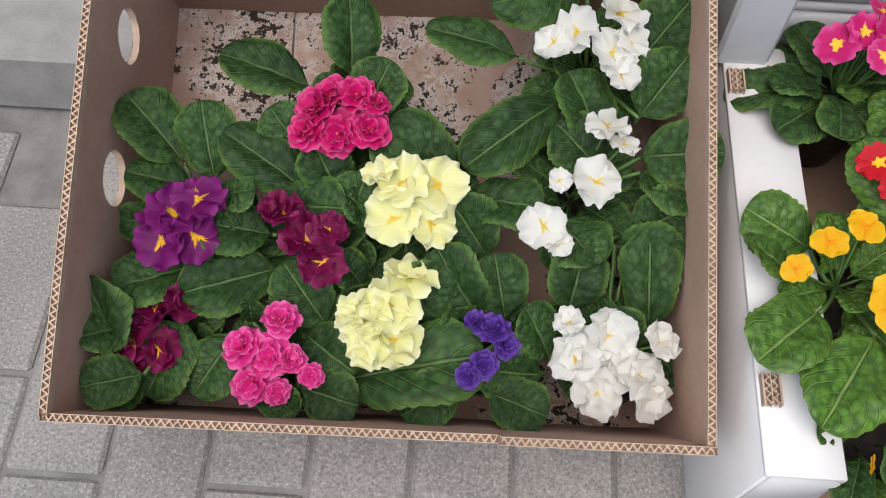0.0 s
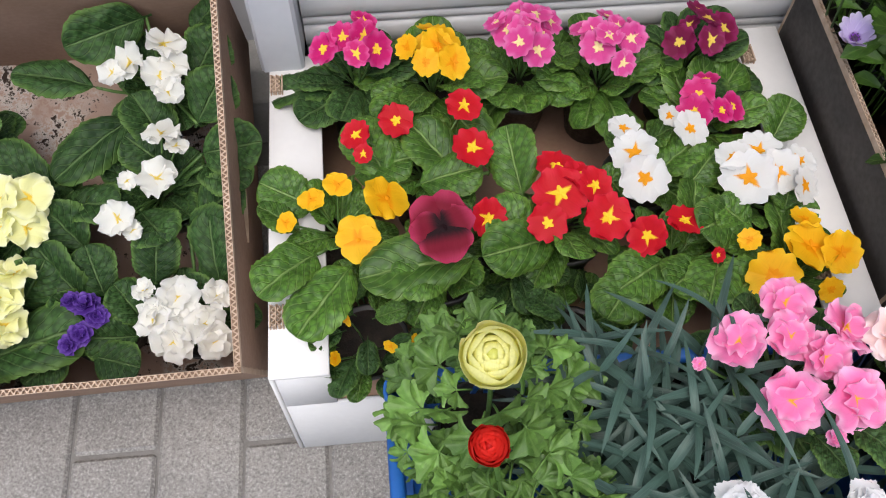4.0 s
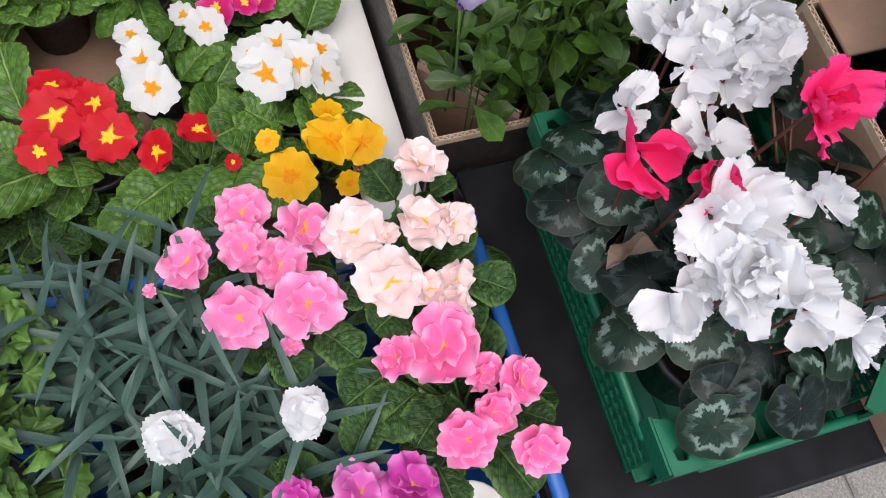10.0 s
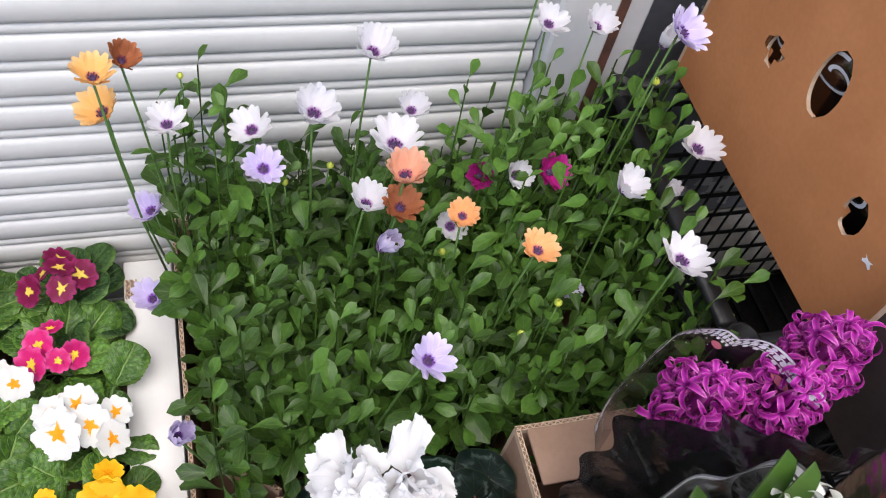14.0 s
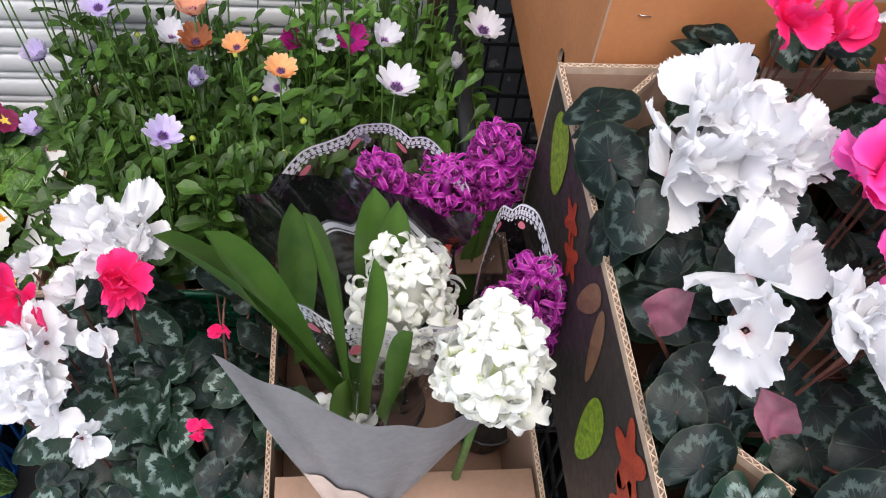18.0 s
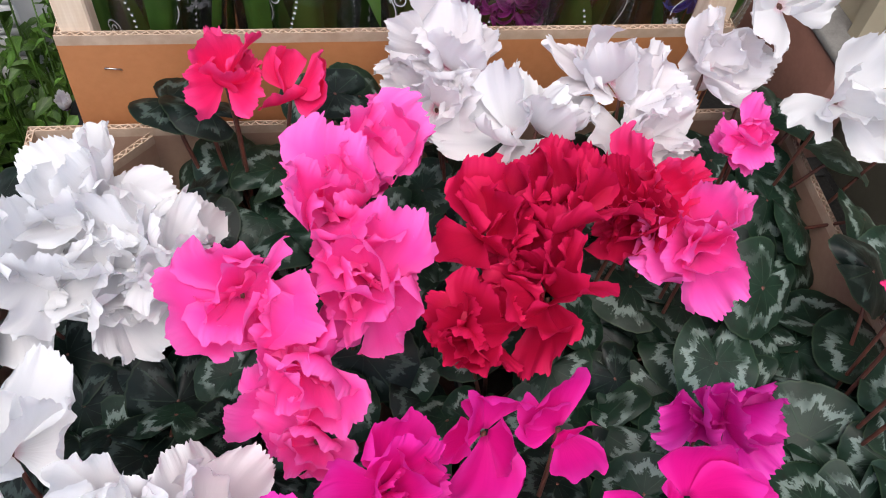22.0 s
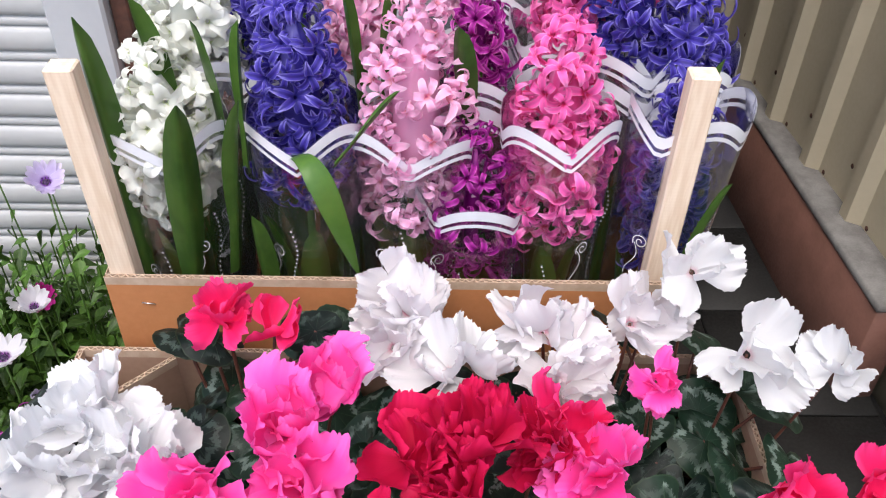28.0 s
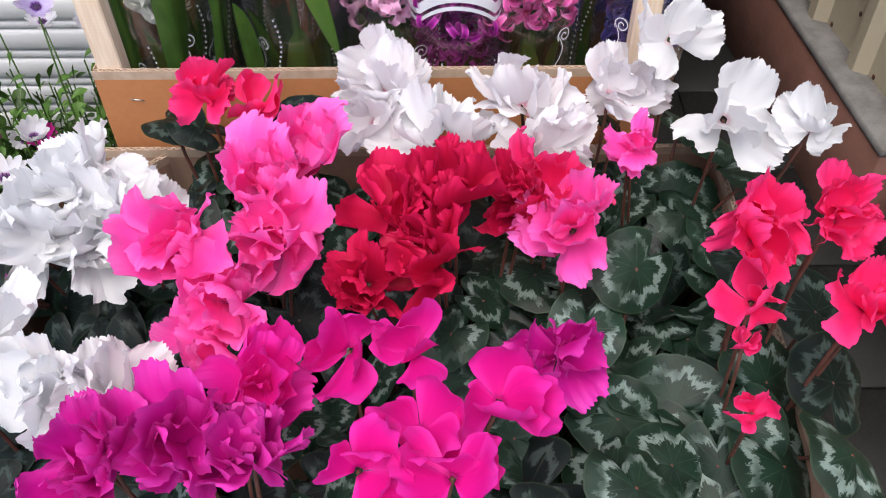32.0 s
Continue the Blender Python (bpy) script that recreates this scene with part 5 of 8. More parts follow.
oval_print(-0.245, 0.690, 0.024, 0.024, PRINT_RED, 0.2, 6)
HB = open_carton("cardboard_box", 1.525, 2.04, 0.170, 0.60, 0.545, 0.845, CARD_ORANGE, CARD_ORANGE, "brown cardboard box with round holes holding wrapped hyacinths", (),
                 ((0.09, 0.125, 0.016, 0.024), (0.205, 0.185, 0.022, 0.04), (0.29, 0.15, 0.013, 0.02)))
for x, y, lean in ((1.548, 0.185, -1.5), (2.025, 0.19, 0.5), (1.575, 0.578, 0), (2.01, 0.578, 0.5)):
    e = thing("corner_post", (x, y, 0.56), "pale sawn wooden corner post of the hyacinth box", "post", "box posts", rot=(0, lean, 0))
    part("stake", Shape().box(-0.0115, 0.0115, -0.010, 0.010, 0, 0.49, 0.0015).mesh("stake", (WOOD,), False), WOOD, e)

# ---- plants ----
def dome(centre, n, rad, lift=0.35, up=(0, 0, 1)):
    """Places and directions for n blossoms over a low dome."""
    out = []
    a0 = rr(0, 6.28)
    upv = Vector(up)
    for i in range(n):
        d = rad * math.sqrt((i + 0.35) / n)
        a = a0 + i * 2.39996
        off = Vector((math.cos(a) * d + rr(-.005, .005), math.sin(a) * d + rr(-.005, .005), -lift * d * d / max(rad, 1e-4) + rr(-0.006, 0.006)))
        nrm = (upv + Vector((math.cos(a), math.sin(a), 0)) * (0.75 * d / rad) + Vector((rr(-.4, .4), rr(-.4, .4), 0))).normalized()
        out.append((Vector(centre) + off, nrm))
    return out


def blade(e, inv, spot, lm, width=1.0):
    """One leaf of a rosette, from its foot to its tip (world places), on a stalk from the crown."""
    a, b = inv @ Vector(spot[:3]), inv @ Vector(spot[3:])
    hem = spot[4] < 0.26
    a.z -= 0.0 if hem else 0.014
    d = b - a
    yaw, elev = math.degrees(math.atan2(d.y, d.x)), math.degrees(math.atan2(d.z, math.hypot(d.x, d.y)))
    k = R.choice((0, 0, 1, 2, 4))
    s = d.length / 0.080
    stem(e, (0, 0, 0.078), a + d * 0.08, 0.0022, STEM_GREEN, 0.004, "leaf_stalk")
    part("leaf", M_PLEAF[k], lm, e, put(a, yaw, elev + (4, 10, 7, 0, 0)[k], rr(-8, 8) if hem else rr(-34, 34), s, s * width * min(1.35, max(0.85, 0.085 / d.length))))


def primrose(x, y, z, tint, label, style="single", spots=None, blades=(), n=6, rad=0.03, crown=0.055, nleaf=7, size=1.2, lsize=0.9, lm=None, rot=(0, 0, 0), group="potted primroses", up=(0, -0.25, 1), hem=False, deep=0.0):
    """A primrose whose flower head centre is at x, y, z. spots: place and size of each flower; blades: foot and tip of the large leaves."""
    lm = lm or L_PRIM
    foot = Vector((x, y, z)) - Euler([radians(a) for a in rot]).to_matrix() @ Vector((0, 0, crown + 0.075))
    e = thing("primrose", tuple(foot), label, "potted plant", group, rot)
    add_pot(e, deep=deep)
    top = Vector((0, 0, crown + 0.075))
    base = Vector((0, 0, 0.078))
    inv = e.matrix_basis.inverted()
    a0 = rr(0, 360)
    for i in range(nleaf):
        f = i / nleaf
        yaw = a0 + i * 137.5 + rr(-14, 14)
        el = (rr(2, 46) + 14 * f) if blades else (rr(-8, 28) + 34 * f)
        s = lsize * rr(0.8, 1.15) * (1.0 - 0.28 * f)
        flat = i % 5
        if hem and math.sin(radians(yaw)) < -0.2:
            el, s, flat = max(el, rr(40, 64)), s * 0.8, 4
        part("leaf", M_PLEAF[flat], lm, e, put(base + Vector((math.cos(radians(yaw)), math.sin(radians(yaw)), 0)) * 0.008 + Vector((0, 0, 0.012 * f)), yaw, el, rr(-30, 30), s))
    for spot in blades:
        blade(e, inv, spot, lm)
    meshes = {"double": M_DOUBLE, "single": M_SINGLE, "viola": M_VIOLA, "ruffled": M_RUFFLED, "wavy": M_WAVY}[style]
    places = []
    if spots:
        reach = max(0.02, max((Vector(p[:3]) - Vector((x, y, z))).length for p in spots))
        for p in spots:
            out = (Vector(p[:3]) - Vector((x, y, z))) / reach
            nrm = Vector(up) + Vector((out.x * 0.5, out.y * 0.5, 0)) + Vector((rr(-.25, .25), rr(-.25, .25), 0))
            places.append((inv @ Vector(p[:3]), (inv.to_3x3() @ nrm).normalized(), p[3] * (1.0 if style == "viola" else 1.2 if style == "single" else 1.08)))
    else:
        places = [(p, nrm, size * rr(0.74, 1.14)) for p, nrm in dome(top, n, rad, up=up)]
    for p, nrm, k in places:
        stem(e, base, p - nrm * 0.004, 0.0012, STEM_GREEN, 0.004)
        spin = math.degrees(math.atan2(nrm.x, -nrm.y)) + rr(-25, 25) if style == "viola" else rr(0, 360)
        part("flower", R.choice(meshes), P["orchid_pale" if tint == "orchid" and R.random() < 0.35 else tint], e, aim(p, nrm, spin, k))
    return e


def in_carton(x, y, z, tint, label, style, spots, blades):
    height = (carton.matrix_basis.inverted() @ Vector((x, y, z))).z
    return primrose(x, y, z, tint, label, style, spots, blades, rot=(TILT_BOX, 0, rr(-10, 10)), crown=height - 0.082, up=(0, -0.15, 1), hem=y < 0.3, nleaf=13, lsize=0.8)


in_carton(-0.125, 0.472, 0.261, "crimson_pink", "primrose with crimson pink double flowers in the carton", "double",
          spots=[(-0.148, 0.476, 0.263, 1.24), (-0.113, 0.487, 0.268, 1.17), (-0.156, 0.455, 0.254, 1.12), (-0.127, 0.454, 0.254, 1.23), (-0.101, 0.459, 0.256, 1.11), (-0.136, 0.488, 0.268, 1.01), (-0.096, 0.482, 0.265, 0.76)],
          blades=[(-0.124, 0.517, 0.258, -0.125, 0.575, 0.293), (-0.156, 0.508, 0.254, -0.234, 0.525, 0.272), (-0.110, 0.483, 0.244, -0.090, 0.520, 0.269), (-0.158, 0.445, 0.228, -0.192, 0.474, 0.250), (-0.124, 0.410, 0.213, -0.148, 0.447, 0.239), (-0.153, 0.414, 0.215, -0.224, 0.454, 0.242)])
in_carton(-0.268, 0.372, 0.219, "purple", "primrose with purple flowers in the carton", "wavy",
          spots=[(-0.272, 0.379, 0.223, 1.16), (-0.250, 0.391, 0.228, 1.09), (-0.279, 0.354, 0.212, 1.10), (-0.251, 0.360, 0.214, 1.08), (-0.288, 0.375, 0.221, 0.80)],
          blades=[(-0.245, 0.417, 0.216, -0.258, 0.474, 0.250), (-0.274, 0.432, 0.223, -0.318, 0.481, 0.253), (-0.263, 0.412, 0.214, -0.315, 0.421, 0.228), (-0.246, 0.406, 0.212, -0.209, 0.410, 0.223)])
in_carton(-0.152, 0.371, 0.219, "wine", "primrose with wine red double flowers in the carton", "ruffled",
          spots=[(-0.171, 0.383, 0.224, 1.00), (-0.149, 0.363, 0.216, 1.05), (-0.133, 0.346, 0.208, 0.98), (-0.180, 0.390, 0.227, 0.65), (-0.129, 0.373, 0.220, 0.75)],
          blades=[(-0.183, 0.377, 0.200, -0.247, 0.379, 0.210), (-0.189, 0.403, 0.210, -0.125, 0.398, 0.218), (-0.173, 0.351, 0.189, -0.252, 0.320, 0.186), (-0.120, 0.378, 0.200, -0.103, 0.421, 0.228)])
in_carton(-0.285, 0.282, 0.170, "wine", "primrose with dark wine flowers sunk among leaves", "ruffled",
          spots=[(-0.283, 0.301, 0.178, 1.11), (-0.258, 0.309, 0.181, 0.91), (-0.302, 0.276, 0.167, 1.18), (-0.277, 0.269, 0.164, 0.92), (-0.304, 0.256, 0.159, 0.93)],
          blades=[(-0.247, 0.350, 0.188, -0.316, 0.321, 0.186), (-0.254, 0.303, 0.168, -0.283, 0.240, 0.152), (-0.288, 0.253, 0.147, -0.324, 0.224, 0.145), (-0.208, 0.292, 0.164, -0.240, 0.241, 0.152),
                  (-0.312, 0.250, 0.170, -0.336, 0.310, 0.205), (-0.280, 0.245, 0.168, -0.326, 0.226, 0.180), (-0.300, 0.284, 0.182, -0.334, 0.268, 0.198)])
in_carton(-0.168, 0.261, 0.173, "hot_pink", "primrose with hot pink double flowers in the carton", "double",
          spots=[(-0.166, 0.296, 0.187, 1.05), (-0.198, 0.272, 0.177, 1.06), (-0.173, 0.266, 0.175, 1.17), (-0.187, 0.243, 0.165, 1.06), (-0.155, 0.264, 0.174, 0.81), (-0.135, 0.252, 0.169, 0.69), (-0.165, 0.237, 0.163, 0.70)],
          blades=[(-0.126, 0.298, 0.166, -0.165, 0.341, 0.194), (-0.154, 0.297, 0.166, -0.109, 0.264, 0.162), (-0.153, 0.250, 0.146, -0.100, 0.235, 0.150), (-0.184, 0.249, 0.146, -0.154, 0.226, 0.146), (-0.200, 0.300, 0.167, -0.198, 0.311, 0.182)])
in_carton(-0.060, 0.404, 0.233, "pale_yellow", "primrose with pale yellow flowers in the carton", "wavy",
          spots=[(-0.066, 0.415, 0.237, 1.32), (-0.034, 0.415, 0.237, 1.25), (-0.072, 0.385, 0.225, 1.20), (-0.039, 0.384, 0.224, 1.08), (-0.087, 0.423, 0.241, 0.75)],
          blades=[(-0.019, 0.435, 0.224, -0.088, 0.458, 0.243), (-0.013, 0.431, 0.222, -0.073, 0.470, 0.249), (-0.014, 0.418, 0.217, 0.054, 0.411, 0.224), (0.019, 0.365, 0.194, -0.019, 0.407, 0.222), (-0.090, 0.395, 0.207, -0.115, 0.408, 0.222)])
in_carton(-0.076, 0.303, 0.190, "pale_yellow", "primrose with creamy yellow double flowers in the carton", "ruffled",
          spots=[(-0.053, 0.336, 0.204, 1.13), (-0.067, 0.312, 0.194, 1.25), (-0.089, 0.301, 0.189, 1.20), (-0.063, 0.285, 0.183, 1.19), (-0.084, 0.278, 0.180, 0.97), (-0.101, 0.306, 0.192, 0.74)],
          blades=[(-0.065, 0.307, 0.170, -0.026, 0.347, 0.197), (-0.127, 0.253, 0.147, 0.001, 0.281, 0.169), (-0.096, 0.336, 0.182, -0.118, 0.355, 0.200)])
in_carton(0.018, 0.284, 0.183, "violet", "primrose with violet double flowers in the carton", "double",
          spots=[(0.024, 0.300, 0.189, 0.89), (0.035, 0.288, 0.184, 0.72), (0.009, 0.304, 0.191, 0.73), (0.017, 0.270, 0.176, 0.78), (0.004, 0.260, 0.172, 0.73)],
          blades=[(0.017, 0.309, 0.171, -0.028, 0.360, 0.203), (0.036, 0.313, 0.173, 0.024, 0.359, 0.202), (-0.003, 0.267, 0.153, -0.045, 0.232, 0.148), (0.018, 0.256, 0.149, 0.070, 0.238, 0.151), (0.077, 0.273, 0.156, 0.021, 0.267, 0.163)])
in_carton(0.108, 0.545, 0.292, "white", "primrose with white flowers and broad leaves in the carton", "wavy",
          spots=[(0.085, 0.553, 0.295, 1.11), (0.123, 0.570, 0.303, 1.05), (0.116, 0.536, 0.288, 1.04), (0.064, 0.543, 0.291, 0.76), (0.133, 0.547, 0.293, 0.81), (0.125, 0.518, 0.281, 0.75)],
          blades=[(0.041, 0.545, 0.270, -0.041, 0.562, 0.287), (0.083, 0.516, 0.258, -0.000, 0.450, 0.240), (0.102, 0.627, 0.304, 0.026, 0.579, 0.294), (0.147, 0.548, 0.271, 0.183, 0.587, 0.298), (0.147, 0.495, 0.249, 0.184, 0.540, 0.278), (0.145, 0.599, 0.293, 0.182, 0.622, 0.312)])
in_carton(0.095, 0.424, 0.241, "white", "primrose with scattered white flowers in the carton", "wavy",
          spots=[(0.115, 0.473, 0.262, 0.97), (0.108, 0.425, 0.242, 1.07), (0.075, 0.426, 0.242, 0.51), (0.063, 0.387, 0.226, 1.01), (0.131, 0.459, 0.256, 0.62), (0.079, 0.373, 0.220, 0.56)],
          blades=[(0.113, 0.474, 0.240, 0.091, 0.520, 0.269), (0.122, 0.446, 0.229, 0.077, 0.476, 0.251), (0.075, 0.410, 0.213, 0.111, 0.368, 0.206), (0.092, 0.323, 0.177, 0.102, 0.369, 0.206), (0.150, 0.453, 0.231, 0.201, 0.428, 0.231), (0.148, 0.464, 0.236, 0.213, 0.462, 0.245)])
in_carton(0.128, 0.280, 0.182, "white", "primrose with ageing white double flowers in the carton", "ruffled",
          spots=[(0.125, 0.300, 0.189, 1.06), (0.098, 0.280, 0.181, 1.00), (0.153, 0.270, 0.176, 1.06), (0.118, 0.254, 0.170, 1.06), (0.162, 0.251, 0.169, 1.00), (0.169, 0.294, 0.194, 0.83), (0.091, 0.307, 0.198, 0.61), (0.135, 0.273, 0.178, 0.95), (0.102, 0.293, 0.186, 0.72)],
          blades=[(0.168, 0.311, 0.172, 0.158, 0.382, 0.212), (0.079, 0.284, 0.160, 0.057, 0.320, 0.185), (0.143, 0.396, 0.207, 0.192, 0.413, 0.225), (0.128, 0.388, 0.204, 0.183, 0.373, 0.208), (0.154, 0.295, 0.165, 0.132, 0.320, 0.185)])

TG = "tray primroses"


def in_tray(x, y, z, tint, label, style="single", spots=None, blades=(), **kw):
    kw.setdefault("lm", L_PRIM2)
    kw.setdefault("nleaf", 7 if blades else 14)
    kw.setdefault("lsize", 0.8 if blades else 1.0)
    return primrose(x, y, z, tint, label, style, spots, blades, crown=z - 0.229, group=TG, **kw)


in_tray(0.340, 0.548, 0.322, "magenta_eye", "primrose with magenta flowers in the white tray", n=7, rad=0.036, lm=L_PRIM)
in_tray(0.432, 0.530, 0.318, "yellow", "primrose with golden yellow flowers at the back of the tray", n=7, rad=0.034)
in_tray(0.540, 0.540, 0.335, "pink_eye", "primrose with bright pink flowers in the white tray", n=9, rad=0.036)
in_tray(0.636, 0.525, 0.330, "pink_eye", "primrose with pink pale-eyed flowers in the white tray", n=9, rad=0.036)
in_tray(0.745, 0.538, 0.320, "darkplum_eye", "primrose with plum flowers at the back of the tray", n=6, rad=0.034, lm=L_PRIM)
in_tray(0.740, 0.445, 0.300, "magenta_eye", "primrose with magenta pink flowers in the white tray", n=5, rad=0.032)
in_tray(0.312, 0.340, 0.286, "yellow", "pansy with golden yellow flowers leaning over the tray edge", "viola",
        spots=[(0.365, 0.350, 0.283, 1.45), (0.334, 0.302, 0.283, 1.36), (0.316, 0.365, 0.293, 0.85), (0.287, 0.352, 0.288, 0.79), (0.260, 0.329, 0.283, 0.67)],
          blades=[(0.325, 0.405, 0.261, 0.389, 0.409, 0.271), (0.293, 0.365, 0.261, 0.236, 0.382, 0.271), (0.292, 0.311, 0.261, 0.237, 0.266, 0.271), (0.329, 0.291, 0.261, 0.274, 0.212, 0.271), (0.274, 0.337, 0.261, 0.234, 0.358, 0.271)])
in_tray(0.421, 0.291, 0.312, "pansy", "pansy with a large velvety dark red flower", "viola",
        spots=[(0.421, 0.291, 0.312, 1.98)],
          blades=[(0.465, 0.275, 0.278, 0.349, 0.257, 0.288), (0.434, 0.265, 0.278, 0.375, 0.246, 0.288)])
in_tray(0.410, 0.409, 0.292, "red_eye", "primrose with small red flowers in the white tray", "single",
        spots=[(0.338, 0.430, 0.292, 0.91), (0.345, 0.404, 0.292, 0.62), (0.383, 0.446, 0.292, 1.05), (0.461, 0.461, 0.292, 1.13), (0.464, 0.402, 0.292, 1.22), (0.470, 0.311, 0.292, 1.09)],
          blades=[(0.372, 0.387, 0.270, 0.337, 0.451, 0.280), (0.455, 0.383, 0.270, 0.405, 0.441, 0.280), (0.397, 0.380, 0.270, 0.463, 0.383, 0.280), (0.482, 0.388, 0.270, 0.500, 0.428, 0.280)])
in_tray(0.563, 0.327, 0.302, "red_eye", "primrose with scarlet yellow-eyed flowers in the white tray", "single",
        spots=[(0.550, 0.362, 0.302, 1.18), (0.548, 0.328, 0.302, 1.61), (0.586, 0.335, 0.302, 1.04), (0.593, 0.295, 0.302, 1.33), (0.530, 0.294, 0.302, 1.07), (0.572, 0.350, 0.302, 0.98)],
          blades=[(0.516, 0.343, 0.280, 0.503, 0.419, 0.290), (0.530, 0.294, 0.280, 0.477, 0.318, 0.290), (0.549, 0.299, 0.280, 0.472, 0.266, 0.290), (0.547, 0.307, 0.280, 0.559, 0.261, 0.290)])
in_tray(0.669, 0.270, 0.292, "red_eye", "primrose with few scarlet flowers in the white tray", "single",
        spots=[(0.633, 0.275, 0.292, 1.14), (0.675, 0.290, 0.292, 1.03), (0.700, 0.247, 0.292, 0.44)],
          blades=[(0.657, 0.260, 0.270, 0.600, 0.225, 0.280), (0.678, 0.272, 0.270, 0.709, 0.331, 0.280), (0.694, 0.255, 0.270, 0.652, 0.221, 0.280), (0.716, 0.267, 0.270, 0.685, 0.206, 0.280), (0.623, 0.250, 0.270, 0.584, 0.199, 0.280)])
in_tray(0.660, 0.388, 0.302, "white_eye", "primrose with white orange-eyed flowers in the white tray", "single",
        spots=[(0.637, 0.373, 0.302, 1.40), (0.641, 0.340, 0.302, 1.38), (0.704, 0.400, 0.302, 1.10), (0.685, 0.419, 0.302, 0.83), (0.631, 0.407, 0.302, 0.89)],
          blades=[(0.657, 0.406, 0.280, 0.687, 0.410, 0.290), (0.662, 0.363, 0.280, 0.707, 0.390, 0.290), (0.692, 0.342, 0.280, 0.729, 0.370, 0.290), (0.626, 0.339, 0.280, 0.602, 0.359, 0.290)])
in_tray(0.778, 0.342, 0.302, "white_eye", "primrose with white orange-eyed flowers near the tray edge", "single",
        spots=[(0.752, 0.331, 0.302, 1.60), (0.771, 0.364, 0.302, 1.23), (0.785, 0.336, 0.302, 1.28), (0.742, 0.358, 0.302, 1.01), (0.812, 0.348, 0.302, 1.03), (0.808, 0.316, 0.302, 1.08)],
          blades=[(0.804, 0.394, 0.280, 0.833, 0.434, 0.290), (0.795, 0.303, 0.280, 0.805, 0.339, 0.290), (0.757, 0.285, 0.280, 0.719, 0.306, 0.290), (0.750, 0.310, 0.280, 0.697, 0.279, 0.290)])
in_tray(0.786, 0.241, 0.292, "yellow", "primrose with golden yellow flowers near the tray edge", "single",
        spots=[(0.797, 0.248, 0.292, 1.43), (0.750, 0.219, 0.292, 1.39), (0.827, 0.239, 0.292, 1.24), (0.801, 0.281, 0.292, 0.86), (0.803, 0.198, 0.292, 0.70), (0.737, 0.262, 0.292, 0.64)],
          blades=[(0.753, 0.262, 0.270, 0.720, 0.290, 0.280), (0.773, 0.236, 0.270, 0.708, 0.210, 0.280)])


def pansy_green(x, y, z, label, buds):
    """A leafy pansy plant with a few closed yellow flowers."""
    e = thing("pansy", (x, y, z - 0.12), label, "potted plant", TG)
    add_pot(e, deep=max(-0.04, z - 0.12 - 0.1535))
    for i in range(26):
        a = i * 137.5
        f = math.sqrt((i + 0.5) / 26)
        part("leaf", M_PLEAF[i % 5], L_PRIM if i % 3 else L_PRIM2, e, put((math.cos(radians(a)) * 0.05 * f, math.sin(radians(a)) * 0.05 * f, 0.07 + 0.05 * (1 - f) + rr(0, 0.02)), a + rr(-25, 25), rr(-10, 50), rr(-30, 30), rr(0.4, 0.62)))
    for i in range(buds):
        p = Vector((rr(-0.04, 0.05), rr(-0.06, 0.0), 0.14 + rr(0, 0.02)))
        stem(e, (p.x * 0.3, p.y * 0.3, 0.08), p, 0.001, STEM_GREEN, 0.004)
        part("flower", M_VIOLA[i % 3], P["yellow"], e, aim(p, (rr(-1, 1), rr(-1, 0), 0.3), rr(0, 360), 0.45))
    return e


pansy_green(0.335, 0.228, 0.235, "leafy pansy plant with closed yellow flowers at the tray front", 4)
pansy_green(0.440, 0.215, 0.225, "leafy pansy plant at the tray front", 1)
pansy_green(0.560, 0.215, 0.215, "small leafy pansy plant at the tray front", 0)
pansy_green(0.500, 0.300, 0.225, "leafy pansy plant beside the dark red pansy", 0)

BG = "blue crate flowers"


def in_blue(x, y, z, tint, label, spots, blades):
    return primrose(x, y, z, tint, label, "ruffled", spots, blades, crown=0.075, group=BG, nleaf=10, lsize=0.9, deep=z - 0.150 - 0.1735)


in_blue(0.694, 0.087, 0.398, "soft_pink", "primrose with soft pink double flowers in the blue crate",
        spots=[(0.698, 0.139, 0.400, 1.01), (0.651, 0.109, 0.400, 1.08), (0.695, 0.109, 0.400, 0.99), (0.743, 0.113, 0.400, 1.10), (0.679, 0.055, 0.400, 1.27), (0.731, 0.052, 0.400, 1.29), (0.718, 0.089, 0.400, 0.89), (0.617, 0.096, 0.390, 0.28), (0.712, 0.025, 0.390, 0.41)],
          blades=[(0.733, 0.039, 0.378, 0.757, 0.006, 0.388), (0.698, 0.034, 0.378, 0.713, 0.001, 0.388), (0.754, 0.063, 0.378, 0.776, 0.049, 0.388), (0.683, 0.132, 0.378, 0.666, 0.152, 0.388)])
in_blue(0.830, 0.076, 0.400, "peach", "primrose with pale peach double flowers in the blue crate",
        spots=[(0.850, 0.148, 0.400, 1.02), (0.784, 0.101, 0.400, 1.16), (0.840, 0.097, 0.400, 1.08), (0.863, 0.088, 0.400, 0.79), (0.800, 0.053, 0.400, 1.27), (0.828, 0.039, 0.400, 0.62), (0.851, 0.042, 0.400, 0.77), (0.842, 0.022, 0.400, 0.80), (0.808, 0.093, 0.400, 0.44)],
          blades=[(0.828, 0.127, 0.378, 0.813, 0.160, 0.388), (0.855, 0.129, 0.378, 0.876, 0.135, 0.388), (0.863, 0.051, 0.378, 0.891, 0.027, 0.388), (0.814, 0.042, 0.378, 0.781, 0.021, 0.388)])
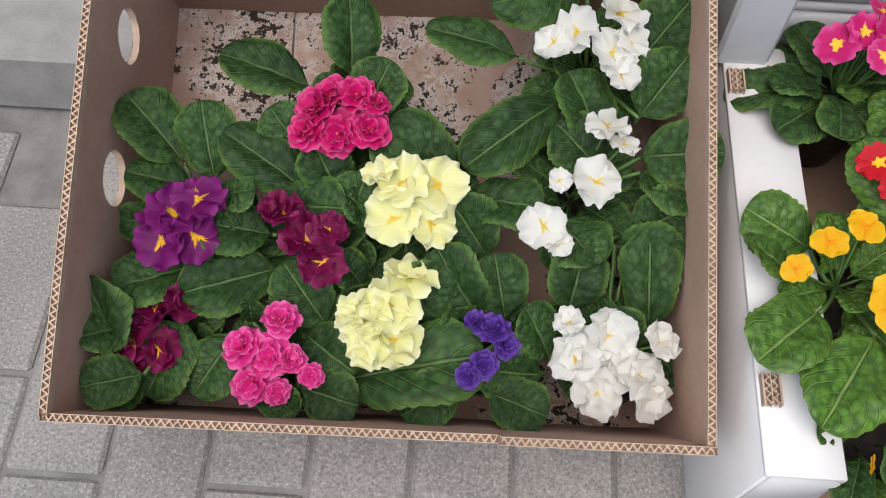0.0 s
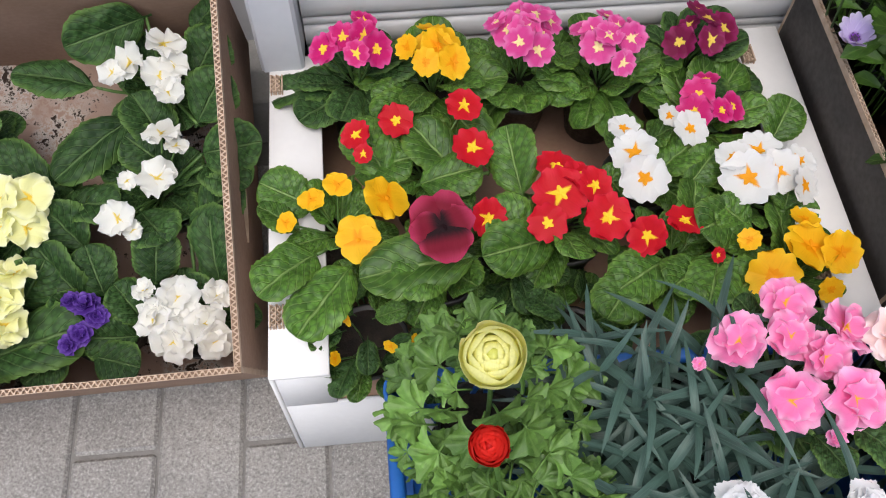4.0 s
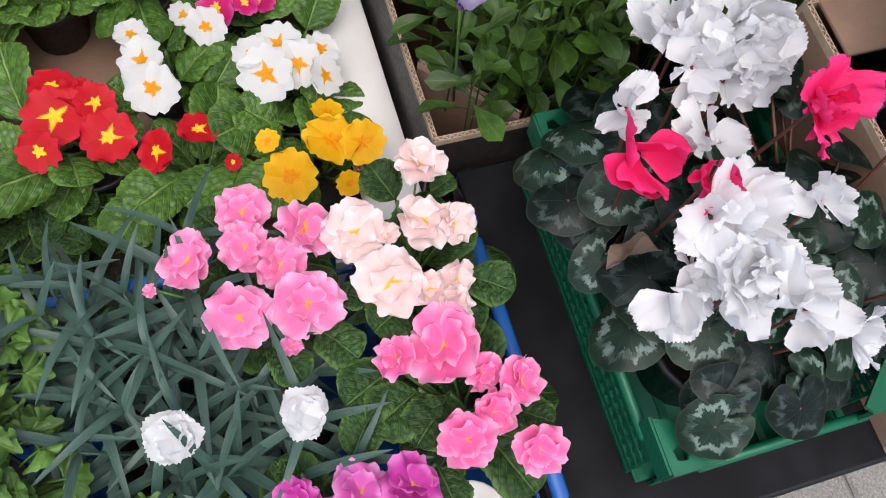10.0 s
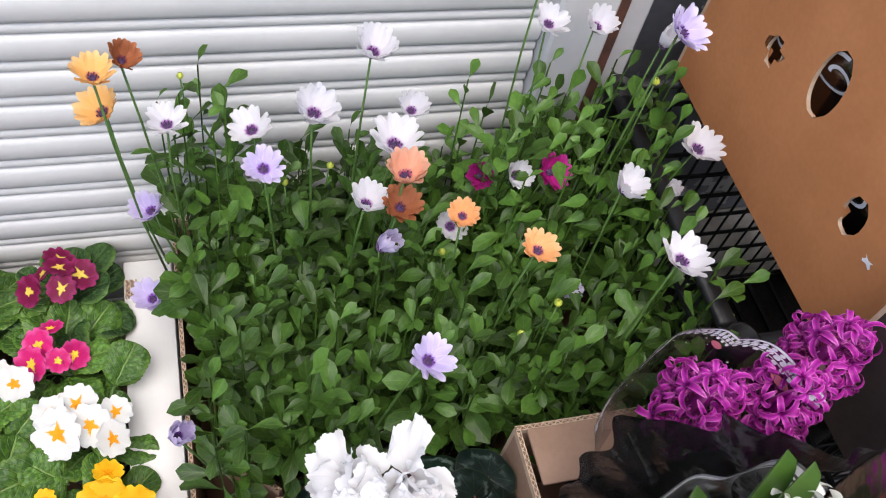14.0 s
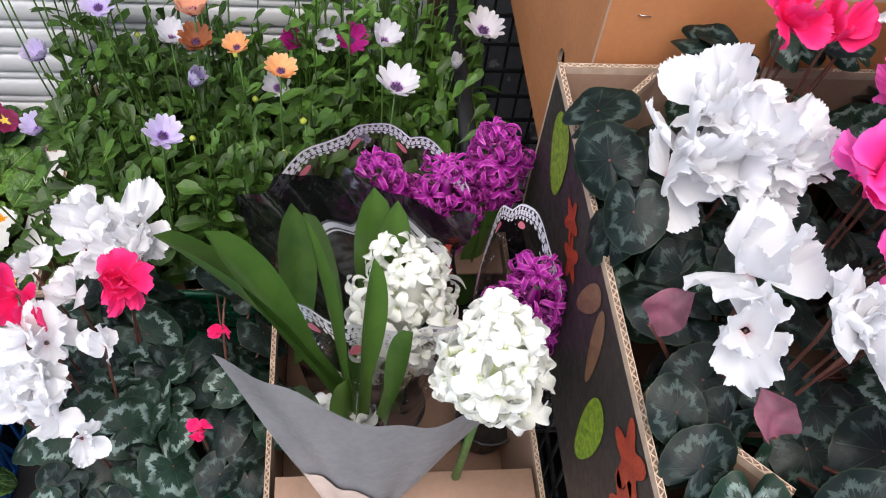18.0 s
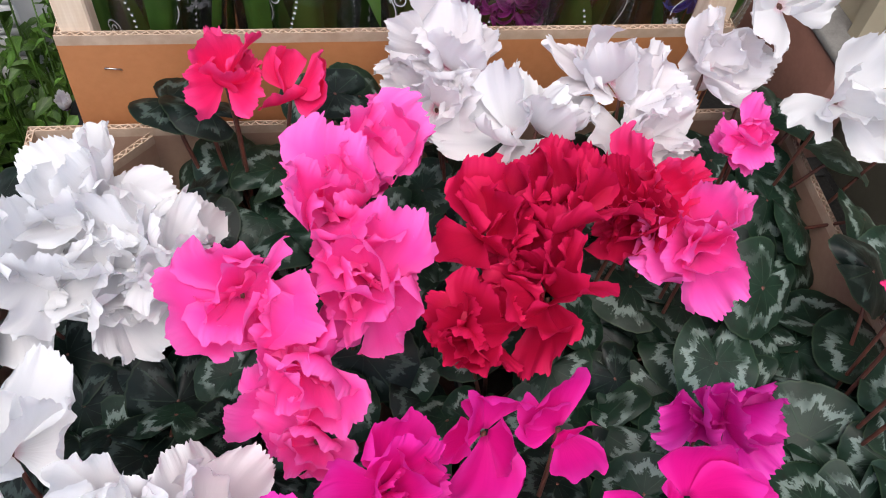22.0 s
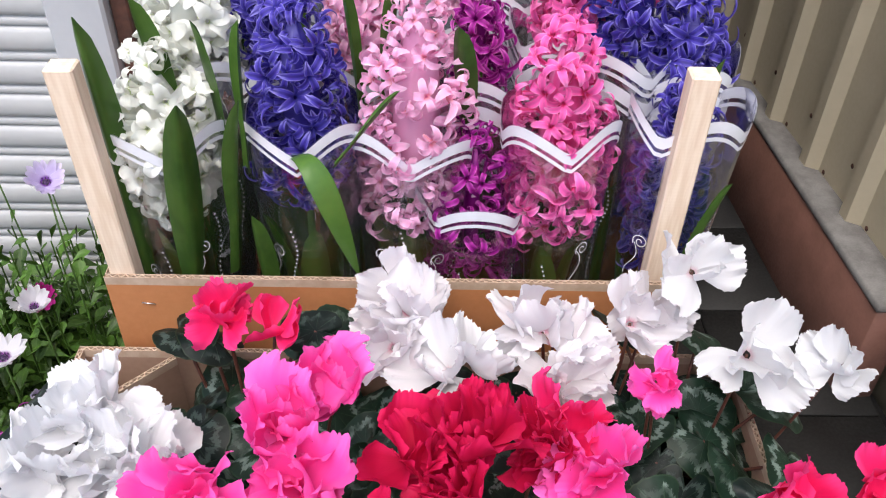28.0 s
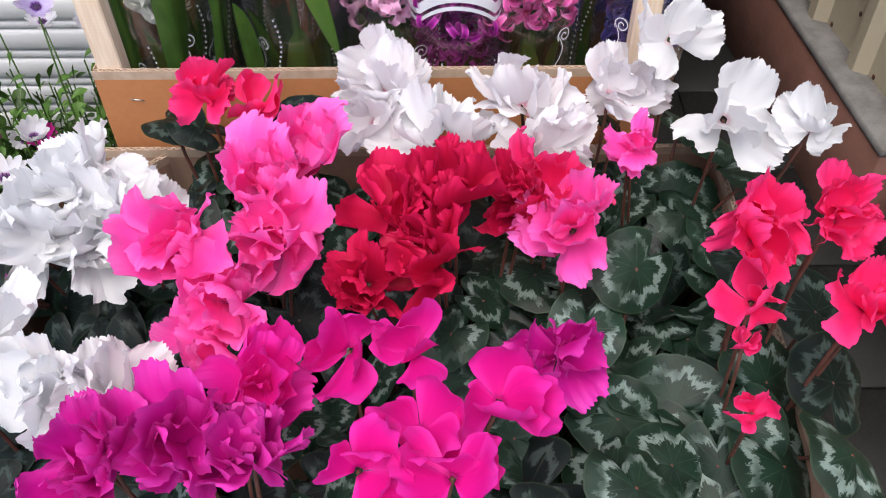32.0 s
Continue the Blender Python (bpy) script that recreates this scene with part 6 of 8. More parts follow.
in_blue(0.839, -0.052, 0.400, "pink", "primrose with rose pink double flowers in the blue crate",
        spots=[(0.826, -0.009, 0.400, 1.43), (0.787, -0.010, 0.400, 0.77), (0.848, -0.038, 0.400, 0.69), (0.874, -0.052, 0.400, 0.88), (0.846, -0.068, 0.400, 0.95), (0.822, -0.083, 0.400, 1.07), (0.872, -0.104, 0.400, 1.00)],
          blades=[(0.790, -0.008, 0.378, 0.746, -0.030, 0.388), (0.803, -0.031, 0.378, 0.761, -0.053, 0.388), (0.825, -0.040, 0.378, 0.789, -0.072, 0.388), (0.866, -0.067, 0.378, 0.890, -0.085, 0.388), (0.787, -0.053, 0.378, 0.809, -0.051, 0.388)])
in_blue(0.724, -0.136, 0.400, "orchid", "primrose with orchid purple flowers in the blue crate",
        spots=[(0.692, -0.091, 0.400, 0.76), (0.735, -0.099, 0.400, 1.07), (0.707, -0.115, 0.400, 0.92), (0.772, -0.104, 0.400, 0.99), (0.680, -0.131, 0.400, 1.16), (0.727, -0.140, 0.400, 0.96), (0.757, -0.140, 0.400, 0.72), (0.713, -0.161, 0.400, 0.87), (0.781, -0.164, 0.400, 0.98), (0.738, -0.178, 0.400, 0.92), (0.663, -0.168, 0.400, 1.18)],
          blades=[(0.734, -0.073, 0.378, 0.754, -0.046, 0.388), (0.698, -0.071, 0.378, 0.682, -0.067, 0.388), (0.796, -0.089, 0.378, 0.801, -0.126, 0.388), (0.671, -0.108, 0.378, 0.634, -0.117, 0.388), (0.715, -0.186, 0.378, 0.690, -0.191, 0.388)])


def buttercup(x, y, z, label, blooms, spread=0.092, count=40, height=0.115):
    """A florist's buttercup: cut leaves in a mound, cup flowers on stems. z is the soil."""
    e = thing("buttercup", (x, y, z - 0.065), label, "potted plant", BG)
    add_pot(e, deep=z - 0.065 - 0.1735)
    count = int(count * 1.25)
    for i in range(count):
        a = i * 137.5 + rr(-20, 20)
        f = math.sqrt((i + 0.5) / count)
        h = 0.07 + height * (1 - 0.6 * f * f) * rr(0.7, 1.05)
        p = Vector((math.cos(radians(a)) * spread * f * 0.7, math.sin(radians(a)) * spread * f * 0.7, h))
        part("leaf", M_RLEAF[i % 5], L_RAN, e, put(p, a + rr(-30, 30), rr(-10, 55) - 20 * f, rr(-45, 45), rr(0.6, 1.05)))
    inv = e.matrix_basis.inverted()
    for (bx, by, bz), tint, r, nrm in blooms:
        p = inv @ Vector((bx, by, bz))
        stem(e, (0, 0, 0.07), p - Vector(nrm) * r * 0.3, 0.0022, STEM_GREEN, 0.006)
        part("flower", buttercup_blossom(r, int(r * 1e5), 5 if tint == "ran_yellow" else 8), P[tint], e, aim(p, nrm, rr(0, 360)))
    return e


buttercup(0.440, 0.085, 0.300, "buttercup plant with one lemon yellow ball-shaped flower", [((0.438, 0.090, 0.462), "ran_yellow", 0.0245, (-0.05, -0.25, 1))], count=50)
buttercup(0.447, -0.015, 0.295, "buttercup plant with one red cup flower", [((0.427, 0.020, 0.470), "ran_red", 0.0140, (-0.2, -0.35, 1))])
buttercup(0.455, -0.100, 0.295, "leafy buttercup plant without flowers", [])
buttercup(0.620, -0.130, 0.280, "low leafy buttercup plant at the crate front", [], 0.07, 34, 0.08)
buttercup(0.545, -0.140, 0.300, "buttercup plant with one magenta cup flower", [((0.526, -0.128, 0.432), "ran_mag", 0.0170, (0.05, -0.3, 1))])


def carnation(x, y, z, label, blooms, count=72):
    e = thing("carnation", (x, y, z - 0.065), label, "potted plant", BG)
    add_pot(e, deep=z - 0.065 - 0.1735)
    shoots = count // 9
    for k in range(shoots):
        a = k * 137.5 + rr(-20, 20)
        reach = 0.075 * math.sqrt((k + 0.6) / shoots)
        tip = Vector((math.cos(radians(a)) * reach, math.sin(radians(a)) * reach, rr(0.13, 0.165) - 0.35 * reach))
        foot = Vector((tip.x * 0.25, tip.y * 0.25, 0.068))
        stem(e, foot, tip, 0.0014, L_CARN, 0.008)
        for m in range(8):
            if len(CARN_MESH) < 8:
                CARN_MESH.append(leaf_shape(0.09, 0.0100, 0.15 + 0.1 * len(CARN_MESH), 0.0, 0.3, 0.5, 10, 2, 0, 0.02, m).mesh("leaf", (STEM_GREEN,), True))
            g = (m // 2) / 3
            part("leaf", R.choice(CARN_MESH), L_CARN, e, put(foot.lerp(tip, 0.25 + 0.75 * g), a + 90 * (m // 2) + 180 * (m % 2) + rr(-25, 25), rr(8, 34) + 26 * g, rr(-25, 25), rr(0.85, 1.2) * (1.0 - 0.3 * g)))
    inv = e.matrix_basis.inverted()
    for (bx, by, bz), r, nrm in blooms:
        p = inv @ Vector((bx, by, bz))
        stem(e, (0, 0, 0.07), p, 0.0018, STEM_GREEN, 0.006)
        part("flower", carnation_blossom(r, int(bx * 1e3)), P["pure_white"], e, aim(p, nrm, rr(0, 360)))
    return e


CARN_MESH = []
carnation(0.550, 0.070, 0.305, "carnation plant with narrow blue-green leaves", [], 84)
carnation(0.625, 0.085, 0.305, "small carnation plant with arching blue-green leaves", [], 60)
carnation(0.600, -0.010, 0.300, "carnation plant with one white ruffled flower", [((0.615, -0.025, 0.405), 0.0215, (-0.1, -0.3, 1))])
carnation(0.690, -0.030, 0.300, "carnation plant with one white domed flower", [((0.709, -0.033, 0.405), 0.0200, (0.3, -0.3, 1))], 80)


def cyclamen(x, y, z, label, leaves, flowers, lm=None, radius=0.11, group="", lsize=1.02, dark=0.3, pot=1.3):
    """z is the soil. flowers: (place, tint, size, plain)."""
    e = thing("cyclamen", (x, y, z - 0.0975), label, "potted plant", group)
    add_pot(e, (0, 0, 0), pot)
    inv = e.matrix_basis.inverted()
    z0 = 0.0975
    for i in range(leaves):
        a = i * 137.5 + rr(-20, 20)
        f = math.sqrt((i + 0.6) / leaves)
        p = Vector((math.cos(radians(a)) * radius * f, math.sin(radians(a)) * radius * f, z0 + 0.075 * (1 - 0.55 * f * f) + rr(-0.012, 0.012)))
        if z > 0.6:
            p = Vector((min(max(p.x, 1.518 - x), 2.080 - x), min(max(p.y, -0.246 - y), 0.132 - y), p.z))
        nrm = Vector((math.cos(radians(a)) * (0.15 + 0.6 * f), math.sin(radians(a)) * (0.15 + 0.6 * f) - 0.1, 1)) + Vector((rr(-.4, .4), rr(-.4, .4), 0))
        stem(e, (0, 0, z0), p, 0.0016, STEM_BROWN, 0.008, "leaf_stalk")
        part("leaf", M_CLEAF[i % 4], L_CYC_DARK if R.random() < dark else (lm or L_CYC), e, aim(p, nrm, a + 180 + rr(-40, 40), lsize * rr(0.7, 1.15)))
    for (bx, by, bz), tint, s, plain in flowers:
        p = inv @ Vector((bx, by + 0.006, bz - 0.018 * s))
        foot = Vector((p.x * 0.6, p.y * 0.6, z0))
        stem(e, foot, p, 0.0015, STEM_BROWN, 0.006)
        pale = tint in ("cyc_white", "cyc_blush")
        part("flower", R.choice(M_CYCW if pale else (M_CYCP if plain else M_CYC)), P[tint], e,
             aim(p, (rr(-.5, .5), rr(-.9, 0.1), 1), rr(0, 360), s))
        if not plain and s > 0.6:
            side = Vector((rr(-.02, .02), rr(-.015, .02), rr(-.012, .004)))
            stem(e, foot + side * 0.5, p + side, 0.0014, STEM_BROWN, 0.006)
            part("flower", R.choice(M_CYCW if pale else M_CYC), P[tint], e, aim(p + side, (rr(-.8, .8), rr(-1.0, .2), 0.8), rr(0, 360), s * rr(0.75, 0.95)))
    return e


def perforated_sheet():
    """A thin white sheet with round holes, lying in the crate's front corner."""
    e = thing("plastic_sheet", (0.455, -0.135, 0.285), "thin white perforated plastic sheet in the blue crate", "sheet", rot=(8, 0, 6))
    sh = Shape()
    nx, ny = 18, 8
    for i in range(nx):
        for j in range(ny):
            x0, y0 = -0.08 + i * 0.16 / nx, -0.035 + j * 0.07 / ny
            c, o = 0.16 / nx, len(sh.v)
            for k in range(8):
                a = k * 0.7854 + 0.3927
                m = max(abs(math.cos(a)), abs(math.sin(a)))
                sh.v.append((x0 + c / 2 + math.cos(a) / m * c / 2, y0 + c / 2 + math.sin(a) / m * c / 2, 0.0))
                sh.t.append((0, 0))
                sh.v.append((x0 + c / 2 + math.cos(a) * c * 0.27, y0 + c / 2 + math.sin(a) * c * 0.27, 0.0))
                sh.t.append((0, 0))
            for k in range(8):
                b = (k + 1) % 8
                sh.f.append((o + 2 * k, o + 2 * b, o + 2 * b + 1, o + 2 * k + 1))
                sh.m.append(0)
    part("sheet", sh, CARD_WHITE, e)


perforated_sheet()
pot_white = thing("plant_pot", (0.822, -0.135, 0.218), "empty white plastic pot in the blue crate", "pot")
ob = part("wall", pot_shape(0.031, 0.085), CARD_WHITE, pot_white)
CG = "green crate cyclamens"
cyclamen(1.030, 0.070, 0.389, "cyclamen with white and coral red flowers in the green crate", 24,
         [((1.025, 0.127, 0.575), "cyc_white", 1.0, False), ((1.074, 0.120, 0.580), "cyc_white", 1.05, False), ((1.061, 0.086, 0.580), "cyc_white", 0.9, False), ((1.024, 0.093, 0.570), "cyc_white", 0.75, False), ((0.969, 0.077, 0.560), "cyc_white", 0.62, True), ((0.965, 0.042, 0.563), "cyc_coral", 0.85, True),
          ((1.019, 0.045, 0.560), "cyc_white", 0.7, True), ((0.996, 0.006, 0.575), "cyc_coral", 0.55, True), ((1.076, 0.028, 0.605), "cyc_coral", 0.75, False)], group=CG, radius=0.096, dark=0.6)
cyclamen(1.050, -0.055, 0.389, "cyclamen with large white flowers in the green crate", 22,
         [((1.007, -0.018, 0.575), "cyc_white", 0.95, False), ((0.959, -0.054, 0.545), "cyc_white", 0.8, False), ((1.013, -0.077, 0.570), "cyc_white", 1.0, False), ((1.063, -0.026, 0.575), "cyc_white", 0.6, True), ((1.053, -0.113, 0.56), "cyc_white", 0.60, True), ((1.003, -0.050, 0.565), "cyc_white", 0.8, False)], group=CG, radius=0.096, dark=0.4)
cyclamen(1.150, -0.02, 0.389, "dark-leaved cyclamen with a few coral buds in the green crate", 22, [((1.165, 0.01, 0.54), "cyc_coral", 0.35, True), ((1.15, -0.09, 0.52), "cyc_coral", 0.35, True)], group=CG, radius=0.09, dark=0.5)


def leafy(shape_list, count, rx, ry, h0, h1, q, length=(0.028, 0.068)):
    """Many small leaves along upright shoots, joined."""
    sh = Shape()
    for i in range(count):
        x, y = q.uniform(-rx, rx), q.uniform(-ry, ry)
        top = h0 + (h1 - h0) * q.uniform(0.55, 1.0)
        lean = Vector((q.uniform(-.3, .3), q.uniform(-.35, .25), 1)).normalized()
        foot = Vector((x, y, top * 0.35)) - lean * 0.02
        tip = Vector((x, y, top))
        sh.tube([foot, foot.lerp(tip, 0.5), tip], 0.0011, 4, cap=False)
        for k in range(9):
            f = k / 8
            a = k * 137.5 + q.uniform(-20, 20)
            s = q.uniform(*length) / 0.06 * (1.0 - 0.45 * f)
            sh.add(q.choice(shape_list), put(foot.lerp(tip, 0.30 + 0.70 * f), a, 12 + 45 * f + q.uniform(-28, 24), q.uniform(-35, 35), s))
    return sh


OVALS = [leaf_shape(0.060, 0.0245, c, 0.14, 0.34, 2.3, 8, 4, 0.0, 0.10, k) for k, c in enumerate((0.05, 0.25, 0.45, -0.1))]


def daisy(x, y, label, flowers, buds=3, shoots=38, rx=0.085, ry=0.085, h=0.22, z=0.30):
    h += 0.05
    e = thing("african_daisy", (x, y, z - 0.0825), label, "potted plant", "boxed daisies")
    add_pot(e, (0, 0, 0), 1.1)
    q = random.Random(int(x * 1000 + y * 77))
    fo = part("foliage", leafy(OVALS, int(shoots * 1.15), rx, ry, 0.10, 0.09 + h, q), L_OST, e)
    inv = e.matrix_basis.inverted()
    for (bx, by, bz), tint, s, nrm, cup in flowers:
        p = inv @ Vector((bx, by, bz))
        n = Vector((nrm[0] * 0.7 + rr(-.2, .2), -0.08 + nrm[1] * 0.25 + rr(-.15, .15), 1)).normalized()
        stem(e, (p.x * 0.75, p.y * 0.75 + 0.01, 0.12), p - n * 0.003, 0.0013, STEM_GREEN, 0.006)
        fl = part("flower", R.choice(M_DAISY_CUP if cup else M_DAISY), P[tint], e, aim(p, n, rr(0, 360), s * 0.96))
        part("disc", M_DISC[0], CENTRE_DARK, fl, Matrix.Translation((0, 0, 0.001)))
    for i in range(buds // 2):
        p = Vector((rr(-rx, rx), rr(-ry, ry), h + 0.06 + rr(-0.02, 0.05)))
        stem(e, (p.x * 0.8, p.y * 0.8, 0.13), p, 0.001, STEM_GREEN, 0.004)
        part("bud", M_BUD[0], BUD_YELLOW, e, aim(p, (rr(-.4, .4), rr(-.4, .4), 1), 0, rr(0.8, 1.2)))
    return e


W, LI, PE, OR_, MG, YE, BR = "daisy_white", "daisy_lilac", "daisy_peach", "daisy_orange", "daisy_magenta", "daisy_yellow", "daisy_brown"
daisy(0.995, 0.300, "daisy plant with half-closed lilac flowers in the dark box", [((0.890, 0.205, 0.530), LI, 1.0, (0.4, -0.6, 0.8), True), ((1.098, 0.200, 0.618), LI, 0.9, (0.2, -0.5, 1), True)], h=0.15)
daisy(0.985, 0.480, "daisy plant with lilac and apricot flowers beside the shutter", [((0.867, 0.439, 0.385), LI, 1.0, (-0.3, -0.1, 1), True), ((0.877, 0.506, 0.46), LI, 1.0, (-0.6, -0.2, 0.8), True), ((0.848, 0.520, 0.602), YE, 1.05, (-0.4, -0.4, 0.9), False), ((0.848, 0.495, 0.672), YE, 0.9, (0.4, -0.5, 0.8), False), ((0.872, 0.520, 0.668), BR, 0.8, (0.5, -0.6, 0.6), False)], h=0.13, shoots=40)
daisy(1.090, 0.300, "leafy daisy plant in the dark box", [((1.101, 0.378, 0.533), LI, 1.05, (0.3, -0.5, 0.8), True)], h=0.18)
daisy(1.080, 0.470, "daisy plant with white and peach flowers", [((1.041, 0.466, 0.639), W, 1.15, (0.0, -0.35, 1), False), ((1.115, 0.430, 0.627), W, 1.2, (0.1, -0.25, 1), False), ((1.115, 0.383, 0.637), PE, 1.1, (0.1, -0.5, 0.9), False), ((1.113, 0.376, 0.598), BR, 0.95, (0.0, -0.6, 0.7), False), ((1.082, 0.389, 0.590), W, 1.0, (-0.1, -0.3, 1), True), ((0.988, 0.514, 0.570), W, 1.0, (-0.1, -0.25, 1), True), ((0.991, 0.440, 0.595), LI, 0.9, (0.2, -0.4, 1), True), ((1.102, 0.502, 0.68), W, 1.1, (0.0, -0.25, 1), False), ((1.144, 0.482, 0.619), W, 0.9, (0.1, -0.25, 1), True)], h=0.17, shoots=46, buds=4)
daisy(1.215, 0.300, "daisy plant with orange flowers in the dark box", [((1.218, 0.286, 0.635), OR_, 0.80, (0.1, -0.35, 0.9), False), ((1.165, 0.345, 0.618), OR_, 0.72, (0.0, -0.65, 0.75), False)], h=0.19, buds=3)
daisy(1.215, 0.470, "daisy plant with magenta flowers in the dark box", [((1.298, 0.438, 0.558), MG, 0.95, (0.1, -3.0, 0.9), False), ((1.226, 0.455, 0.540), MG, 0.85, (-0.2, -3.0, 1), False), ((1.263, 0.448, 0.545), W, 0.85, (0.1, -2.6, 1), False), ((1.200, 0.440, 0.470), W, 1.0, (0.1, -2.4, 1), False)], h=0.16, shoots=46, buds=4)
daisy(1.340, 0.300, "daisy plant with white flowers near the hyacinth box", [((1.344, 0.251, 0.645), W, 1.1, (0.0, -0.25, 1), True), ((1.334, 0.355, 0.622), W, 1.0, (0.4, -0.3, 1), True), ((1.431, 0.398, 0.55), W, 0.8, (0.3, -0.4, 1), True)], h=0.21, buds=3, rx=0.125, shoots=50)
daisy(1.345, 0.480, "daisy plant with tall white flowers near the door frame", [((1.256, 0.500, 0.780), W, 1.0, (0, -0.3, 1), True), ((1.300, 0.545, 0.671), W, 0.9, (0.2, -0.3, 1), True), ((1.365, 0.420, 0.766), LI, 1.0, (0.3, -1.0, 1), True), ((1.305, 0.330, 0.472), LI, 0.9, (0.3, -0.4, 1), True), ((1.467, 0.432, 0.582), W, 1.15, (0.1, -0.25, 1), True), ((1.36, 0.55, 0.66), W, 1.0, (0, -0.4, 1), True), ((1.43, 0.52, 0.66), W, 1.0, (0, -0.4, 1), True)], h=0.27, shoots=72, buds=3, rx=0.12)

daisy(0.945, 0.545, "tall thin daisy shoots against the shutter", [((0.905, 0.50, 0.60), W, 0.9, (0, -0.4, 1), True)], h=0.29, shoots=8, rx=0.05, ry=0.02, buds=2)


PINK_INK = mottled("pink_print", (0.72, 0.22, 0.28), (0.65, 0.18, 0.24), 30, 0.4, 150, 0.0, vary=0.03)


def sleeve(parent, r0, r1, z0, z1, film, scallops=5, wave=0.018, seed=0, ink=True):
    """A cone of film with a scalloped top and a printed band that follows it."""
    q = random.Random(seed)
    ph, sq = q.uniform(0, 6), q.uniform(0.8, 1.0)

    def top(u):
        return z1 + wave * abs(math.sin(u * math.pi * scallops + ph)) - wave * 0.3

    def at(u, z):
        f = (z - z0) / (z1 - z0)
        r = (r0 + (r1 - r0) * f) * (1 + 0.05 * math.sin(u * 6.2832 * 3 + ph + 4 * f))
        return (math.cos(u * 6.2832) * r, math.sin(u * 6.2832) * r * sq, z)
    ob = part("sleeve", Shape().grid(lambda u, w: at(u, z0 + (top(u) - z0) * w), 30, 6), film, parent, label="clear plastic sleeve" if film is FILM else "dark-tinted plastic sleeve")
    ob.visible_shadow = False
    if ink:
        sw = Shape()
        for u0 in (0.66, 0.84):
            zc = z0 + (z1 - z0) * q.uniform(0.55, 0.72)

            def mark(px, pz):
                u = u0 + px / (r1 * 6.2832)
                return tuple(Vector(at(u, zc + pz)) + Vector((math.cos(u * 6.2832), math.sin(u * 6.2832), 0)) * 0.0008)
            sw.grid(lambda s, w: mark((0.0015 + 0.007 * s + (w - 0.5) * 0.0011) * math.cos(s * 10), (0.0015 + 0.007 * s + (w - 0.5) * 0.0011) * math.sin(s * 10)), 30, 1)
            sw.grid(lambda s, w: mark(-0.0075 + 0.006 * math.sin(s * 5) + (w - 0.5) * 0.001, -0.045 * s), 12, 1)
            for k in range(14):
                sw.grid(lambda s, w: mark(0.018 + 0.004 * math.sin(k * 0.4) + (s - 0.5) * 0.0019, 0.03 - k * 0.0055 + (w - 0.5) * 0.0019), 1, 1)
            for k in range(3):
                sw.grid(lambda s, w: mark(-0.012 + 0.005 * k + math.cos(s * 6.2832) * 0.0032 * w * (1 + 0.4 * math.cos(5 * s * 6.2832)), -0.052 + 0.004 * (k % 2) + math.sin(s * 6.2832) * 0.0032 * w * (1 + 0.4 * math.cos(5 * s * 6.2832))), 20, 1)
        tagged(part("printed_swirl", sw, WHITE_INK, ob), kind="stuff")
        for a, b in ((0.001, 0.012), (0.016, 0.020)) + (((0.026, 0.040), (0.044, 0.048)) if parent.matrix_basis.translation.x > 1.84 and parent.matrix_basis.translation.y > 0.25 else ()):
            part("printed_band", Shape().grid(lambda u, w: tuple(Vector(at(u, top(u) - a - (b - a) * w)) + Vector((math.cos(u * 6.2832), math.sin(u * 6.2832), 0)) * 0.0009), 48, 1), WHITE_INK, ob)
    return ob


M_STRAP = shared([leaf_shape(0.2, 0.040, c, 0.0, 0.42, 1.9, 18, 6, 0.0, 0.0, k) for k, c in enumerate((-0.03, 0.02, 0.09))], "leaf")
SPIKES = {}


def hyacinth(x, y, z, tint, label, height=0.13, rad=0.034, stalk=0.10, nleaf=5, lean=(0, 0), wrap=True, group="wrapped hyacinths", film=None, leaf_s=1.0, wide=0.058, cover=None, slim=1.0):
    """z is the soil's height."""
    e = thing("hyacinth", (x, y, z - 0.065), label, "potted plant", group, rot=(lean[1], lean[0], 0))
    add_pot(e, (0, 0, 0), 0.88)
    b = 0.066
    loose = {"hy_purple": 1, "hy_white": 2, "hy_blue": 3}.get(tint, 0)
    key = (round(height, 2), round(rad, 3), loose)
    if key not in SPIKES:
        SPIKES[key] = [hyacinth_spike(height, rad, k + int(height * 100), {1: 0.0195, 2: 0.0215}.get(loose, 0.0180), loose).mesh("flower_spike", (STEM_GREEN,), True) for k in range(2)]
    part("flower_stem", Shape().tube([(0, 0, b), (0, 0, b + stalk + height * 0.9)], [0.005, 0.003], 8), STEM_GREEN, e)
    part("flower_spike", R.choice(SPIKES[key]), P[tint], e, Matrix.Translation((0, 0, b + stalk)) @ Matrix.Rotation(rr(0, 6.28), 4, 'Z'))
    a0 = rr(0, 360)
    for i in range(nleaf):
        a = a0 + i * 360 / nleaf + rr(-20, 20)
        part("leaf", M_STRAP[i % 3], L_HYA, e, put((math.cos(radians(a)) * 0.012, math.sin(radians(a)) * 0.012, b), a, (rr(85, 92) if math.sin(radians(a)) < 0.3 else rr(80, 90)), rr(-15, 15), leaf_s * rr(0.8, 1.05), slim * rr(0.9, 1.1)))
    if wrap:
        sleeve(e, 0.036, wide, 0.03, cover or (b + stalk + height * 0.36), film or FILM, 4, 0.022, seed=int(x * 1000))
    return e


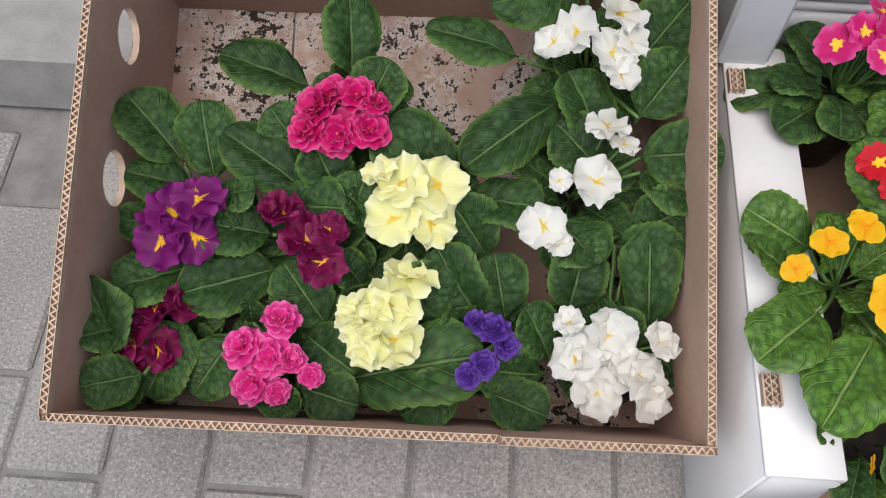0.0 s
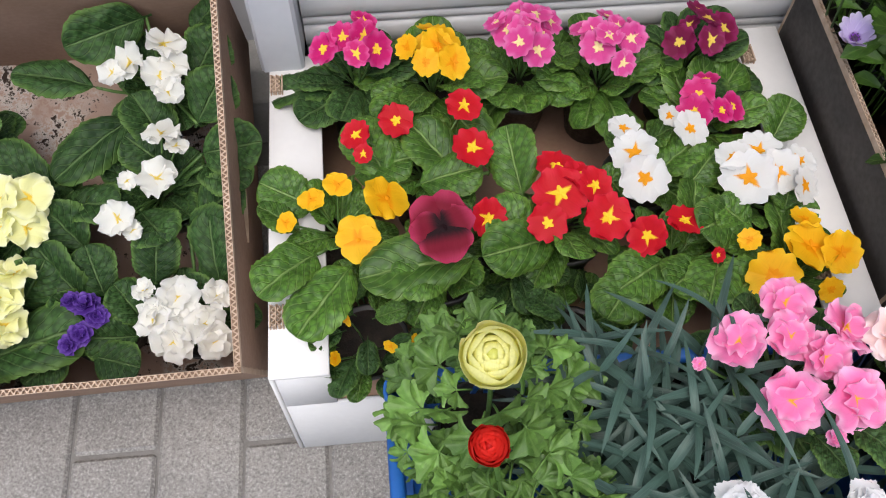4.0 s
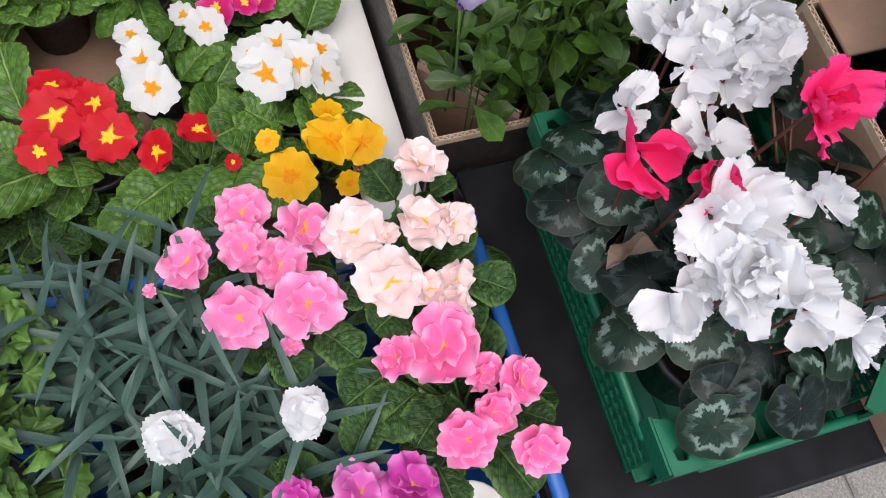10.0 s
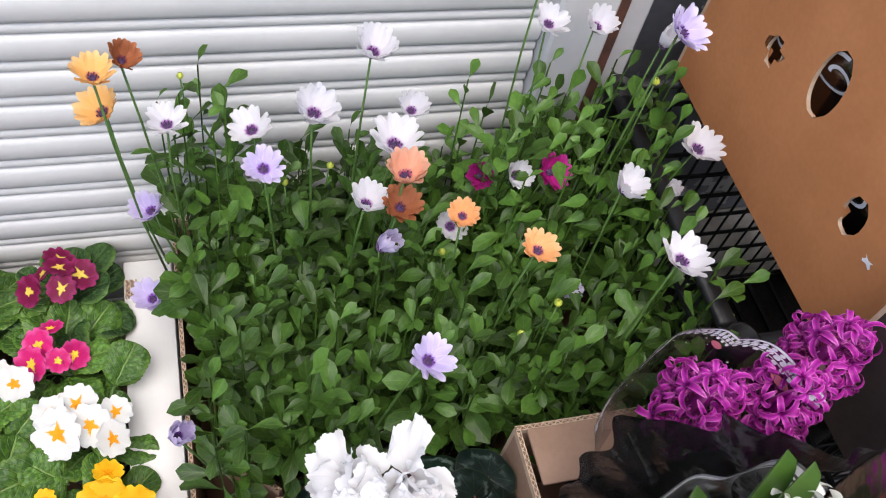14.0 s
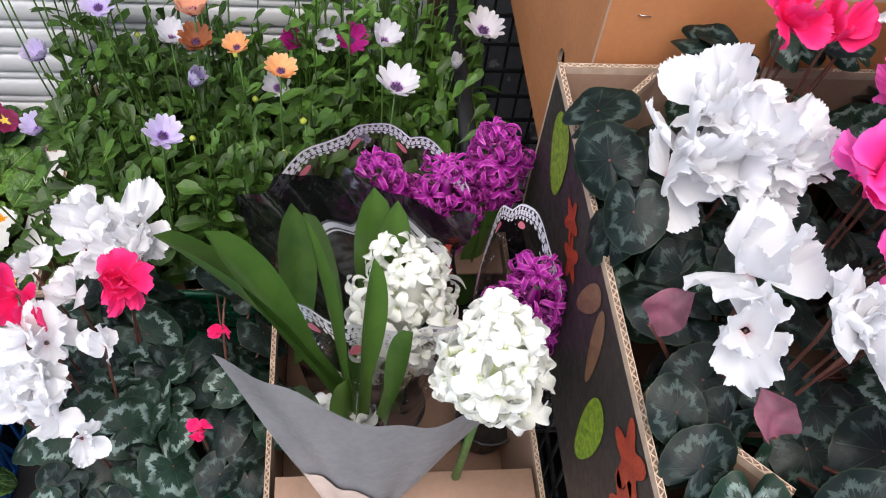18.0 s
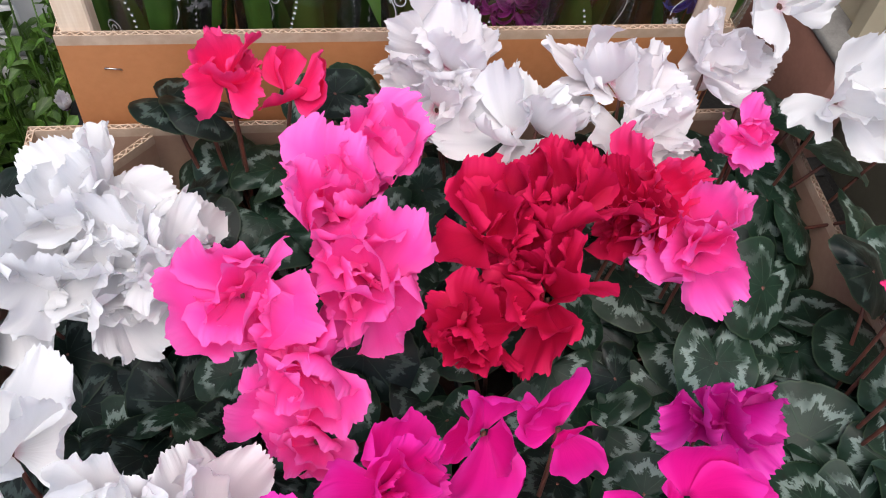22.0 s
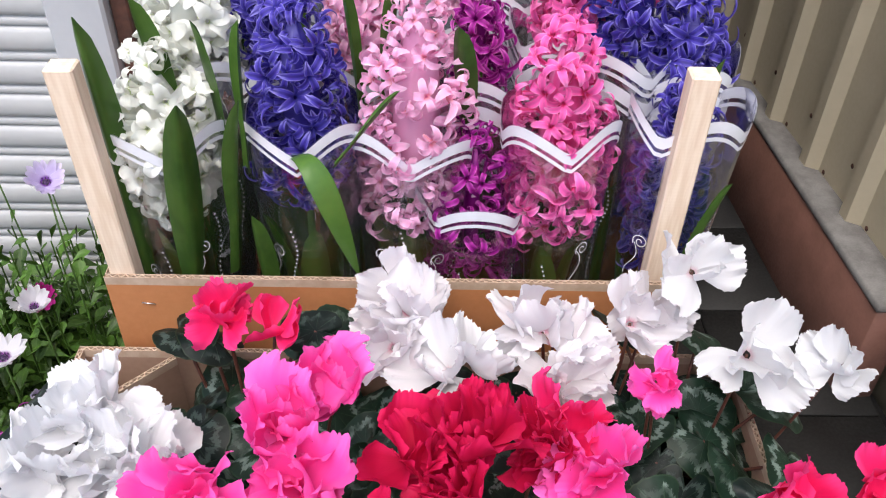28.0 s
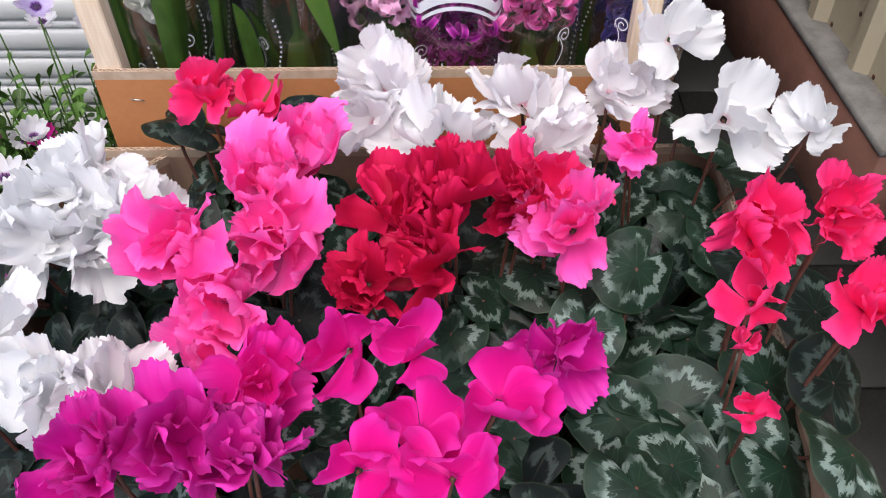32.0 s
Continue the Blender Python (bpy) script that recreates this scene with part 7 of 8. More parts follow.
def strap(e, foot, tip, width=1.0, roll=0.0, kind=1):
    """A strap leaf of a hyacinth between two places (world)."""
    inv = e.matrix_basis.inverted()
    a, b = inv @ Vector(foot), inv @ Vector(tip)
    d = b - a
    part("leaf", M_STRAP[kind], L_HYA, e, put(a, math.degrees(math.atan2(d.y, d.x)), math.degrees(math.atan2(d.z, math.hypot(d.x, d.y))), roll, d.length / 0.2, width))


BOXED = {}
for x, y, t, lab, z0, z1, wide, rim in (
        (1.583, 0.235, "hy_white", "wrapped hyacinth with white flowers", 0.861, 1.025, 0.094, 0.410),
        (1.585, 0.305, "hy_white", "wrapped hyacinth with creamy white flowers", 0.962, 1.080, 0.081, 0.440),
        (1.614, 0.400, "hy_white", "wrapped hyacinth with white flowers at the back", 1.001, 1.084, 0.048, 0.440),
        (1.703, 0.235, "hy_blue", "wrapped hyacinth with deep blue flowers", 0.894, 1.076, 0.085, 0.415),
        (1.688, 0.315, "hy_blue", "wrapped hyacinth with violet blue flowers", 0.990, 1.089, 0.055, 0.430),
        (1.731, 0.400, "hy_blue", "wrapped hyacinth with blue flowers at the back", 1.005, 1.088, 0.050, 0.440),
        (1.793, 0.235, "hy_pink", "wrapped hyacinth with pale pink flowers", 0.866, 1.092, 0.096, 0.405),
        (1.748, 0.325, "hy_pink", "wrapped hyacinth with pink flowers", 0.987, 1.090, 0.053, 0.430),
        (1.826, 0.385, "hy_pink", "wrapped hyacinth with pink flowers at the back", 1.009, 1.096, 0.044, 0.440),
        (1.853, 0.228, "hy_purple", "wrapped hyacinth with short purple flowers", 0.809, 0.960, 0.083, 0.345),
        (1.860, 0.305, "hy_purple", "wrapped hyacinth with purple flowers", 0.959, 1.072, 0.051, 0.430),
        (1.941, 0.232, "hy_hot", "wrapped hyacinth with deep pink flowers", 0.857, 1.059, 0.089, 0.420),
        (1.932, 0.335, "hy_hot", "wrapped hyacinth with bright pink flowers", 0.994, 1.091, 0.060, 0.455),
        (1.897, 0.410, "hy_hot", "wrapped hyacinth with hot pink flowers at the back", 1.022, 1.095, 0.056, 0.465),
        (2.010, 0.420, "hy_hot", "wrapped hyacinth with rose flowers at the back", 1.003, 1.089, 0.075, 0.455),
        (2.000, 0.315, "hy_blue", "wrapped hyacinth with blue flowers", 0.996, 1.092, 0.083, 0.450),
        (2.054, 0.300, "hy_blue", "wrapped hyacinth with dark blue flowers", 0.954, 1.061, 0.073, 0.445),
        (2.029, 0.232, "hy_blue", "wrapped hyacinth with blue flowers by the post", 0.816, 1.024, 0.063, 0.435)):
    up = {'hy_white': 0.034, 'hy_purple': 0.0}.get(t, 0.018) if y < 0.25 else 0.006
    z0 += up
    BOXED[x] = hyacinth(x, y, 0.620, t, lab, z1 - z0 - 0.026, wide * 0.5 - 0.004, z0 + 0.012 - 0.621, 3, (rr(-2, 2), rr(-1, -0.2)), leaf_s=1.25, slim=0.75, cover=rim, wide=0.052 if y < 0.25 else 0.050)

for x, foot, tip, wd in ((1.583, (1.550, 0.205, 0.700), (1.550, 0.200, 1.085), 0.55), (1.583, (1.588, 0.200, 0.690), (1.622, 0.168, 1.030), 0.72), (1.583, (1.640, 0.200, 0.830), (1.662, 0.190, 1.020), 0.62),
                         (1.585, (1.602, 0.238, 0.900), (1.580, 0.240, 1.080), 0.62), (1.585, (1.636, 0.240, 0.900), (1.626, 0.240, 1.062), 0.65), (1.703, (1.655, 0.235, 0.920), (1.659, 0.240, 1.062), 0.55),
                         (1.793, (1.852, 0.262, 0.900), (1.840, 0.215, 1.074), 0.52), (2.054, (2.036, 0.215, 0.860), (2.044, 0.205, 1.055), 0.45), (1.748, (1.756, 0.258, 0.930), (1.745, 0.262, 1.092), 0.55),
                         (1.793, (1.742, 0.162, 0.975), (1.793, 0.168, 1.043), 0.32), (1.703, (1.668, 0.205, 0.690), (1.664, 0.190, 0.905), 0.5), (2.029, (2.045, 0.205, 0.780), (2.070, 0.185, 0.950), 0.5),
                         (1.614, (1.640, 0.340, 0.930), (1.640, 0.330, 1.115), 0.5), (1.688, (1.700, 0.300, 0.940), (1.712, 0.290, 1.112), 0.5), (1.748, (1.775, 0.275, 0.940), (1.790, 0.270, 1.100), 0.5), (1.731, (1.755, 0.360, 0.950), (1.765, 0.350, 1.135), 0.55)):
    strap(BOXED[x], foot, tip, wd, rr(-20, 20), 1)
host = BOXED[1.703]


def hanging_leaf(u, w):
    """A broad leaf that bends over the sleeve and hangs down in front."""
    a = (w - 0.5) * 2
    x, y, z = -0.002 + 0.055 * u, -0.045 - 0.045 * math.sin(u * 2.2), 0.405 + 0.035 * math.sin(u * 3.1) - 0.105 * u ** 1.6
    half = 0.0105 * min(1.0, 0.55 + u) * (1 - max(0.0, (u - 0.45) / 0.55) ** 2.2)
    return (x + a * half, y - 0.22 * half * a * a, z + a * half * 0.45, u, w)


part("leaf", Shape().grid(hanging_leaf, 16, 6), L_HYA, host, label="bent leaf hanging over the sleeve")

SG = "hyacinths in dark film"


def film_sheet(parent, left, top, right, foot, film, name, label, lace=True, bulge=(0, 0.03, 0), scallops=3, wave=0.012):
    """A fan of film that rises from its foot to a scalloped rim through three places (world), with a printed band along the rim."""
    inv = parent.matrix_basis.inverted()
    l, t, r, o = (inv @ Vector(p) for p in (left, top, right, foot))
    c = t * 2 - (l + r) * 0.5
    b = Vector(bulge)
    across = (r - l).normalized()

    def rim(u):
        p = l * (1 - u) ** 2 + c * 2 * u * (1 - u) + r * u * u
        return p + (p - o).normalized() * (wave * (abs(math.sin(u * math.pi * scallops)) - 0.5))

    def at(u, d):
        p, base = rim(u), o + across * (u - 0.5) * 0.07
        w = 1 - d / (p - base).length
        q = base.lerp(p, w) + b * math.sin(math.pi * min(1, max(0, w))) * math.sin(math.pi * u)
        return q + Vector((0, 0.0025 * math.sin(u * 19 + w * 7), 0.002 * math.sin(u * 31 + w * 3)))
    ob = part(name, Shape().grid(lambda u, w: tuple(at(u, (rim(u) - o).length * 0.97 * (1 - w))), 40, 10), film, parent, label=label)
    ob.visible_shadow = False
    n = (r - l).cross(t - o).normalized() * (-0.0012)
    if n.y > 0:
        n = -n
    bands = ((0.0, 0.0035), (0.0085, 0.0105), (0.0175, 0.0188)) if lace else ((0.004, 0.016), (0.020, 0.0235))
    for d0, d1 in bands:
        part("printed_band", Shape().grid(lambda u, w: tuple(at(u, d0 + (d1 - d0) * w) + n), 90, 1), WHITE_INK, ob)
    if lace:
        length = sum((rim((k + 1) / 40) - rim(k / 40)).length for k in range(40))
        sh = Shape()
        for row, (d, r_, step_) in enumerate(((0.0060, 0.0024, 0.0075), (0.0132, 0.0031, 0.0066), (0.0205, 0.0024, 0.0085))):
            count = int(length / step_)
            for i in range(count):
                u0, du = (i + 0.5) / count, r_ / length
                k0 = len(sh.v)
                for k in range(8):
                    sh.v.append(tuple(at(u0 + du * math.cos(k * 0.7854), d + r_ * math.sin(k * 0.7854)) + n * 1.1))
                    sh.t.append((0, 0))
                sh.f.append(tuple(k0 + k for k in range(8)))
                sh.m.append(0)
        tagged(part("lace_print", sh, WHITE_INK, ob), kind="stuff")
        for u0 in (0.12, 0.37, 0.63, 0.88):
            part("printed_heart", Shape().grid(lambda u, w: tuple(at(u0 + math.cos(u * 6.2832) * w * 0.009 / length, 0.031 + math.sin(u * 6.2832) * 0.0055 * w) + n), 14, 1), PINK_INK, ob)
        specks = Shape()
        q = random.Random(5)
        for k in range(36):
            u0, d, r_ = q.uniform(0.05, 0.95), q.uniform(0.03, 0.12), q.uniform(0.0007, 0.0016)
            specks.grid(lambda u, w: tuple(at(u0 + (u - 0.5) * r_ * 2 / length, d + (w - 0.5) * r_ * 2) + n), 1, 1)
        tagged(part("printed_specks", specks, WHITE_INK, ob), kind="stuff")
    return ob


def sleeved(x, y, z, tint, label, height, rad, nleaf=3, lean=5):
    """A hyacinth in the small box whose flower head's middle is at x, y, z."""
    soil = 0.362
    far = z - soil
    return hyacinth(x, y + far * math.sin(radians(lean)), soil, tint, label, height, rad, far / math.cos(radians(lean)) - height * 0.5, nleaf, (0, lean), False, SG, leaf_s=1.0)


p_left = sleeved(1.326, 0.136, 0.612, "hy_purple", "hyacinth with purple flowers in lace-printed dark film", 0.068, 0.034)
sleeved(1.388, 0.118, 0.622, "hy_purple", "second hyacinth with purple flowers in the dark film", 0.068, 0.034)
sleeved(1.443, 0.150, 0.640, "hy_purple", "hyacinth with purple flowers beside the printed box", 0.075, 0.032)
p_front = sleeved(1.458, -0.020, 0.640, "hy_purple", "hyacinth with violet flowers in lace-printed dark film", 0.075, 0.034)
w_back = sleeved(1.344, 0.000, 0.612, "hy_white", "hyacinth with creamy white flowers in clear film", 0.095, 0.050)
sleeved(1.396, -0.142, 0.744, "hy_white", "hyacinth with white flowers leaning out of grey paper", 0.072, 0.036, 0)
leafy_one = hyacinth(1.285, -0.065, 0.362, "hy_white", "hyacinth with long dark green leaves in grey paper", 0.05, 0.02, 0.09, 3, (0, 0), False, SG, leaf_s=1.2, slim=0.7)
film_sheet(p_left, (1.212, 0.112, 0.640), (1.322, 0.168, 0.672), (1.412, 0.092, 0.660), (1.335, 0.145, 0.400), FILM_DARK, "sleeve", "dark-tinted film with a white lace rim", bulge=(0, 0.035, 0))
film_sheet(p_front, (1.402, -0.030, 0.630), (1.441, 0.046, 0.697), (1.480, -0.040, 0.672), (1.450, 0.000, 0.400), FILM_DARK, "sleeve", "dark-tinted film with a white lace rim", bulge=(0, 0.02, 0), scallops=2)
film_sheet(w_back, (1.222, 0.045, 0.560), (1.292, 0.052, 0.668), (1.392, 0.030, 0.640), (1.330, 0.020, 0.400), FILM, "sleeve", "clear film with a white striped rim", False, bulge=(0, 0.03, 0), scallops=2, wave=0.016)
film_sheet(w_back, (1.236, -0.020, 0.640), (1.315, -0.055, 0.640), (1.402, -0.035, 0.625), (1.325, -0.040, 0.400), FILM, "sleeve_front", "clear film with a white lace rim", True, bulge=(0, -0.02, 0), scallops=3)
for foot, tip, wd, ro, kd in (((1.276, -0.060, 0.545), (1.176, -0.069, 0.818), 1.05, 25, 2), ((1.282, -0.065, 0.530), (1.192, -0.072, 0.802), 1.0, -15, 1), ((1.290, -0.068, 0.520), (1.262, -0.065, 0.815), 0.85, 10, 1),
                              ((1.300, -0.085, 0.540), (1.310, -0.070, 0.762), 0.55, 60, 1), ((1.322, -0.105, 0.560), (1.337, -0.100, 0.707), 0.8, 0, 1)):
    strap(leafy_one, foot, tip, wd, ro, kd)
for foot, tip, wd in (((1.315, 0.020, 0.500), (1.313, 0.040, 0.718), 0.95), ((1.328, 0.015, 0.500), (1.333, 0.030, 0.712), 0.8), ((1.245, 0.010, 0.480), (1.241, 0.030, 0.708), 0.85)):
    strap(w_back, foot, tip, wd, 5, 1)


def paper_wrap():
    """A sheet folded to an open cone; its broad front leans towards the viewer and ends in a point below."""
    e = thing("paper_wrap", (1.30, -0.10, 0.44), "grey wrapping paper cone with a pale lower fold round white hyacinths", "wrapping paper")
    tl, tr, tip = Vector((-0.110, -0.036, 0.298)), Vector((0.118, -0.050, 0.250)), Vector((-0.005, -0.055, -0.040))

    def fn(u, w):
        p = tip.lerp(tl.lerp(tr, u), 0.06 + 0.94 * w)
        p += Vector((0, -0.026 * math.sin(math.pi * u) * (0.3 + 0.7 * w), -0.024 * math.sin(math.pi * u ** 1.6) * w * w + 0.005 * math.sin(u * 8.5) * w))
        p += Vector((0, 0.0022 * math.sin(u * 21 + w * 8), 0.0015 * math.sin(u * 33)))
        return (*p, u, w)
    part("sheet", Shape().grid(fn, 30, 10), PAPER_GREY, e)
    low = Shape().grid(lambda u, w: (lambda p: (p[0], p[1] - 0.003, p[2] - 0.001, u, w))(fn(u * 0.92 + 0.06, (0.46 + 0.06 * math.sin(u * 4.0) - 0.12 * u) * w)), 18, 6)
    part("folded_sheet", low, PAPER_PINK, e)


paper_wrap()


BLACK_FILM = make_film("shiny_black_film", (0.07, 0.07, 0.075), 0.13)
GLINT = mottled("white_glint", (0.75, 0.75, 0.78), (0.10, 0.10, 0.11), 70, 0.25, 200, 0.6, metal=0.6)


def crumpled_film():
    """A broad sheet of shiny black film that stands across the box, peaked in the middle, with red print and a painted
    white glint along its free edge.
    """
    e = thing("plastic_wrap", (1.29, 0.07, 0.298), "crumpled black plastic wrap with red print and a painted white glint in the box", "wrapping film")
    q = random.Random(4)
    ks = [(q.uniform(20, 90), q.uniform(20, 90), q.uniform(0, 6)) for _ in range(7)]
    l, m_, r = Vector((-0.109, 0.022, 0.358)), Vector((-0.002, 0.003, 0.404)), Vector((0.118, -0.012, 0.385))
    c, d = Vector((-0.045, -0.010, 0.012)), Vector((0.080, -0.020, 0.012))

    def fn(u, w, lift=0.0):
        top = l.lerp(m_, u * 2) if u < 0.5 else m_.lerp(r, u * 2 - 1)
        top = top + Vector((0, 0, -0.012 * abs(math.sin(u * 6.2832))))
        p = c.lerp(d, u).lerp(top, w ** 0.9)
        k = sum(math.sin(m * p.x * 1.6 + n * p.z * 1.2 + o) for m, n, o in ks) * 0.0032 * (0.3 + 0.7 * w)
        return (p.x + k * 0.4, p.y - k + 0.014 * math.sin(u * 5) - lift, p.z + k * 0.3, u, w)
    part("sheet", Shape().grid(fn, 60, 40), BLACK_FILM, e)
    part("red_print", Shape().grid(lambda u, w: fn(0.005 + 0.05 * u * (1 - 0.6 * w), 0.50 + 0.16 * w, 0.0014), 8, 8), PRINT_RED, e)
    # mottled white patch put in for the strong glint at the lower left
    part("white_print", Shape().grid(lambda u, w: fn(0.02 + 0.16 * u + 0.03 * math.sin(w * 9), 0.30 + 0.20 * w - 0.06 * u, 0.0016), 10, 8), GLINT, e, label="white glint painted on the film's corner")
    part("printed_specks", Shape().grid(lambda u, w: fn(0.94 + 0.03 * u, 0.70 + 0.14 * w, 0.0016), 4, 6), PRINT_RED, e)


crumpled_film()

# ---- cyclamens in the printed box ----
KG = "boxed cyclamens"
WH, BL_, PK, RD, CO, MA, PU = "cyc_white", "cyc_blush", "cyc_pink", "cyc_red", "cyc_coral", "cyc_magenta", "cyc_purple"
ZS = 0.70
cyclamen(1.570, 0.010, ZS, "cyclamen with large frilled white flowers", 24, [((1.588, -0.03, 0.862), WH, 1.3, False), ((1.545, -0.035, 0.858), WH, 1.3, False), ((1.57, 0.0, 0.875), WH, 1.2, False), ((1.615, -0.035, 0.866), WH, 1.05, False)], group=KG, dark=0.7)
cyclamen(1.580, -0.160, ZS, "cyclamen with white butterfly flowers", 24, [((1.550, -0.155, 0.875), WH, 1.15, True), ((1.545, -0.185, 0.85), WH, 1.0, True), ((1.610, -0.205, 0.87), WH, 1.1, True), ((1.645, -0.200, 0.872), BL_, 1.0, False), ((1.599, -0.185, 0.872), WH, 0.85, False)], group=KG, dark=0.7)
cyclamen(1.690, -0.020, ZS, "cyclamen with bright pink frilled flowers", 22, [((1.733, 0.012, 0.89), PK, 1.1, False), ((1.708, -0.03, 0.89), PK, 1.2, False), ((1.663, -0.08, 0.89), PK, 1.1, False), ((1.735, -0.065, 0.875), PK, 1.15, False), ((1.700, -0.115, 0.865), PK, 1.0, False), ((1.70, -0.15, 0.84), PK, 0.8, False)], group=KG)
cyclamen(1.660, 0.090, ZS, "cyclamen with coral red frilled flowers", 18, [((1.650, 0.088, 0.885), CO, 0.82, False), ((1.692, 0.085, 0.875), CO, 0.75, True)], group=KG, radius=0.085)
cyclamen(1.830, 0.085, ZS, "cyclamen with white fringed flowers", 18, [((1.80, 0.105, 0.885), BL_, 1.15, False), ((1.836, 0.046, 0.875), WH, 1.15, False), ((1.79, 0.075, 0.87), BL_, 1.0, False)], group=KG, radius=0.085)
cyclamen(1.950, 0.085, ZS, "cyclamen with blush white fringed flowers", 18, [((1.912, 0.088, 0.885), BL_, 1.2, False), ((1.926, 0.052, 0.865), BL_, 1.15, False), ((1.985, 0.092, 0.885), BL_, 1.0, False)], group=KG, radius=0.085)
cyclamen(2.045, 0.085, ZS, "cyclamen with tall white flowers at the box corner", 20, [((2.033, 0.113, 0.925), WH, 1.05, True), ((2.075, 0.062, 0.885), WH, 1.2, True), ((2.140, 0.045, 0.882), WH, 0.85, True), ((1.997, 0.035, 0.872), PK, 0.62, False)], group=KG, radius=0.09)
cyclamen(1.860, -0.045, ZS, "cyclamen with deep red frilled flowers", 20, [((1.809, -0.035, 0.87), RD, 1.05, False), ((1.856, -0.030, 0.88), RD, 1.2, False), ((1.842, -0.075, 0.86), RD, 1.15, False), ((1.793, -0.09, 0.85), RD, 0.85, False), ((1.90, -0.03, 0.87), RD, 0.9, False)], group=KG)
cyclamen(1.940, -0.045, ZS, "cyclamen with pink pale-edged flowers", 16, [((1.926, -0.012, 0.87), CO, 1.0, False), ((1.945, -0.04, 0.87), "cyc_pink", 1.05, False)], group=KG, radius=0.085)
cyclamen(1.820, -0.200, ZS, "cyclamen with many magenta flowers", 22, [((1.787, -0.165, 0.87), MA, 0.83, True), ((1.828, -0.165, 0.865), MA, 0.72, True), ((1.834, -0.235, 0.885), MA, 0.87, True), ((1.88, -0.215, 0.885), MA, 0.87, True), ((1.802, -0.268, 0.90), MA, 0.83, True), ((1.852, -0.272, 0.9), MA, 0.87, True)], group=KG)
cyclamen(1.700, -0.215, ZS, "cyclamen with purple frilled flowers", 22, [((1.698, -0.235, 0.885), PU, 1.1, False), ((1.648, -0.25, 0.885), PU, 1.1, False), ((1.74, -0.25, 0.88), PU, 0.9, False), ((1.735, -0.19, 0.87), MA, 0.9, False)], group=KG)
cyclamen(1.950, -0.160, ZS, "silver-marked cyclamen with one purple flower", 18, [((1.922, -0.165, 0.868), PU, 0.85, False)], group=KG, lsize=1.3, dark=0.1)
cyclamen(2.060, -0.130, ZS, "silver-marked cyclamen with coral red flowers on brown stems", 22, [((2.040, -0.125, 0.930), CO, 0.85, False), ((2.040, -0.150, 0.895), CO, 0.7, True), ((2.095, -0.105, 0.935), CO, 0.7, False), ((2.105, -0.160, 0.905), CO, 0.9, False), ((2.036, -0.166, 0.865), CO, 0.3, True), ((2.03, -0.215, 0.865), CO, 0.4, True)], group=KG, lsize=1.3, dark=0.05)



FOLDED = leaf_shape(0.062, 0.046, 0.35, 0.4, 0.75, 1.3, 14, 8, 0.03, 0.06, 3).mesh("leaf", (STEM_GREEN,), True)


def leaf_over(x, y, z, nrm, s, spin, name, label):
    """A loose-standing leaf turned over among the cyclamens, on its own stalk."""
    host = cyc_left
    inv = host.matrix_basis.inverted()
    p = inv @ Vector((x, y, z))
    stem(host, (p.x * 0.4, p.y * 0.4, 0.0975), p, 0.0018, STEM_BROWN, 0.006, "leaf_stalk")
    part("leaf", FOLDED, L_CYC_BACK, host, aim(p, nrm, spin, s), label)


cyc_left = bpy.data.objects["cyclamen.004"]
leaf_over(1.497, -0.150, 0.795, (-0.8, -0.6, 0.2), 0.62, 20, "leaf", "pink underside of a turned leaf")
leaf_over(1.560, -0.240, 0.800, (0.2, -0.9, 0.3), 0.6, 120, "leaf", "pale pink underside of a turned leaf")


def rim_leaves(host, points, out, dark=0.5):
    """Leaves of one plant that lie over the box's rim."""
    inv = host.matrix_basis.inverted()
    for k, (x, y, z, s) in enumerate(points):
        p = inv @ Vector((x + rr(-.008, .008), y + rr(-.008, .008), z + rr(-.008, .008)))
        stem(host, (p.x * 0.3, p.y * 0.3, 0.0975), p, 0.0016, STEM_BROWN, 0.008, "leaf_stalk")
        part("leaf", M_CLEAF[k % 4], L_CYC_DARK if R.random() < dark else L_CYC, host, aim(p, Vector(out) + Vector((rr(-.35, .35), rr(-.35, .35), 0)), rr(0, 360), s))


crated = next(o for o in bpy.data.objects if o.name.startswith("cyclamen") and o.parent is None and abs(o.matrix_basis.translation.x - 1.15) < 0.005 and o.matrix_basis.translation.z < 0.5)
rim_leaves(crated, ((1.175, 0.160, 0.440, 1.0), (1.190, 0.120, 0.445, 1.0), (1.135, 0.170, 0.435, 0.95), (1.190, 0.060, 0.455, 1.0), (1.160, 0.130, 0.465, 1.0)), (0.3, 0.2, 1), 0.6)
boxed = {o.matrix_basis.translation.xy.to_tuple(3): o for o in bpy.data.objects if o.name.startswith("cyclamen") and o.parent is None and o.matrix_basis.translation.z > 0.55}
rim_leaves(boxed[(1.57, 0.01)], ((1.500, 0.050, 0.800, 1.0), (1.500, 0.005, 0.808, 1.00), (1.488, -0.050, 0.790, 1.0), (1.505, -0.075, 0.815, 0.86)), (-0.7, -0.2, 1), 0.8)
rim_leaves(boxed[(1.58, -0.16)], ((1.500, -0.205, 0.790, 0.72), (1.510, -0.255, 0.780, 0.86), (1.545, -0.285, 0.775, 0.93), (1.600, -0.292, 0.785, 0.93), (1.64, -0.285, 0.79, 0.86)), (-0.3, -0.6, 1), 0.8)
rim_leaves(boxed[(1.82, -0.2)], ((1.76, -0.290, 0.79, 0.93), (1.815, -0.295, 0.785, 0.93), (1.865, -0.290, 0.79, 1.00), (1.91, -0.25, 0.80, 1.00)), (0, -0.6, 1), 0.6)
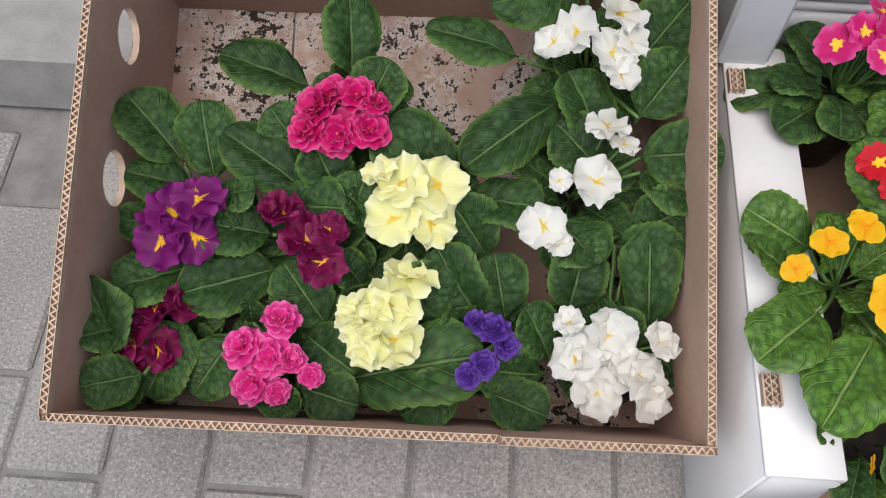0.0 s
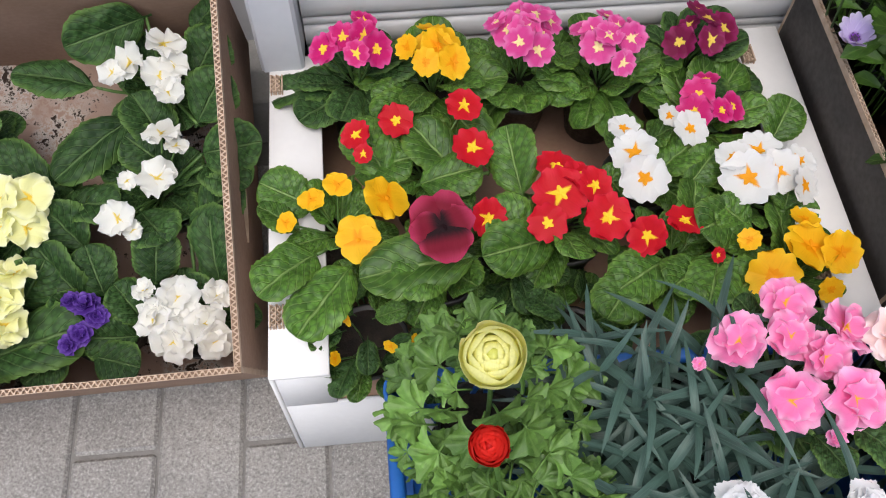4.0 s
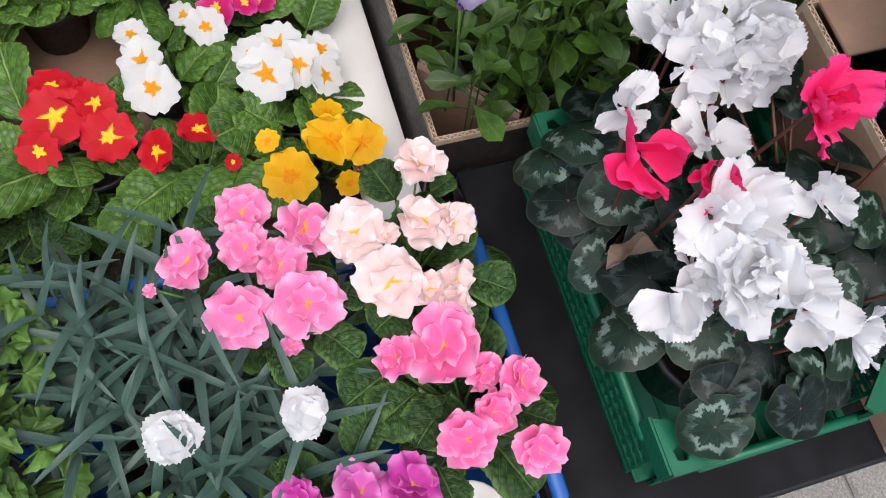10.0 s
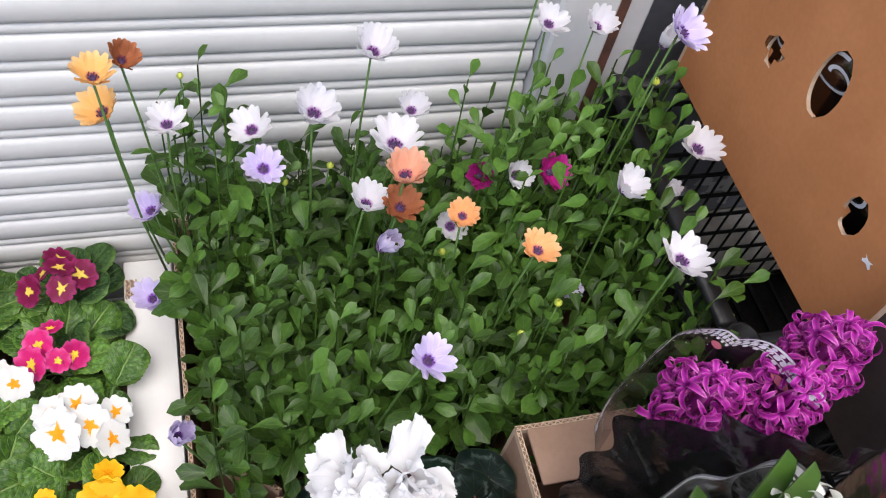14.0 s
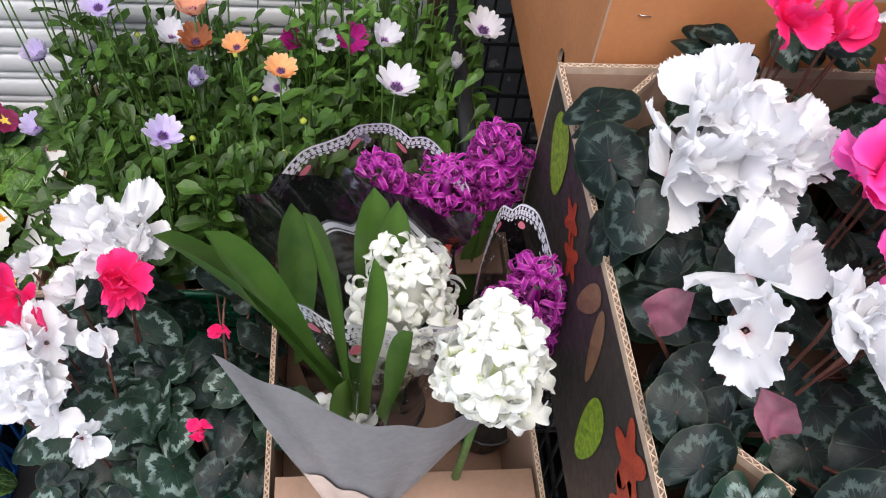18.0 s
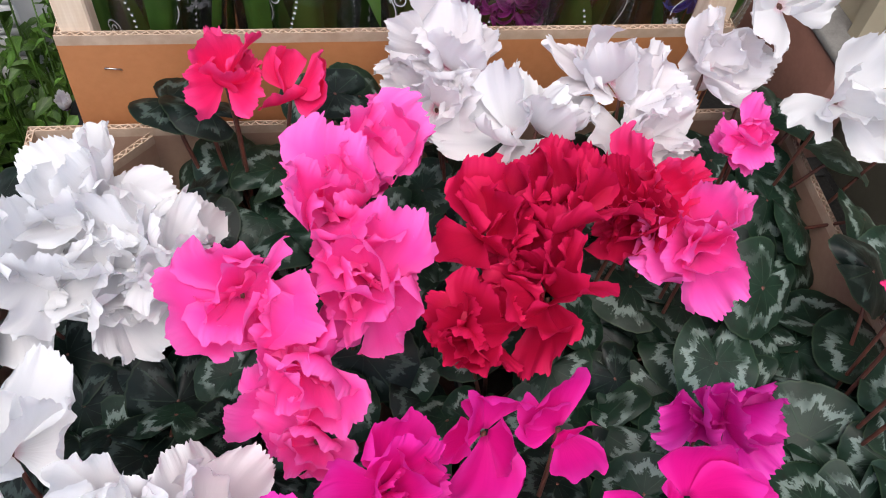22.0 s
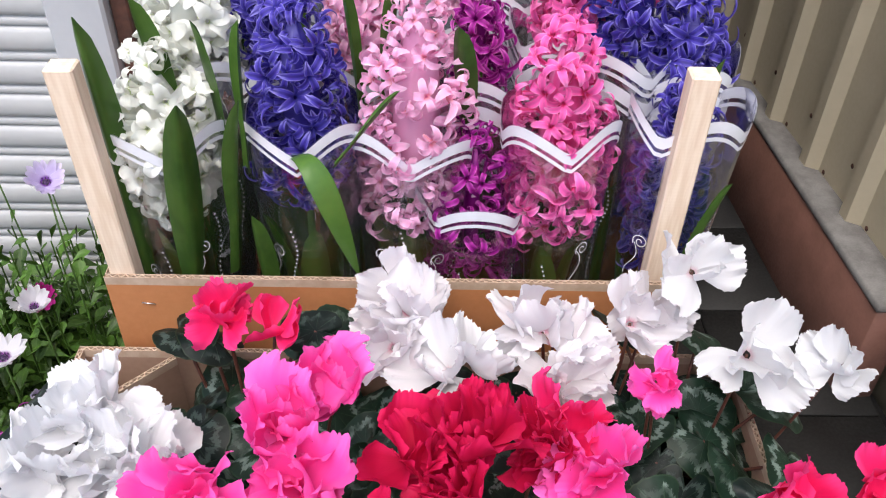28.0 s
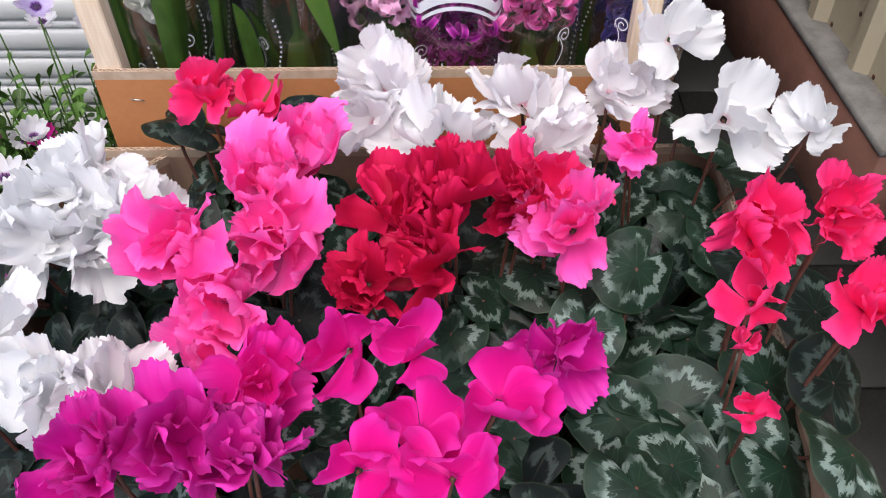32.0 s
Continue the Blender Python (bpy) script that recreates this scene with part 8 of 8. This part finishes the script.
rim_leaves(boxed[(1.95, -0.16)], ((1.945, -0.290, 0.79, 1.08), (2.000, -0.292, 0.785, 1.08), (1.97, -0.235, 0.81, 1.08), (1.99, -0.06, 0.82, 1.08), (1.955, -0.10, 0.815, 1.00)), (0.1, -0.5, 1), 0.1)
rim_leaves(boxed[(2.06, -0.13)], ((2.055, -0.285, 0.79, 1.08), (2.105, -0.265, 0.785, 1.08), (2.120, -0.205, 0.79, 1.15), (2.118, -0.145, 0.80, 1.15), (2.122, -0.085, 0.79, 1.15), (2.115, -0.030, 0.80, 1.08), (2.07, -0.05, 0.825, 1.00)), (0.6, -0.2, 1), 0.15)
rim_leaves(boxed[(2.045, 0.085)], ((2.120, 0.025, 0.790, 1.00), (2.115, 0.080, 0.795, 1.08), (2.105, 0.130, 0.795, 1.00), (2.06, 0.145, 0.80, 0.93), (1.99, 0.15, 0.80, 0.86)), (0.5, 0.0, 1), 0.4)
rim_leaves(boxed[(1.66, 0.09)], ((1.605, 0.128, 0.815, 0.95), (1.630, 0.125, 0.825, 0.9), (1.70, 0.148, 0.815, 0.9), (1.74, 0.13, 0.825, 0.9), (1.725, 0.11, 0.845, 0.8)), (0, 0.1, 1), 0.5)

# ---- small things ----
STEEL = mottled("bright_steel", (0.6, 0.6, 0.6), (0.5, 0.5, 0.5), 60, 0.3, 200, 0.05, metal=1.0)
for x, y, z, ry in ((1.560, 0.1694, 0.815, 8), (1.99, 0.1694, 0.80, -5)):
    part("staple", Shape().tube([(-0.006, 0, -0.002), (-0.0055, -0.0012, 0), (0, -0.0014, 0), (0.0055, -0.0012, 0), (0.006, 0, -0.002)], 0.0006, 5), STEEL, HB, pose(x - 1.7825, y - 0.385, z - 0.545, 0, ry, 0))
part("torn_label", Shape().grid(lambda u, w: (0, (u - 0.5) * 0.011 * (1 + 0.3 * math.sin(w * 7)), (w - 0.5) * 0.007 * (1 + 0.3 * math.cos(u * 6)), u, w), 6, 4, flip=True), WHITE_INK, HB, Matrix.Translation((-0.2587, 0.221 - 0.385, 0.657 - 0.545)))
# black sheet added behind the side panel so its holes look dark
bag = thing("dark_hole_backing", (1.548, 0.385, 0.553), "black plastic sheet with white print, added to darken the panel holes", "bag")


def bag_sheet(u, w, lift=0.0):
    x = 0.008 * math.sin(u * 13 + w * 4) + 0.005 * math.sin(w * 17 + u * 9) - lift
    return (x, (u - 0.5) * 0.38, w * 0.25, u, w)


part("sheet", Shape().grid(bag_sheet, 40, 26, flip=True), BLACK_FILM, bag)
for u0, w0, r_ in ((0.24, 0.52, 0.05), (0.52, 0.70, 0.055), (0.60, 0.86, 0.04), (0.74, 0.62, 0.04)):
    part("printed_swirl", Shape().grid(lambda s, w: bag_sheet(u0 + (r_ * (0.3 + s) + w * 0.012) * math.cos(s * 8), w0 + (r_ * (0.3 + s) + w * 0.012) * 1.3 * math.sin(s * 8), 0.0015), 26, 1), WHITE_INK, bag)
DRY = mottled("dried_brown_leaf", (0.24, 0.165, 0.115), (0.15, 0.10, 0.07), 40, 0.8, 200, 0.3)
dry_host = next(o for o in bpy.data.objects if o.name.startswith("cyclamen") and o.parent is None and abs(o.matrix_basis.translation.x - 1.05) < 0.005 and o.matrix_basis.translation.z < 0.5)
for x, y, z, yaw, el in ((1.000, 0.005, 0.455, 165, 0),):
    part("leaf", FOLDED, DRY, dry_host, put(dry_host.matrix_basis.inverted() @ Vector((x, y, z)), yaw, el, 55, 0.7), "dried brown curled leaf")

# ---- pavement ----
paving = thing("pavement", (0, 0, 0), "grey concrete block paving with dark joints", "pavement", kind="structure")


def paver_mat():
    m, nt, b = material("grey_paver", 0.9, 0, 0.3)
    pos = nt.nodes.new("ShaderNodeNewGeometry").outputs["Position"]
    a = noise_tex(nt, 8, 4, pos)
    g = noise_tex(nt, 300, 4, pos, 0.75)
    c = mixc(nt, step(nt, a, 0.3, 0.7), (0.30, 0.285, 0.265), (0.23, 0.22, 0.205))
    c = mixc(nt, mth(nt, 'MULTIPLY', rnd(nt), 0.45), c, (0.19, 0.18, 0.17))
    c = mixc(nt, mth(nt, 'MULTIPLY', step(nt, g, 0.5, 0.62), 0.6), c, (0.10, 0.095, 0.09))
    c = mixc(nt, mth(nt, 'MULTIPLY', step(nt, g, 0.36, 0.45, 1.0, 0.0), 0.5), c, (0.5, 0.48, 0.45))
    nt.links.new(c, b.inputs["Base Color"])
    bump(nt, b, g, 0.5, 0.0015)
    return m


PAVER = paver_mat()
paver = Shape().box(-0.0515, 0.0515, -0.1035, 0.1035, -0.05, 0.0, 0.004).mesh("paver", (PAVER,), False)
rest = Shape()
for i in range(-30, 30):
    for j in range(-16, 4):
        x, y = 0.1113 + i * 0.1065, 0.1865 + j * 0.213 + (0.1065 if i % 2 else 0.0)
        if y > 0.60:
            continue
        if -0.75 < x < 1.6 and -0.55 < y:
            part("paver", paver, PAVER, paving, Matrix.Translation((x, y, rr(-0.0015, 0.0005))))
        else:
            rest.box(x - 0.0515, x + 0.0515, y - 0.1035, y + 0.1035, -0.05, 0.0, 0.004)
far = part("paver_field", rest, PAVER, paving)
tagged(far, kind="stuff")
